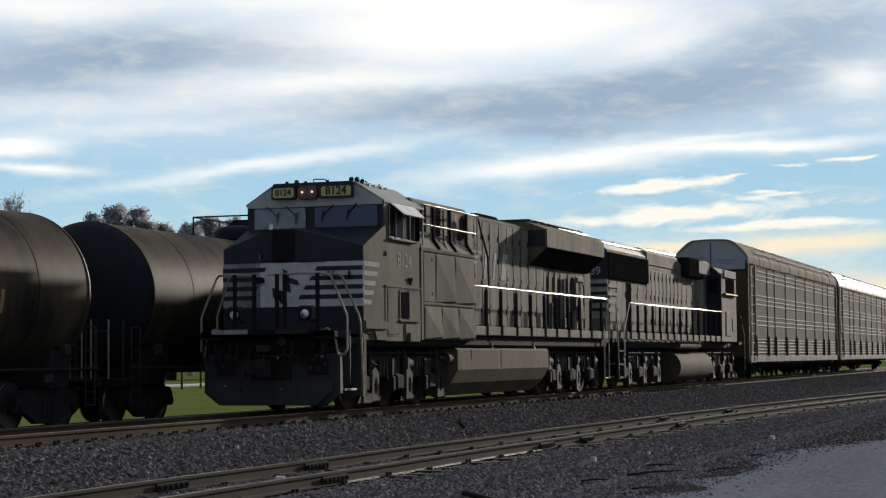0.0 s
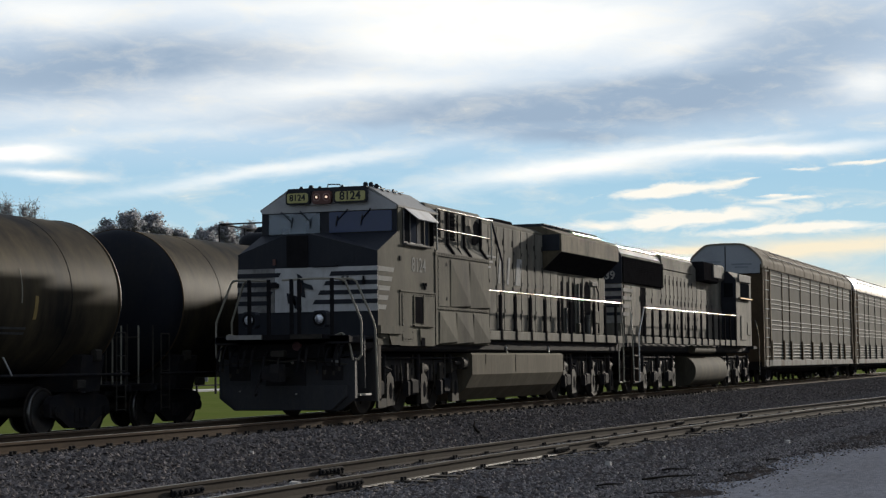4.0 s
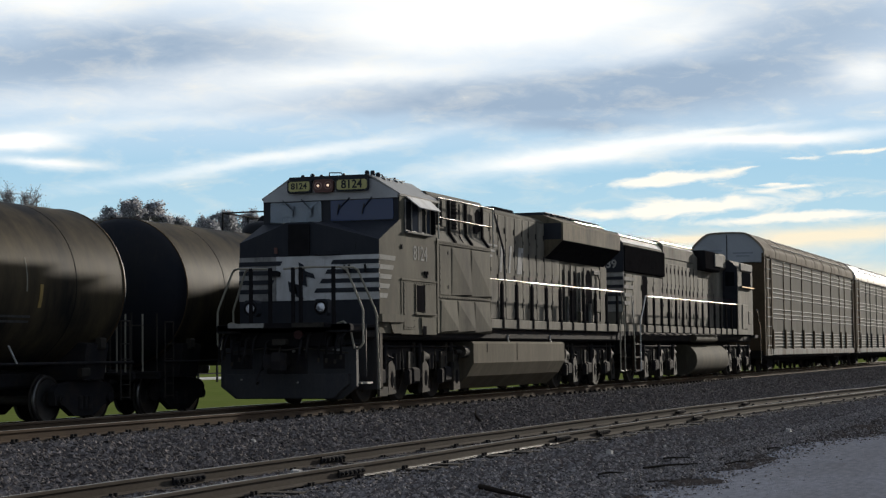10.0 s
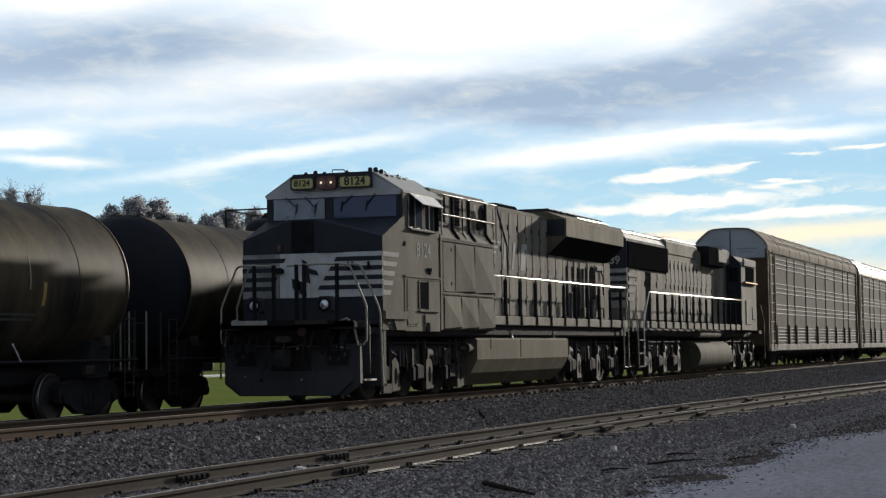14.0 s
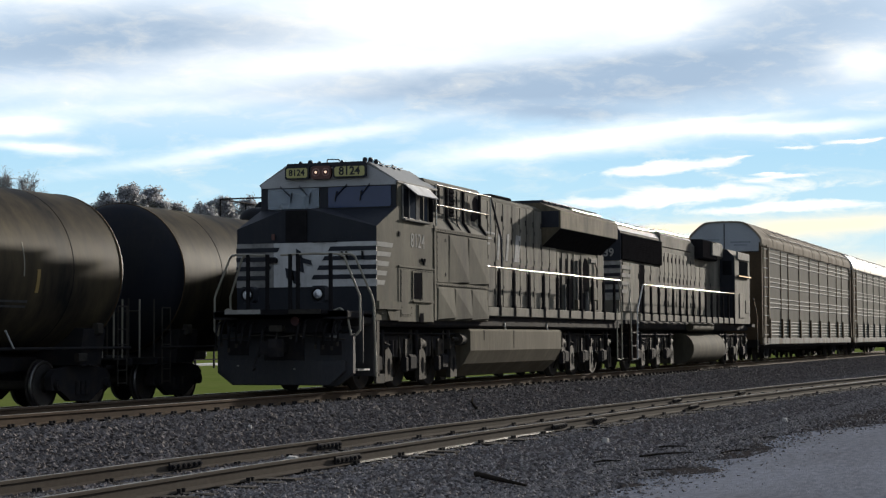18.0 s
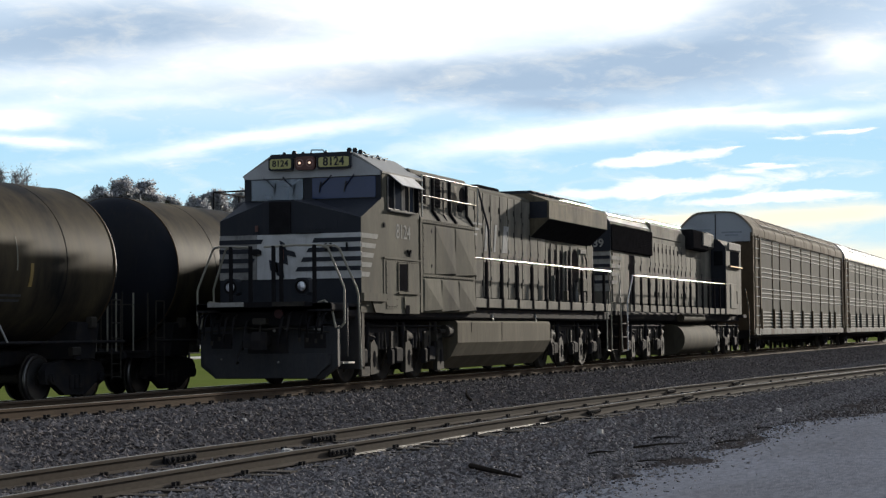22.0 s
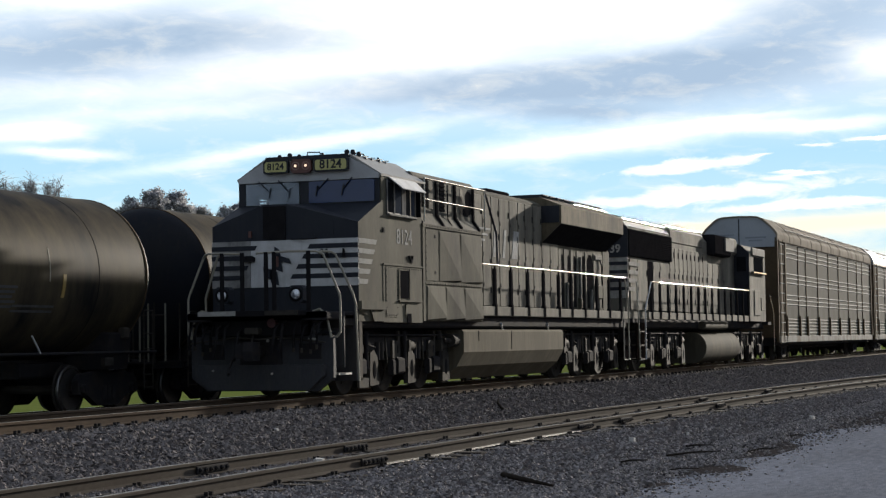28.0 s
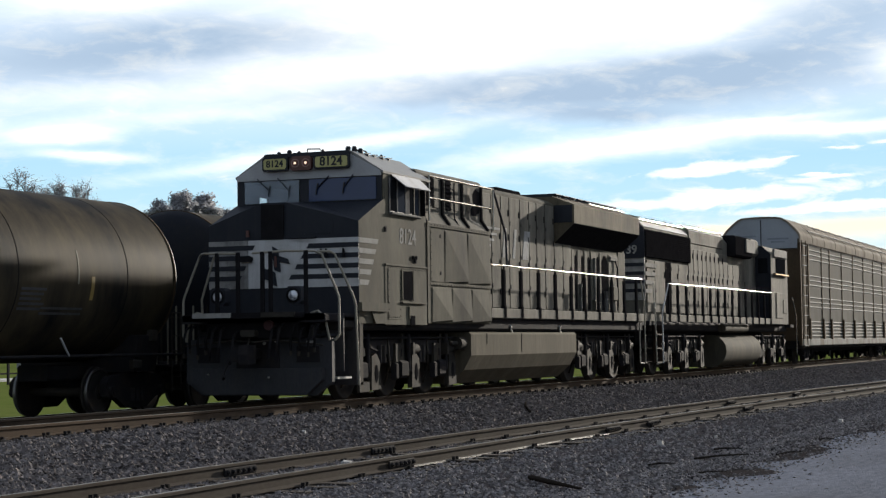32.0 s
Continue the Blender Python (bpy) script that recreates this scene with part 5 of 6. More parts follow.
        p.box(x - r, x + r, YC - 1.12, YC - 1.03, z1 - 0.08, z1)
        part("pipe", p, DULL_WHITE, bay)
    p = M(o)
    p.box(51.1, 51.7, YC - 1.10, YC - 1.02, 3.18, 3.31, 0.02)
    part("cover", p, DULL_WHITE, bay)
    for x0, z0, z1 in ((51.12, 2.1, 2.5), (49.45, 1.82, 2.1)):
        p = M(o)
        p.box(x0, x0 + 0.42, YC - 1.16, YC - 1.03, z0, z1, 0.03)
        part("filter_bowl", p, LOCO_BLACK, bay)
    p = M(o)
    p.pipe([(51.72, YC - 1.09, 1.85), (51.72, YC - 1.10, 2.5), (51.60, YC - 1.12, 2.75), (51.72, YC - 1.10, 3.0), (51.5, YC - 1.08, 3.25)], 0.02)
    part("hose", p, GRILLE_BLACK, bay)
    p = M(o)
    p.box(51.95, 52.62, YC - 1.06, YC - 0.98, 1.78, 3.45)
    part("end_door", p, LOCO_BLACK, hood)
    # handrails
    g = M(o)
    g.pipe([(40.35, n - 0.02, 2.70), (52.55, n - 0.02, 2.72)], 0.020)
    hr = part("handrail", g, STEEL_RAIL, L, "worn handrail shining in low sun")
    g = M(o)
    g.pipe([(40.35, YC + 1.54, 2.70), (52.55, YC + 1.54, 2.72)], 0.026)
    part("handrail", g, STEEL_RAIL, L)
    for x in (41.3, 42.45, 43.7, 44.95, 46.2, 47.3, 48.5, 49.7, 50.9, 52.1):
        for s in (-1, 1):
            g = M(o)
            y = YC + 1.51 * s
            g.box(x - 0.065, x + 0.065, y - 0.028, y + 0.028, 1.80, 2.62)
            g.pipe([(x, y, 2.5), (x, y - 0.01, 2.7)], 0.022, 6)
            g.box(x - 0.06, x + 0.06, y - 0.045, y + 0.045, 1.56, 1.82)
            part("stanchion", g, GRILLE_BLACK, L)
    # fuel tank
    m = M(o)
    m.along_x([(YC + y, z) for y, z in ((-0.95, 0.17), (0.95, 0.17), (1.28, 0.46), (1.45, 0.76), (1.45, 1.20), (1.40, 1.25), (-1.40, 1.25), (-1.45, 1.20), (-1.45, 0.76), (-1.28, 0.46))], 39.38, 46.74)
    ft = part("fuel_tank", m, FUEL_DUST, L, "dusty fuel tank with folded sides")
    for x in (40.35, 42.62):
        g = M(o)
        g.box(x - 0.02, x + 0.02, YC - 1.4535, YC - 1.44, 0.80 if x > 41 else 1.0, 1.22)
        part("tank_seam", g, GRILLE_BLACK, ft)
    # filler necks, white in place of their sun glints
    for x in (41.98, 45.5):
        g = M(o)
        g.pipe([(x + 0.25, YC - 1.38, 1.24), (x + 0.02, YC - 1.40, 1.34)], 0.02, 8)
        g.rod((x + 0.03, YC - 1.40, 1.33), (x - 0.03, YC - 1.42, 1.40), 0.034, 10)
        part("filler_cap", g, WHITE, ft, "filler neck with its glint painted white")
    g = M(o)
    g.rod((38.95, YC - 1.28, 1.02), (39.26, YC - 1.28, 1.02), 0.14, 14)
    g.rod((38.6, YC - 1.28, 1.02), (38.95, YC - 1.28, 1.02), 0.05, 8)
    part("brake_drum", g, TRUCK_GREY, L, "pale cylinder in front of the fuel tank")
    # trucks
    loco_truck(o, (34.40, 36.37, 38.35), YC, L, "freight")
    loco_truck(o, (48.10, 50.1, 52.12), YC, L, "freight", grime=TRUCK_DARK)
    # pilot, plow, steps
    m = M(o)
    m.along_x([(YC + y, z) for y, z in ((-1.12, 0.14), (1.12, 0.14), (1.44, 0.38), (1.44, 1.14), (-1.44, 1.14), (-1.44, 0.38))], 32.52, 32.64)
    m.along_x([(YC + y, z) for y, z in ((-1.0, 0.16), (1.0, 0.16), (1.3, 0.42), (1.3, 0.62), (-1.3, 0.62), (-1.3, 0.42))], 32.40, 32.53)
    pilot = part("pilot", m, PILOT_BLACK, L, "black snow plow pilot")
    g = M(o)
    g.box(32.49, 32.53, YC - 0.42, YC + 0.42, 0.55, 1.12)
    part("coupler_pocket", g, DARK_IRON, pilot)
    for y in (-0.98, 0.98):
        g = M(o)
        g.box(32.505, 32.525, YC + y - 0.22, YC + y + 0.22, 0.72, 1.0)
        part("pilot_door", g, DARK_IRON, pilot)
    g = M(o)
    g.box(32.49, 32.52, YC - 1.12, YC - 0.96, 1.05, 1.10)
    part("plate", g, WORN_WHITE, pilot, "small white plate")
    coupler(o, 31.75, 32.7, YC, L)
    m = M(o)
    m.box(31.98, 32.75, YC - 1.02, YC + 1.04, 1.50, 1.60, 0.02)
    m.box(32.3, 32.75, YC - 1.40, YC + 1.40, 1.46, 1.57, 0.02)
    m.box(32.30, 32.7, YC - 0.9, YC + 0.9, 1.15, 1.5)
    plat = part("anticlimber", m, GRILLE_BLACK, L)
    for y0, y1 in ((0.25, 1.0), (-1.0, -0.35)):
        g = M(o)
        g.box(31.94, 31.98, YC + y0, YC + y1, 1.515, 1.60)
        part("tread", g, WORN_WHITE if y0 > 0 else TRUCK_GREY, plat, "pale worn tread edge")
    for y in (-0.75, 0.75):
        g = M(o)
        g.box(32.42, 32.62, YC + y - 0.15, YC + y + 0.15, 1.74, 2.06, 0.05)
        dl = part("ditch_light", g, NOSE_BLACK, L)
        g = M(o)
        g.lathe((32.40, YC + y, 1.90), [(0.03, 0.13), (0.0, 0.13), (-0.012, 0.115), (-0.004, 0.095), (0.02, 0.092)], 20)
        part("lamp_ring", g, GRILLE_BLACK, dl)
        g = M(o)
        g.lathe((32.41, YC + y, 1.90), [(0.01, 0.094), (-0.006, 0.09), (-0.022, 0.06), (-0.03, 0.003)], 20)
        part("lens", g, LAMP_GLASS, dl, "unlit silvery lens")
    for k, (y, z) in enumerate(((-0.6, 1.35), (-0.45, 1.3), (0.55, 1.3), (0.72, 1.28), (0.3, 1.2))):
        g = M(o)
        g.pipe([(32.35, YC + y, z + 0.08), (32.18, YC + y, z), (32.15, YC + y + 0.04, z - 0.3), (32.25, YC + y + 0.12, z - 0.5)], 0.026, 7)
        part("hose", g, DARK_IRON, L)
    g = M(o)
    g.rod((32.20, YC - 0.36, 1.38), (32.28, YC - 0.36, 1.38), 0.09, 14)
    part("red_cap", g, surface("dull_red_paint", (0.055, 0.014, 0.014), 0.6, grain=0.2), L, "dull red round cap")
    for k, y in enumerate((-1.28, -1.16, -0.98, -0.82, 0.86, 1.02, 1.18, 1.30)):
        g = M(o)
        z = 1.40 - 0.03 * (k % 3)
        g.pipe([(32.38, YC + y, z), (32.26, YC + y, z - 0.05), (32.22, YC + y + 0.03, z - 0.24), (32.30, YC + y + 0.07, z - 0.42 - 0.05 * (k % 2))], 0.022, 7)
        h = part("hose", g, GRILLE_BLACK, L, "black rubber multiple-unit hose")
        g = M(o)
        g.rod((32.30, YC + y + 0.07, z - 0.42 - 0.05 * (k % 2)), (32.31, YC + y + 0.08, z - 0.50 - 0.05 * (k % 2)), 0.028, 8)
        part("coupling", g, TRUCK_GREY, h, "scuffed metal coupling")
    for y, z, r in ((0.42, 1.28, 0.030), (-0.20, 1.06, 0.018), (-0.42, 1.10, 0.014), (-0.28, 0.46, 0.012), (0.92, 0.52, 0.010)):
        g = M(o)
        g.rod((32.36, YC + y, z), (32.38, YC + y, z), r * 1.6, 10)
        g.rod((32.33, YC + y, z), (32.37, YC + y, z), r, 10)
        part("fitting", g, WORN_WHITE, L, "worn bright metal fitting")
    g = M(o)
    g.box(32.15, 32.3, YC - 0.12, YC + 0.16, 1.18, 1.3, 0.02)
    g.pipe([(32.2, YC + 0.0, 1.18), (32.15, YC + 0.02, 1.0)], 0.02)
    part("glad_hand", g, TRUCK_GREY, L)
    g = M(o)
    g.pipe([(32.35, YC - 1.35, 1.02), (32.3, YC - 0.4, 1.12), (32.2, YC - 0.1, 1.08), (32.3, YC + 0.4, 1.12), (32.35, YC + 1.4, 1.02)], 0.016)
    part("cut_lever", g, TRUCK_GREY, L)
    # step wells and rails at the front corners
    for s in (-1, 1):
        y = YC + 1.46 * s
        g = M(o)
        g.box(33.52, 33.60, YC + 1.0 * s - 0.45 if s > 0 else y, y if s > 0 else YC - 0.55, 0.3, 1.58)
        g.box(32.62, 33.55, min(YC + 0.98 * s, YC + 1.02 * s), max(YC + 0.98 * s, YC + 1.02 * s), 0.3, 1.58)
        g.box(32.96, 33.0, min(YC + 0.98 * s, y), max(YC + 0.98 * s, y), 0.56, 1.58)
        st = part("step_well", g, PILOT_BLACK, L)
        for k, z in enumerate((0.42, 0.80, 1.18)):
            g = M(o)
            w = y if k == 0 else YC + 1.30 * s
            g.box(32.72, 32.96 if k else 33.3, min(YC + 1.0 * s, w), max(YC + 1.0 * s, w), z, z + 0.035)
            part("step", g, WORN_WHITE if k == 0 else NOSE_BLACK, st)
        g = M(o)
        yo = YC + 1.55 * s
        g.pipe([(33.42, yo, 0.30), (33.30, yo, 1.72), (33.25, yo - 0.02 * s, 1.88), (33.15, YC + 1.22 * s, 2.64), (33.10, YC + 1.14 * s, 2.69), (32.9, YC + 1.0 * s, 2.69)], 0.022)
        part("handrail", g, CREAM, L, "cream worn corner handrail")
        g = M(o)
        g.pipe([(32.64, YC + 1.34 * s, 1.09), (32.61, YC + 1.48 * s, 1.12), (32.60, yo, 1.20), (32.60, yo, 1.84), (32.60, yo - 0.03 * s, 1.93), (32.60, YC + 1.22 * s, 2.62), (32.5, YC + 1.12 * s, 2.67), (32.05, YC + 0.80 * s, 2.66), (32.05, YC + 0.14 * s, 2.64)], 0.022)
        part("handrail", g, CREAM, L, "cream worn corner handrail")
        g = M(o)
        g.pipe([(32.5, YC + 1.05 * s, 1.58), (32.46, YC + 1.2 * s, 1.62), (32.46, YC + 1.34 * s, 1.5), (32.48, YC + 1.42 * s, 1.1)], 0.022)
        part("grab_iron", g, CREAM, L, "cream curled grab iron")
        g = M(o)
        g.box(33.58, 34.02, y - 0.03, y + 0.03, 0.16, 0.34)
        g.box(33.60, 33.74, y - 0.03, y + 0.03, 0.3, 1.5)
        part("step_bracket", g, TRUCK_GREY, L)
    for y in (0.55, 0.14, -0.34, -0.50, -1.18):
        g = M(o)
        g.box(32.02, 32.06, YC + y - 0.035, YC + y + 0.035, 1.58, 2.66)
        part("stanchion", g, GRILLE_BLACK, L)
    # rear platform
    g = M(o)
    g.box(52.6, 53.3, YC - 1.40, YC + 1.40, 1.45, 1.58)
    part("end_platform", g, DARK_IRON, L)
    g = M(o)
    g.pipe([(52.55, n, 2.72), (52.9, n, 1.95), (52.92, n, 0.42), (53.2, n + 0.05, 0.42)], 0.02)
    part("handrail", g, CREAM, L)
    g = M(o)
    g.pipe([(52.35, n - 0.01, 1.9), (52.33, n - 0.01, 0.42), (52.75, n, 0.40)], 0.02)
    part("handrail", g, CREAM, L)
    coupler(o, 53.75, 52.9, YC, L)
    return L


# ---- second locomotive, long hood leading ----
def second_loco():
    o = (64.4, YC, 0.0)
    L = thing("locomotive", o, "black diesel locomotive running long hood first, coupled behind the first", "locomotive", "locomotives of the train")
    n = YC - 1.52
    m = M(o)
    m.box(54.3, 75.0, YC - 1.18, YC + 1.18, 1.30, 1.58, 0.05)
    m.box(55.5, 73.5, YC - 0.5, YC + 0.5, 0.9, 1.32)
    part("frame", m, DARK_IRON, L)
    for s in (-1, 1):
        g = M(o)
        g.box(55.2, 70.6, min(YC + 1.42 * s, YC + 1.54 * s), max(YC + 1.42 * s, YC + 1.54 * s), 1.56, 1.78, 0.015)
        part("walkway_sill", g, LOCO_FADED, L)
    m = M(o)
    m.along_x([(YC + y, z) for y, z in ((-0.94, 1.58), (0.94, 1.58), (0.94, 4.34), (0.76, 4.56), (-0.76, 4.56), (-0.94, 4.34))], 54.92, 70.6)
    hood = part("hood", m, LOCO_FADED, L, "dusty black engine hood")
    g = M(o)
    g.along_x([(YC + y, z) for y, z in ((-1.0, 3.42), (1.0, 3.42), (1.0, 4.30), (0.78, 4.49), (-0.78, 4.49), (-1.0, 4.30))], 54.90, 54.925)
    end = part("hood_end", g, NOSE_BLACK, hood, "black hood end")
    part("number", lettering("39", 0.34, WORN_WHITE, Matrix.Translation((54.89 - o[0], -0.62, 3.66)) @ pose(0, 0, 0, 90, 0, -90)), None, end, "white digits 39")
    g = M(o)
    g.box(54.885, 54.895, YC - 0.38, YC - 0.30, 3.54, 3.78)
    part("number", g, WORN_WHITE, end, "worn white digit")
    g = M(o)
    g.box(54.90, 54.92, YC - 1.0, YC + 1.0, 2.2, 3.40)
    fl = part("end_field", g, WORN_WHITE, hood, "dull white field on the hood end")
    for k in range(4):
        for s in (-1, 1):
            p = M(o)
            p.box(54.885, 54.905, min(YC + 0.98 * s, YC + 0.35 * s), max(YC + 0.98 * s, YC + 0.35 * s), 3.18 - 0.25 * k, 3.28 - 0.25 * k)
            part("stripe", p, NOSE_BLACK, fl)
        p = M(o)
        p.along_y([(54.95, 3.16 - 0.25 * k), (56.2 - 0.2 * k, 3.16 - 0.25 * k), (56.3 - 0.2 * k, 3.28 - 0.25 * k), (54.95, 3.28 - 0.25 * k)], YC - 1.012, YC - 1.002)
        part("stripe", p, DULL_WHITE, hood)
    g = M(o)
    g.box(55.0, 60.35, YC - 1.03, YC + 1.03, 3.45, 4.26, 0.02)
    rad = part("radiator", g, GRILLE_BLACK, hood, "black radiator intake grille")
    for k in range(13):
        p = M(o)
        p.box(55.0, 60.35, YC - 1.045, YC - 1.025, 3.50 + 0.058 * k, 3.52 + 0.058 * k)
        part("slat", p, GRILLE_BLACK, rad)
    for k in range(3):
        g = M(o)
        g.rod((56.3 + 1.5 * k, YC, 4.48), (56.3 + 1.5 * k, YC, 4.66), 0.62, 20)
        g.rod((56.3 + 1.5 * k, YC, 4.66), (56.3 + 1.5 * k, YC, 4.72), 0.50, 20)
        part("fan", g, NOSE_BLACK, hood)
    # steel rods added to draw sun glints along the roof
    g = M(o)
    g.rod((54.95, YC - 0.80, 4.56), (60.4, YC - 0.80, 4.56), 0.035, 8)
    part("roof_edge", g, STEEL_RAIL, hood, "steel rod added to glint along the roof edge")
    g = M(o)
    g.rod((60.4, YC - 0.90, 4.615), (65.2, YC - 0.90, 4.615), 0.035, 8)
    part("roof_edge", g, STEEL_RAIL, hood, "steel rod added to glint along the roof edge")
    # thin plates laid on the chamfers, the sun's sheen in their colour
    for x0, x1, q in ((55.02, 60.32, ((-0.945, 4.345), (-0.765, 4.565), (-0.757, 4.572), (-0.951, 4.348))), (60.45, 65.15, ((-0.973, 4.505), (-0.853, 4.622), (-0.848, 4.630), (-0.979, 4.508)))):
        g = M(o)
        g.along_x([(YC + y, z) for y, z in q][::-1], x0, x1)
        part("roof_edge", g, PAINTED_SHEEN, hood, "pale plate painted as sun sheen on the roof edge")
    for k, (x, w, h) in enumerate(((55.3, 0.5, 0.10), (61.2, 0.7, 0.12), (62.6, 0.9, 0.16), (64.3, 0.5, 0.10))):
        g = M(o)
        g.box(x, x + w, YC - 0.5, YC + 0.5, 4.55, 4.62 + h, 0.03)
        part("roof_box", g, GRILLE_BLACK, hood)
    g = M(o)
    g.box(60.4, 65.2, YC - 0.97, YC + 0.97, 4.0, 4.62, 0.12)
    part("dynamic_brake", g, LOCO_FADED, hood)
    xs = [55.2, 56.1, 57.3, 58.0, 58.9, 60.2, 60.9, 61.5, 62.1, 62.7, 63.3, 63.9, 64.5, 65.1, 65.8, 66.6, 67.6, 68.6]
    for i, (x0, x1) in enumerate(zip(xs, xs[1:])):
        g = M(o)
        g.box(x0 + 0.03, x1 - 0.03, YC - 0.985, YC - 0.93, 1.85, 3.38 if x1 < 60.4 else 3.92 if x1 < 65.9 else 3.6, 0.012)
        dr = part("hood_door", g, GRILLE_BLACK if i == 2 else LOCO_FADED, hood)
        for z in (2.1, 2.9) + ((3.6,) if 60 < x0 < 65 else ()):
            g = M(o)
            g.box(x1 - 0.14, x1 - 0.06, YC - 0.996, YC - 0.98, z, z + 0.18)
            part("latch", g, GRILLE_BLACK, dr)
        for z in (2.45, 3.15):
            g = M(o)
            g.box(x0 + 0.06, x0 + 0.10, YC - 0.992, YC - 0.98, z, z + 0.1)
            part("hinge", g, DARK_IRON, dr)
    g = M(o)
    g.box(65.95, 68.6, YC - 1.25, YC + 1.25, 3.90, 4.62, 0.06)
    fb = part("air_filter_box", g, GRILLE_BLACK, hood, "black inertial filter box")
    g = M(o)
    g.box(67.5, 68.9, YC - 1.30, YC - 1.24, 4.08, 4.56, 0.02)
    part("hatch", g, DULL_WHITE, fb, "pale hatch plate")
    g = M(o)
    g.box(68.55, 70.3, YC - 1.12, YC + 1.12, 4.05, 4.66, 0.08)
    part("blower_duct", g, LOCO_FADED, hood)
    m = M(o)
    m.along_x([(YC + y, z) for y, z in ((-1.52, 1.58), (1.52, 1.58), (1.52, 4.15), (1.2, 4.45), (0.5, 4.62), (-0.5, 4.62), (-1.2, 4.45), (-1.52, 4.15))], 70.6, 73.7)
    cab = part("cab", m, LOCO_FADED, L, "dusty black cab")
    g = M(o)
    g.along_x([(YC + y, z) for y, z in ((-1.50, 1.70), (1.50, 1.70), (1.50, 4.15), (1.2, 4.43), (-1.2, 4.43), (-1.50, 4.15))], 70.58, 70.605)
    back = part("cab_back", g, NOSE_BLACK, cab, "black rear wall of the cab")
    g = M(o)
    g.box(70.565, 70.585, YC - 1.4, YC - 1.05, 3.45, 4.0)
    part("rear_window", g, GLASS_SIDE, back)
    g = M(o)
    g.box(71.0, 73.4, YC - 1.58, YC - 1.5, 4.05, 4.36, 0.03)
    part("visor", g, DULL_WHITE, cab, "pale sunlit awning over the window")
    g = M(o)
    g.box(71.5, 73.2, YC - 1.54, YC - 1.5, 3.45, 4.02)
    part("side_window", g, GLASS_SIDE, cab)
    g = M(o)
    g.box(70.9, 73.4, YC - 1.64, YC - 1.52, 3.38, 3.46, 0.02)
    part("arm_rest", g, STEEL_RAIL, cab)
    m = M(o)
    m.along_y([(73.7, 1.58), (74.75, 1.58), (74.7, 3.30), (73.7, 3.50)], YC - 1.25, YC + 1.25)
    part("nose", m, LOCO_FADED, L)
    for x0, x1, z0, z1 in ((71.4, 72.5, 1.8, 2.75), (72.7, 73.5, 2.0, 2.5)):
        g = M(o)
        g.box(x0, x1, YC - 1.55, YC - 1.5, z0, z1, 0.01)
        part("panel", g, LOCO_FADED, cab)
    g = M(o)
    g.pipe([(55.6, n, 2.68), (70.35, n, 2.72)], 0.020)
    part("handrail", g, STEEL_RAIL, L, "worn handrail glinting in the sun")
    for k in range(15):
        g = M(o)
        x = 55.6 + 1.05 * k
        g.box(x - 0.07, x + 0.07, n - 0.028, n + 0.028, 1.80, 2.62)
        g.pipe([(x, n, 2.5), (x, n, 2.69)], 0.022, 6)
        g.box(x - 0.07, x + 0.07, n - 0.04, n + 0.04, 1.56, 1.82)
        part("stanchion", g, GRILLE_BLACK, L)
    g = M(o)
    g.box(53.85, 55.2, YC - 1.40, YC + 1.40, 1.46, 1.58)
    part("end_platform", g, DARK_IRON, L)
    g = M(o)
    g.pipe([(55.6, n, 2.68), (54.85, n, 1.85), (54.85, n, 0.40), (54.5, n + 0.1, 0.36)], 0.02)
    part("handrail", g, WHITE, L, "pale step handrail")
    g = M(o)
    g.pipe([(55.0, n + 0.3, 2.68), (54.2, n + 0.05, 1.95), (54.15, n, 0.42)], 0.02)
    part("handrail", g, CREAM, L)
    g = M(o)
    g.box(54.2, 54.85, n + 0.45, n + 0.5, 0.35, 1.58)
    st = part("step_well", g, GRILLE_BLACK, L)
    g = M(o)
    g.box(54.0, 54.98, n + 0.06, n + 0.09, 0.40, 1.46, 0.006)
    part("step_side", g, surface("dark_brown_plate", (0.0085, 0.0065, 0.0055), 0.9, spec=0.0, other=(0.006, 0.005, 0.005), grain=0.3), L, "very dark brown step side plate")
    for z in (0.38, 0.78, 1.18):
        g = M(o)
        g.box(54.2, 54.85, n, n + 0.46, z, z + 0.04)
        part("step", g, TRUCK_GREY, st)
    m = M(o)
    m.along_x([(YC + 0.92 * k + 0.53 * math.cos(a), 0.66 + 0.53 * math.sin(a)) for k, a in [(1, -1.5708 + 0.19635 * i) for i in range(17)] + [(-1, 1.5708 + 0.19635 * i) for i in range(17)]], 63.3, 68.9, True)
    part("fuel_tank", m, FUEL_GRIME, L, "dusty rounded fuel tank")
    for y in (-1.30, 1.30):
        m = M(o)
        m.rod((63.3, YC + y, 1.40), (66.9, YC + y, 1.40), 0.14, 18)
        part("air_tank", m, FUEL_GRIME, L)
    loco_truck(o, (56.3, 58.35, 60.4), YC, L, "freight", grime=TRUCK_DARK)
    loco_truck(o, (70.0, 72.0, 74.0), YC, L, "freight", grime=TRUCK_DARK)
    coupler(o, 53.78, 54.5, YC, L)
    coupler(o, 75.75, 74.8, YC, L)
    g = M(o)
    g.box(74.7, 75.4, YC - 1.40, YC + 1.40, 1.46, 1.58)
    part("end_platform", g, DARK_IRON, L)
    g = M(o)
    g.pipe([(74.6, n, 2.6), (75.3, n, 1.9), (75.35, n, 0.4)], 0.024)
    part("handrail", g, STEEL_RAIL, L)
    return L


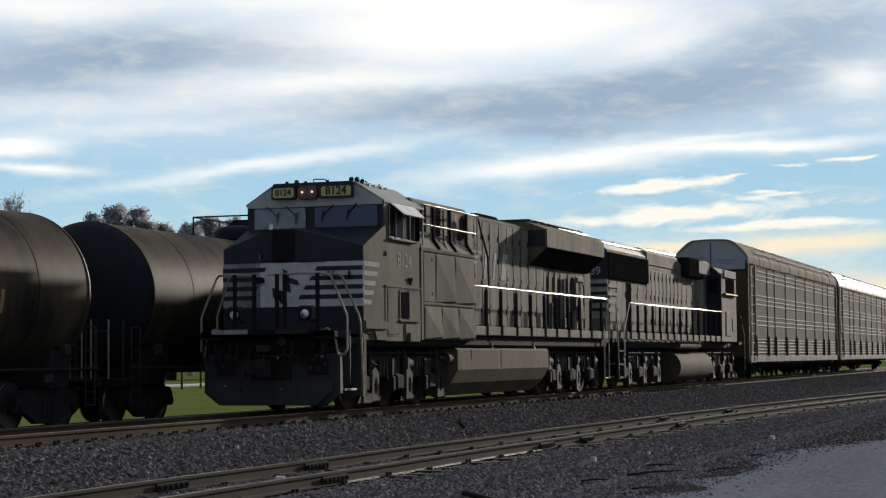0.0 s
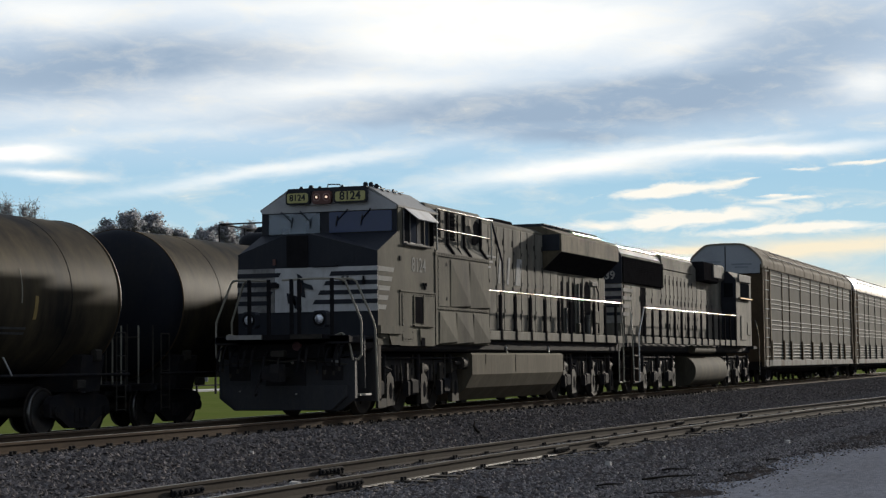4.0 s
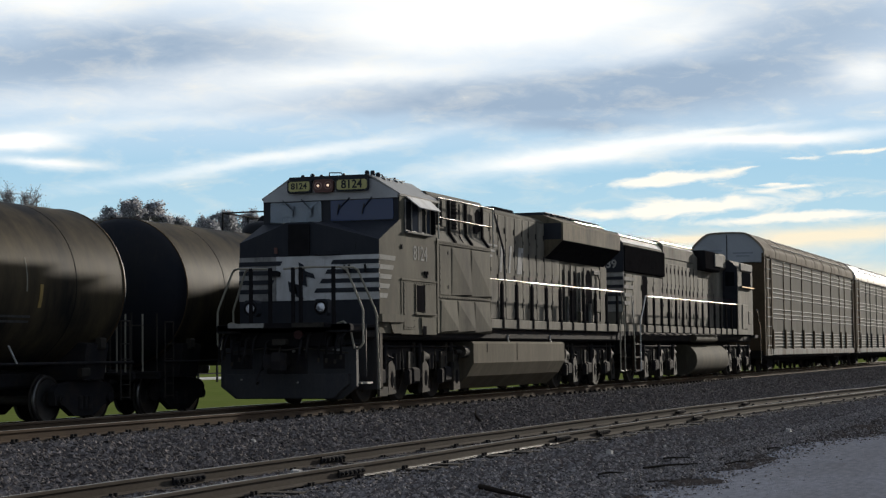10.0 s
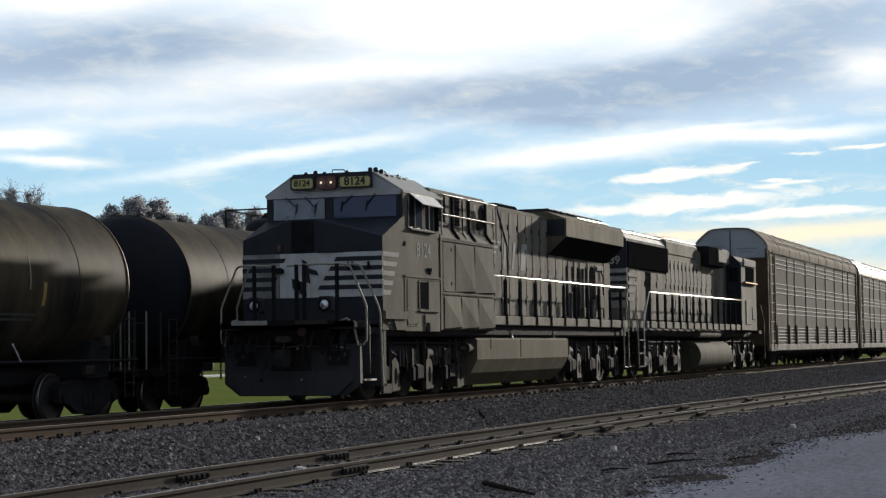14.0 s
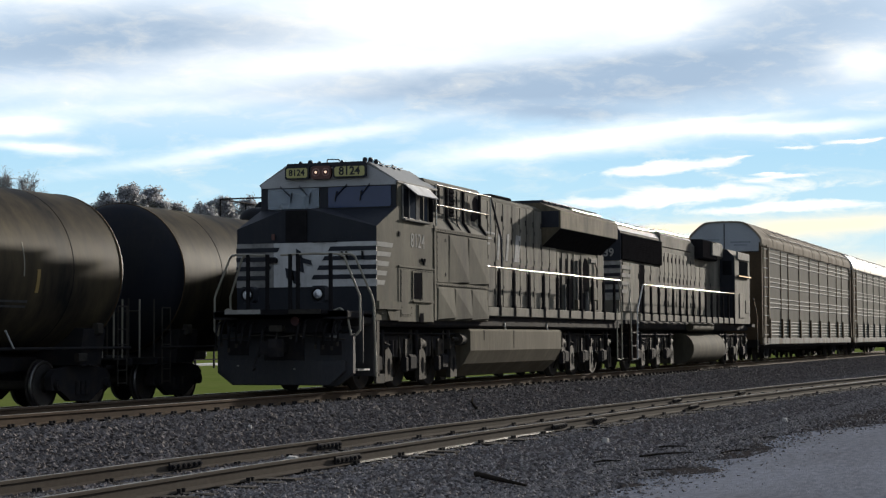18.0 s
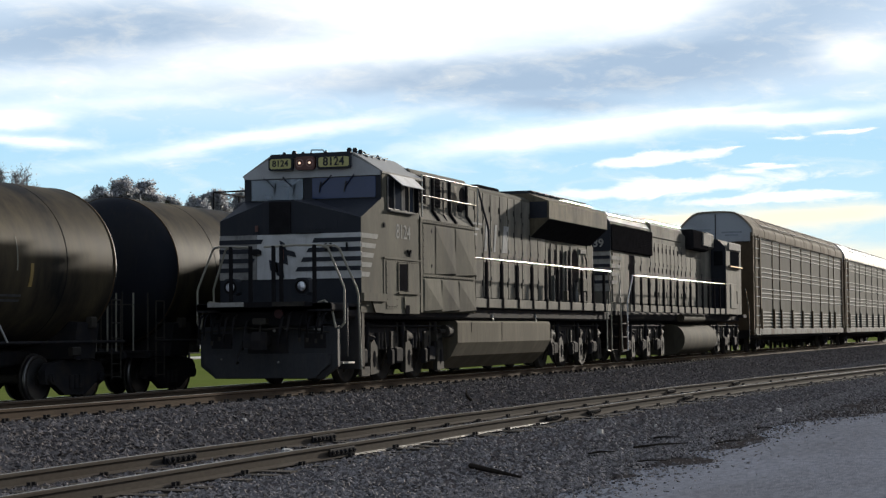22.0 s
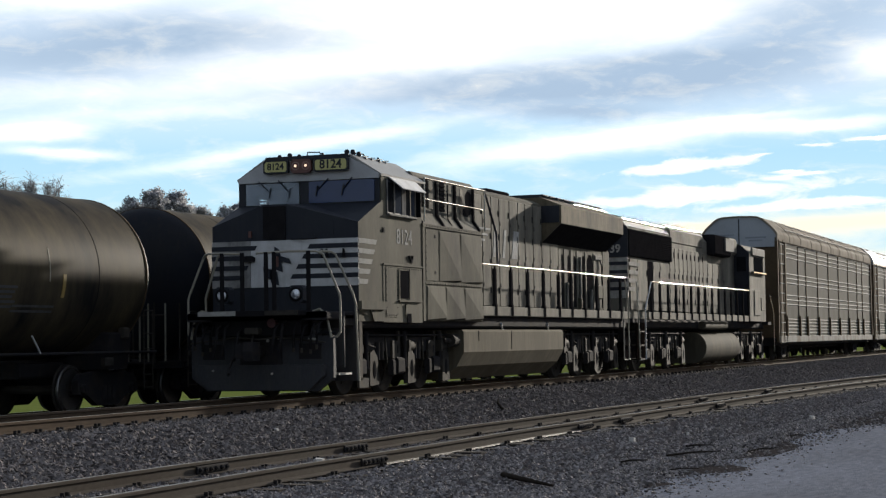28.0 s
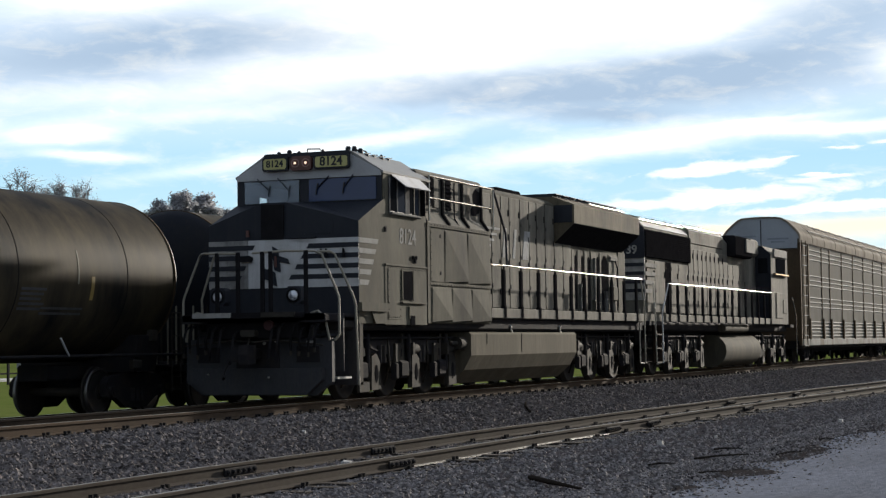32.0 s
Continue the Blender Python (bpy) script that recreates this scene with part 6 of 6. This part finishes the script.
# ---- autorack cars ----
def autorack(x0, brown, label):
    o = (x0 + 14.1, YC, 0.0)
    A = thing("autorack_car", o, label, "railway car", "autorack cars of the train")
    x1 = x0 + 28.1
    m = M(o)
    m.box(x0 + 0.3, x1 - 0.3, YC - 1.35, YC + 1.35, 0.62, 0.95, 0.05)
    m.box(x0 + 1.2, x1 - 1.2, YC - 0.35, YC + 0.35, 0.45, 0.65)
    part("underframe", m, DARK_IRON, A)
    for s in (-1, 1):
        m = M(o)
        y = YC + 1.50 * s
        m.box(x0 + 0.1, x1 - 0.1, y - 0.06, y + 0.06, 0.74, 1.02, 0.02)
        part("side_sill", m, SILL_WHITE, A, "pale rust-stained side sill")
        for xa, xb in ((x0 + 0.05, x0 + 0.22), (x1 - 0.22, x1 - 0.05), (x0 + 1.75, x0 + 1.95)):
            m = M(o)
            m.box(xa, xb, y - 0.06, y + 0.06, 0.75, 4.86, 0.02)
            part("post", m, RACK_BROWN, A, "brown end post")
        m = M(o)
        m.box(x0 + 0.05, x1 - 0.05, y - 0.05, y + 0.05, 4.86, 5.0)
        part("top_rail", m, RACK_BROWN, A, "brown top rail")
    wide, slim = 3.15, 1.97
    xs = [x0 + 1.95]
    for w in (wide, slim, wide, wide, wide, wide, wide, slim, wide):
        xs.append(xs[-1] + w)
    ridges = [1.14 + 0.14 * i for i in range(5)] + [2.31 + 0.19 * i for i in range(3)] + [3.20 + 0.19 * i for i in range(3)] + [4.25 + 0.19 * i for i in range(8)]
    meshes = {}
    for w in (wide, slim):
        p = M()
        p.box(0.05, w - 0.05, 0.0, 0.02, 1.02, 4.87)
        r = M()
        for z in ridges:
            r.along_x([(0.0, z - 0.03), (0.0, z + 0.035), (-0.022, z + 0.028), (-0.030, z - 0.004)], 0.10, w - 0.10)
        meshes[w] = p.mesh("side_panel", GALVANIZED), r.mesh("corrugation", RIDGE_LIGHT)
    rib = M()
    rib.along_y([(-0.04, 1.0), (0.04, 1.0), (0.04, 4.86), (-0.04, 4.86)], -0.032, 0.0)
    rib.along_y([(-0.04, 1.0), (0.16, 1.0), (0.04, 1.85), (-0.04, 1.85)], -0.10, -0.03)
    rm = rib.mesh("rib", RACK_BROWN if brown else GALVANIZED)
    for s in (-1, 1):
        for x, xb in zip(xs, xs[1:]):
            w = min((wide, slim), key=lambda k: abs(k - (xb - x)))
            ob = part("side_panel", meshes[w][0], None, A)
            ob.matrix_basis = Matrix.Translation((x - o[0] + (w if s > 0 else 0), 1.49 * s, 0)) @ pose(0, 0, 0, 0, 0, 180 if s > 0 else 0)
            tagged(part("corrugation", meshes[w][1], None, ob), kind="stuff")
        for x in xs:
            ob = part("rib", rm, None, A)
            ob.matrix_basis = Matrix.Translation((x - o[0], 1.49 * s, 0)) @ pose(0, 0, 0, 0, 0, 180 if s > 0 else 0)
    # roof
    arc = [(-1.56, 4.88), (-1.56, 4.90), (-1.56, 5.10), (-1.54, 5.17), (-1.50, 5.24), (-1.38, 5.40), (-1.2, 5.57), (-1.0, 5.74), (-0.90, 5.80), (-0.80, 5.85), (-0.66, 5.872), (-0.5, 5.885), (-0.25, 5.895), (0, 5.90)]
    prof = arc + [(-y, z) for y, z in arc[-2::-1]]
    m = M(o)
    inner = [(y * 0.97, z - 0.05) for y, z in prof][::-1]
    m.along_x([(YC + y, z) for y, z in (prof + inner)[::-1]], x0 + 0.02, x1 - 0.02, True)
    roof = part("roof", m, RACK_ROOF if brown else ROOF_ZINC, A, "weathered brown sheet roof" if brown else "pale galvanized roof")
    for i in range(11):
        g = M(o)
        x = x0 + 0.05 + 2.8 * i
        out = [(y * 1.008, z + 0.012) for y, z in prof] + [(y * 0.985, z - 0.02) for y, z in prof][::-1]
        g.along_x([(YC + y, z) for y, z in out[::-1]], x - 0.04, x + 0.04)
        part("roof_seam", g, RACK_ROOF if brown else ROOF_ZINC, roof)
    # ends
    for x, d in ((x0 + 0.12, -1), (x1 - 0.12, 1)):
        g = M(o)
        g.along_x([(YC + y * 0.98, z - 0.03) for y, z in (prof + [(1.55, 4.62), (-1.55, 4.62)])[::-1]], min(x, x + 0.06 * d), max(x, x + 0.06 * d))
        e = part("end_panel", g, RACK_WHITE, A, "pale end panel with worn lettering")
        g = M(o)
        g.box(x - 0.04 + 0.02 * d, x + 0.04 + 0.02 * d, YC - 1.5, YC + 1.5, 0.95, 4.63)
        part("end_door", g, RACK_BROWN, A, "brown end doors")
        if d < 0:
            g = M(o)
            g.box(x - 0.075, x - 0.05, YC - 0.02, YC + 0.02, 4.62, 5.78)
            part("end_seam", g, NOSE_BLACK, e)
            for y0, y1, z in ((-1.1, -0.25, 4.98), (-0.95, -0.4, 4.86), (0.2, 0.9, 5.1)):
                g = M(o)
                g.box(x - 0.07, x - 0.058, YC + y0, YC + y1, z, z + 0.07)
                part("lettering_bar", g, surface("lettering_grey", (0.2, 0.22, 0.25), 0.6), e)
    # ladder near the leading corner
    for x in (x0 + 0.35, x0 + 1.25):
        g = M(o)
        g.box(x - 0.03, x + 0.03, YC - 1.58, YC - 1.54, 0.7, 4.95)
        part("ladder_rail", g, RACK_BROWN, A)
    for k in range(11):
        g = M(o)
        g.rod((x0 + 0.35, YC - 1.59, 0.75 + 0.4 * k), (x0 + 1.25, YC - 1.59, 0.75 + 0.4 * k), 0.02, 6)
        part("rung", g, DULL_WHITE, A)
    g = M(o)
    g.box(x0 + 0.2, x0 + 1.8, YC - 1.50, YC - 1.44, 0.95, 4.9)
    part("corner_sheet", g, RACK_BROWN, A)
    for xc in (x0 + 3.6, x1 - 3.6):
        freight_truck(o, xc, YC, A, "freight")
    coupler(o, x0 - 0.42, x0 + 0.5, YC, A)
    coupler(o, x1 + 0.42, x1 - 0.5, YC, A)
    return A


# ---- tank cars on the far track ----
def tank_car(xc, label):
    """Tank car of 18.04 m over couplers, centred on xc."""
    o = (xc, YF, 0.0)          # built on rails at 0, then set down on the far track
    T = thing("tank_car", o, label, "railway car", "tank cars of the other train")
    half, R, zc = 7.72, 1.57, 2.59
    prof = [(-half - 0.62, 0.02)]
    for i in range(1, 9):
        a = i / 8 * math.pi / 2
        prof.append((-half - 0.62 * math.cos(a), R * math.sin(a)))
    prof += [(-half + 0.02, R)]
    prof += [(-half + (2 * half) * i / 8, R) for i in range(1, 8)]
    prof += [(-d, r) for d, r in prof[9::-1]]    # nine points to each head
    m = M(o)
    m.lathe((xc, YF, zc), prof[8:-8], 72)
    tank = part("tank", m, TANK_BLACK, T, "glossy black tank shell with dust")
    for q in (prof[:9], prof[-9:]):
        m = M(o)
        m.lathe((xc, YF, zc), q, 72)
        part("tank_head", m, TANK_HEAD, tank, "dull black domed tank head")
    for d in (-half + 0.0, half - 0.0):
        g = M(o)
        g.lathe((xc + d, YF, zc), [(-0.02, R - 0.01), (-0.02, R + 0.012), (0.02, R + 0.012), (0.02, R - 0.01)], 72)
        part("head_weld", g, RACK_BROWN, tank, "brownish weld rim of the tank head")
    for d in (-5.98, -2.49, 2.49, 5.98):
        g = M(o)
        g.lathe((xc + d, YF, zc), [(-0.012, R - 0.01), (-0.012, R + 0.002), (0.012, R + 0.002), (0.012, R - 0.01)], 72)
        part("weld_seam", g, GRILLE_BLACK, tank)
    # reflective tab and lettering bars on the near side
    def curved_bar(x, w, za, zb, mat, name, lab):
        b = M(o)
        rows = [za + (zb - za) * i / 4 for i in range(5)]
        v = []
        for z in rows:
            for rr in (R - 0.01, R + 0.006):
                y = YF - math.sqrt(max(0.0, rr * rr - (z - zc) ** 2))
                v += [(x, y, z), (x + w, y, z)]
        f = []
        for i in range(4):
            a = i * 4
            f += [(a + 2, a + 3, a + 7, a + 6), (a + 2, a + 6, a + 4, a), (a + 3, a + 1, a + 5, a + 7)]
        f += [(0, 1, 3, 2), (16, 18, 19, 17)]
        b.add(v, f)
        part(name, b, mat, tank, lab)
    curved_bar(xc + 4.75, 0.10, 2.14, 2.56, surface("reflective_tab", (0.30, 0.20, 0.06), 0.5), "reflective_tab", "faded amber reflective tab")
    curved_bar(xc + 4.31, 0.028, 2.42, 3.02, CREAM, "paint_mark", "thin pale painted mark")
    grey = surface("faded_lettering", (0.085, 0.083, 0.083), 0.8, spec=0.05, grain=0.4, scale=8.0)
    for k in range(5):
        curved_bar(xc + 2.6, 0.75 - 0.06 * (k % 3), 2.28 - 0.085 * k, 2.325 - 0.085 * k, grey, "lettering_bar", "faded grey line of lettering")
    for k in range(2):
        curved_bar(xc + 3.3, 1.3, 1.96 - 0.09 * k, 2.0 - 0.09 * k, grey, "lettering_bar", "faded grey line of lettering")
    # sills and end gear
    for s in (-1, 1):
        m = M(o)
        a, b = sorted((s * 8.75, s * 5.2))
        m.box(xc + a, xc + b, YF - 0.33, YF + 0.33, 0.68, 0.98, 0.04)
        a, b = sorted((s * 7.5, s * 6.7))
        m.along_x([(YF + y, z) for y, z in ((-1.25, 0.82), (1.25, 0.82), (1.35, 1.5), (1.0, 1.55), (-1.0, 1.55), (-1.35, 1.5))], xc + a, xc + b)
        a, b = sorted((s * 8.45, s * 8.55))
        m.box(xc + a, xc + b, YF - 1.35, YF + 1.35, 0.80, 0.92)
        a, b = sorted((s * 7.9, s * 8.6))
        m.box(xc + a, xc + b, YF - 1.3, YF + 1.3, 0.90, 0.94)
        part("stub_sill", m, DARK_IRON, T)
    for y in (-1.38, 1.38):
        g = M(o)
        g.pipe([(xc - 8.4, YF + y, 1.14), (xc + 8.4, YF + y, 1.14)], 0.03)
        part("running_rail", g, DARK_IRON, T)
    for s in (-1, 1):
        for y in (-1.36, 1.36):
            g = M(o)
            x = xc + 7.95 * s
            g.pipe([(x, YF + y, 0.4), (x, YF + y, 1.95), (x + 0.35 * s, YF + y, 1.95), (x + 0.35 * s, YF + y, 0.4)], 0.016)
            for z in (0.45, 0.7, 1.2, 1.5):
                g.rod((x, YF + y, z), (x + 0.35 * s, YF + y, z), 0.012, 6)
            part("ladder", g, TRUCK_GREY, T)
        for y in (-1.28, -0.95, -0.62, -0.2, 0.45, 0.95):
            g = M(o)
            x = xc + (8.5 if y != -0.62 else 8.62) * s
            g.pipe([(x, YF + y, 0.92), (x, YF + y, 2.12 - 0.1 * (y > 0))], 0.019)
            part("end_post", g, CREAM if y in (-0.95, -0.62) else TRUCK_GREY, T)
        g = M(o)
        g.pipe([(xc + 8.5 * s, YF - 0.98, 1.88), (xc + 8.5 * s, YF + 0.98, 1.88)], 0.016)
        part("end_rail", g, TRUCK_GREY, T)
        g = M(o)
        g.box(xc + 7.2 * s - 0.1, xc + 7.2 * s + 0.1, YF - 1.42, YF - 1.3, 1.4, 1.62, 0.03)
        part("brake_valve", g, TRUCK_GREY, T)
        g = M(o)
        g.box(xc + 6.6 * s - 0.15, xc + 6.6 * s + 0.15, YF - 1.4, YF - 1.3, 0.88, 1.05, 0.02)
        part("air_reservoir", g, TRUCK_GREY, T)
    g = M(o)
    g.rod((xc + 4.0, YF - 1.40, 1.46), (xc + 4.26, YF - 1.40, 1.15), 0.02, 6)
    part("brake_rod", g, WHITE, T, "pale diagonal rod")
    # top platform with railing
    g = M(o)
    g.box(xc - 1.4, xc + 1.4, YF - 0.8, YF + 0.8, 4.18, 4.22)
    pf = part("platform", g, DARK_IRON, T)
    for x in (-1.4, 0, 1.4):
        for y in (-0.8, 0.8):
            g = M(o)
            g.rod((xc + x, YF + y, 3.95), (xc + x, YF + y, 4.72), 0.02, 6)
            part("railing_post", g, DARK_IRON, pf)
    g = M(o)
    for y in (-0.8, 0.8):
        g.pipe([(xc - 1.4, YF + y, 4.72), (xc + 1.4, YF + y, 4.72)], 0.02)
    for x in (-1.4, 1.4):
        g.pipe([(xc + x, YF - 0.8, 4.72), (xc + x, YF + 0.8, 4.72)], 0.02)
    part("railing", g, DARK_IRON, pf)
    g = M(o)
    for d, r in ((0.0, 0.58), (0.10, 0.60), (0.22, 0.59), (0.32, 0.53), (0.38, 0.42), (0.41, 0.26)):
        g.add([(xc - 0.62 + r * math.cos(k * 0.2618), YF + r * math.sin(k * 0.2618), 4.12 + d) for k in range(24)], [])
    g.f += [(i * 24 + k, i * 24 + (k + 1) % 24, i * 24 + 24 + (k + 1) % 24, i * 24 + 24 + k) for i in range(5) for k in range(24)] + [tuple(range(120, 144)), tuple(range(23, -1, -1))]
    g.s += [True] * 120 + [False, False]
    part("valve_housing", g, TANK_HEAD, T, "black domed valve housing")
    g = M(o)
    g.box(xc + 0.02, xc + 1.42, YF - 0.55, YF + 0.55, 4.22, 4.74, 0.12)
    part("hatch_cover", g, TANK_HEAD, T, "black hatch cover on the platform")
    for s in (-1, 1):
        freight_truck(o, xc + 7.09 * s, YF, T, "tank")
        coupler(o, xc + 9.0 * s, xc + 8.3 * s, YF, T)
    T.location.z = ZF
    return T


loco_a = lead_loco()
loco_b = second_loco()
rack_a = autorack(76.25, True, "brown and galvanized steel autorack car with ridged side panels")
rack_b = autorack(105.3, False, "pale galvanized autorack car with ridged side panels")
tanks = [tank_car(23.64 + 18.04 * i, "black tank car with dust and faded lettering, on the far track") for i in range(8)]


# ---- background: fence, road, trees ----
def build_back():
    m = M()
    m.box(-200, 600, 58.5, 61.5, -0.75, -0.62)
    tagged(part("road", m, FAR_ROAD), "pale concrete road beyond the grass", "road", kind="structure")
    F = thing("fence", (110, 50, -0.6), "dark metal fence beyond the grass", "fence")
    for k in range(46):
        g = M((110, 50, -0.6))
        x = 60 + 2.4 * k
        g.box(x - 0.05, x + 0.05, 49.95, 50.05, -0.62, 0.5)
        part("post", g, DARK_IRON, F)
    for z in (-0.1, 0.45):
        g = M((110, 50, -0.6))
        g.box(60, 168, 49.97, 50.03, z - 0.04, z + 0.04)
        part("rail", g, DARK_IRON, F)


build_back()


def tree(x, y, top, rx, rz, seed, leafy):
    """A late-autumn tree: tapered trunk, limbs that fork into twigs, and loose clumps of leaves; its crown reaches up to top."""
    rng = random.Random(seed)
    base = Vector((x, y, -0.8))
    T = thing("tree", base, "late autumn tree with bare grey limbs and few leaves" if leafy < 0.7 else "brown-leaved autumn tree with a lumpy uneven crown", "tree", "trees beyond the grass")
    wood, tips = M(base), []
    mid = Vector((x, y, top - rz))
    fork = Vector((x + rng.uniform(-0.3, 0.3), y, max(2.0, top - 2 * rz)))
    wood.rod(base, fork, 0.38, 8, 0.26)
    for k in range(11):
        a, e = k * 2.4 + rng.uniform(-0.3, 0.3), rng.uniform(-0.25, 1.5)
        r = rng.uniform(0.8, 1.0)
        tip = mid + Vector((math.cos(a) * math.cos(e) * rx * r, math.sin(a) * math.cos(e) * rx * r, math.sin(e) * rz * r))
        knee = fork.lerp(tip, 0.45) + Vector((rng.gauss(0, 0.4), rng.gauss(0, 0.4), rng.uniform(0.2, 0.9)))
        wood.rod(fork, knee, 0.17, 5, 0.10)
        wood.rod(knee, tip, 0.10, 5, 0.03)
        for j in range(11):
            p = knee.lerp(tip, rng.uniform(0.15, 1.0))
            q = p + (Vector((rng.gauss(0, 0.25 * rx), rng.gauss(0, 0.25 * rx), rng.uniform(0.0, 0.5))) if leafy > 0.7 else Vector((rng.gauss(0, 0.16 * rx), rng.gauss(0, 0.16 * rx), rng.uniform(0.3, 1.1))))
            wood.rod(p, q, 0.04, 4, 0.015)
            tips.append(q)
            for i in range(4 if leafy > 0.7 else 8):
                w = p.lerp(q, rng.uniform(0.4, 1.0))
                z = w + Vector((rng.gauss(0, 0.15 * rx), rng.gauss(0, 0.15 * rx), rng.uniform(0.0, 0.3 if leafy > 0.7 else 0.6)))
                wood.rod(w, z, 0.022, 3, 0.010)
                tips.append(z)
    part("trunk", wood, BARK, T)
    v, f = [], []
    for p in tips:
        if rng.random() > leafy:
            continue
        for _ in range(int(10 * leafy)):
            e = p + Vector((rng.gauss(0, 0.2), rng.gauss(0, 0.2), rng.gauss(0, 0.17)))
            a = Vector((rng.gauss(0, 1), rng.gauss(0, 1), rng.gauss(0, 1))).normalized() * (0.16 if leafy > 0.7 else 0.08)
            b = a.orthogonal().normalized() * (0.115 if leafy > 0.7 else 0.05)
            n = len(v)
            v += [e - a, e + b, e + a, e - b]
            f.append((n, n + 1, n + 2, n + 3))
    if v:
        crown = M(base)
        crown.add(v, f)
        part("crown", crown, LEAF, T)


TREES = [(151.2, 100, 17.4, 2.2, 4.2, 0.35), (154.3, 100, 17.8, 2.4, 4.2, 0.35), (157.0, 100, 17.3, 2.0, 4.2, 0.35), (146.0, 100, 17.8, 3.0, 4.2, 0.35), (172.2, 100.0, 16.1, 1.5, 3.0, 0.97), (174.3, 101.5, 16.8, 1.36, 2.55, 0.85),
         (176.8, 100.0, 17.6, 1.9, 3.0, 0.97), (179.4, 101.5, 18.0, 1.20, 2.55, 0.85), (181.8, 100.0, 17.9, 1.7, 3.0, 0.97), (184.2, 101.5, 17.6, 1.52, 2.55, 0.85), (186.6, 100.0, 17.0, 1.5, 3.0, 0.97), (189.6, 101.5, 16.5, 1.36, 2.55, 0.85),
         (194.1, 100.0, 17.0, 1.9, 3.0, 0.97), (197.0, 101.5, 17.7, 1.20, 2.55, 0.85), (199.6, 100.0, 18.1, 1.7, 3.0, 0.97), (202.8, 101.5, 18.2, 1.52, 2.55, 0.85), (206.0, 100.0, 18.4, 1.5, 3.0, 0.97), (209.6, 101.5, 18.2, 1.36, 2.55, 0.85)]
for i, (x, y, top, rx, rz, leafy) in enumerate(TREES):
    tree(x, y, top, rx, rz, 40 + i, leafy)


# ---- small things on the ground ----
def litter():
    for x, y, r, z in ((28.75, 7.61, 0.065, -0.605), (36.96, 6.1, 0.065, -0.615), (22.35, 10.2, 0.09, -0.565), (26.06, 12.62, 0.04, -0.33), (30.9, 7.2, 0.03, -0.615)):
        m = M((x, y, z - r))
        rng = random.Random(int(x * 10))
        ring = [(math.cos(k * 1.047) * r * rng.uniform(0.8, 1.3), math.sin(k * 1.047) * r * rng.uniform(0.7, 1.1)) for k in range(6)]
        v = [(x + a, y + b, z - r) for a, b in ring] + [(x + a * 0.8, y + b * 0.8, z + r * rng.uniform(0.3, 0.6)) for a, b in ring]
        m.add(v, [(k, (k + 1) % 6, (k + 1) % 6 + 6, k + 6) for k in range(6)] + [tuple(range(6, 12)), (5, 4, 3, 2, 1, 0)])
        ob = part("stone", m, STONE_WHITE)
        ob.location = (x, y, z - r)
        tagged(ob, "pale stone lying on the grey ballast", "stone", "pale stones")
    sticks = (((21.13, 7.21), (19.63, 6.11), 0.034), ((25.13, 6.16), (26.3, 5.65), 0.018), ((27.4, 6.41), (27.7, 6.05), 0.016), ((23.79, 6.45), (24.2, 6.2), 0.016), ((36.09, 12.3), (37.6, 12.9), 0.03),
              ((26.4, 5.27), (27.3, 5.02), 0.013), ((30.5, 5.38), (30.9, 5.2), 0.013), ((22.6, 5.5), (22.9, 5.2), 0.011))
    for a, b, r in sticks:
        za, zb = ground_z(a[1]) + r + 0.022, ground_z(b[1]) + r + 0.022
        m = M((*a, za))
        mid = ((a[0] + b[0]) / 2, (a[1] + b[1]) / 2 + 0.06, (za + zb) / 2 + 0.01)
        m.rod((*a, za), mid, r, 6, r * 0.85)
        m.rod(mid, (*b, zb), r * 0.85, 6, r * 0.4)
        ob = part("stick", m, OLD_WOOD)
        ob.location = (*a, za)
        tagged(ob, "dark weathered stick lying on the gravel", "stick", "sticks on the gravel")


litter()


# ---- what moves ----
def motions():
    freight = ((0, 0.0), (10, 0.0), (17.5, 0.0), (18.5, -0.02), (19.5, -0.09), (20.5, -0.205), (21.5, -0.365), (22.5, -0.59), (23.5, -0.845), (24.5, -1.115), (25.5, -1.40), (26.5, -1.68),
               (27.5, -1.97), (28.5, -2.28), (29.5, -2.59), (30.5, -2.90), (31.5, -3.21), (32, -3.36))
    tank = ((0, -0.71), (0.5, -0.605), (1, -0.505), (1.5, -0.40), (2, -0.31), (2.5, -0.245), (3, -0.19), (3.5, -0.15), (4.5, -0.06), (5.5, -0.01), (6.5, 0.0), (20, 0.0), (32, 0.0))
    for ob in (loco_a, loco_b, rack_a, rack_b):
        p = ob.location.copy()
        walk(ob, [(t, pose(p.x + s, p.y, p.z)) for t, s in freight])
    for ob in tanks:
        p = ob.location.copy()
        walk(ob, [(t, pose(p.x + s, p.y, p.z)) for t, s in tank])
    for ob, r, train, p in ROLLERS:
        walk(ob, [(t, pose(p.x, p.y, p.z, 0, math.degrees(s / r), 0)) for t, s in (freight if train == "freight" else tank)])
    walk(sky_backdrop, [(0, pose(0, 0, 0, 0, 0, 0)), (16, pose(0, 0, 0, 0, 0, 0.23)), (32, pose(0, 0, 0, 0, 0, 0.47))])


motions()
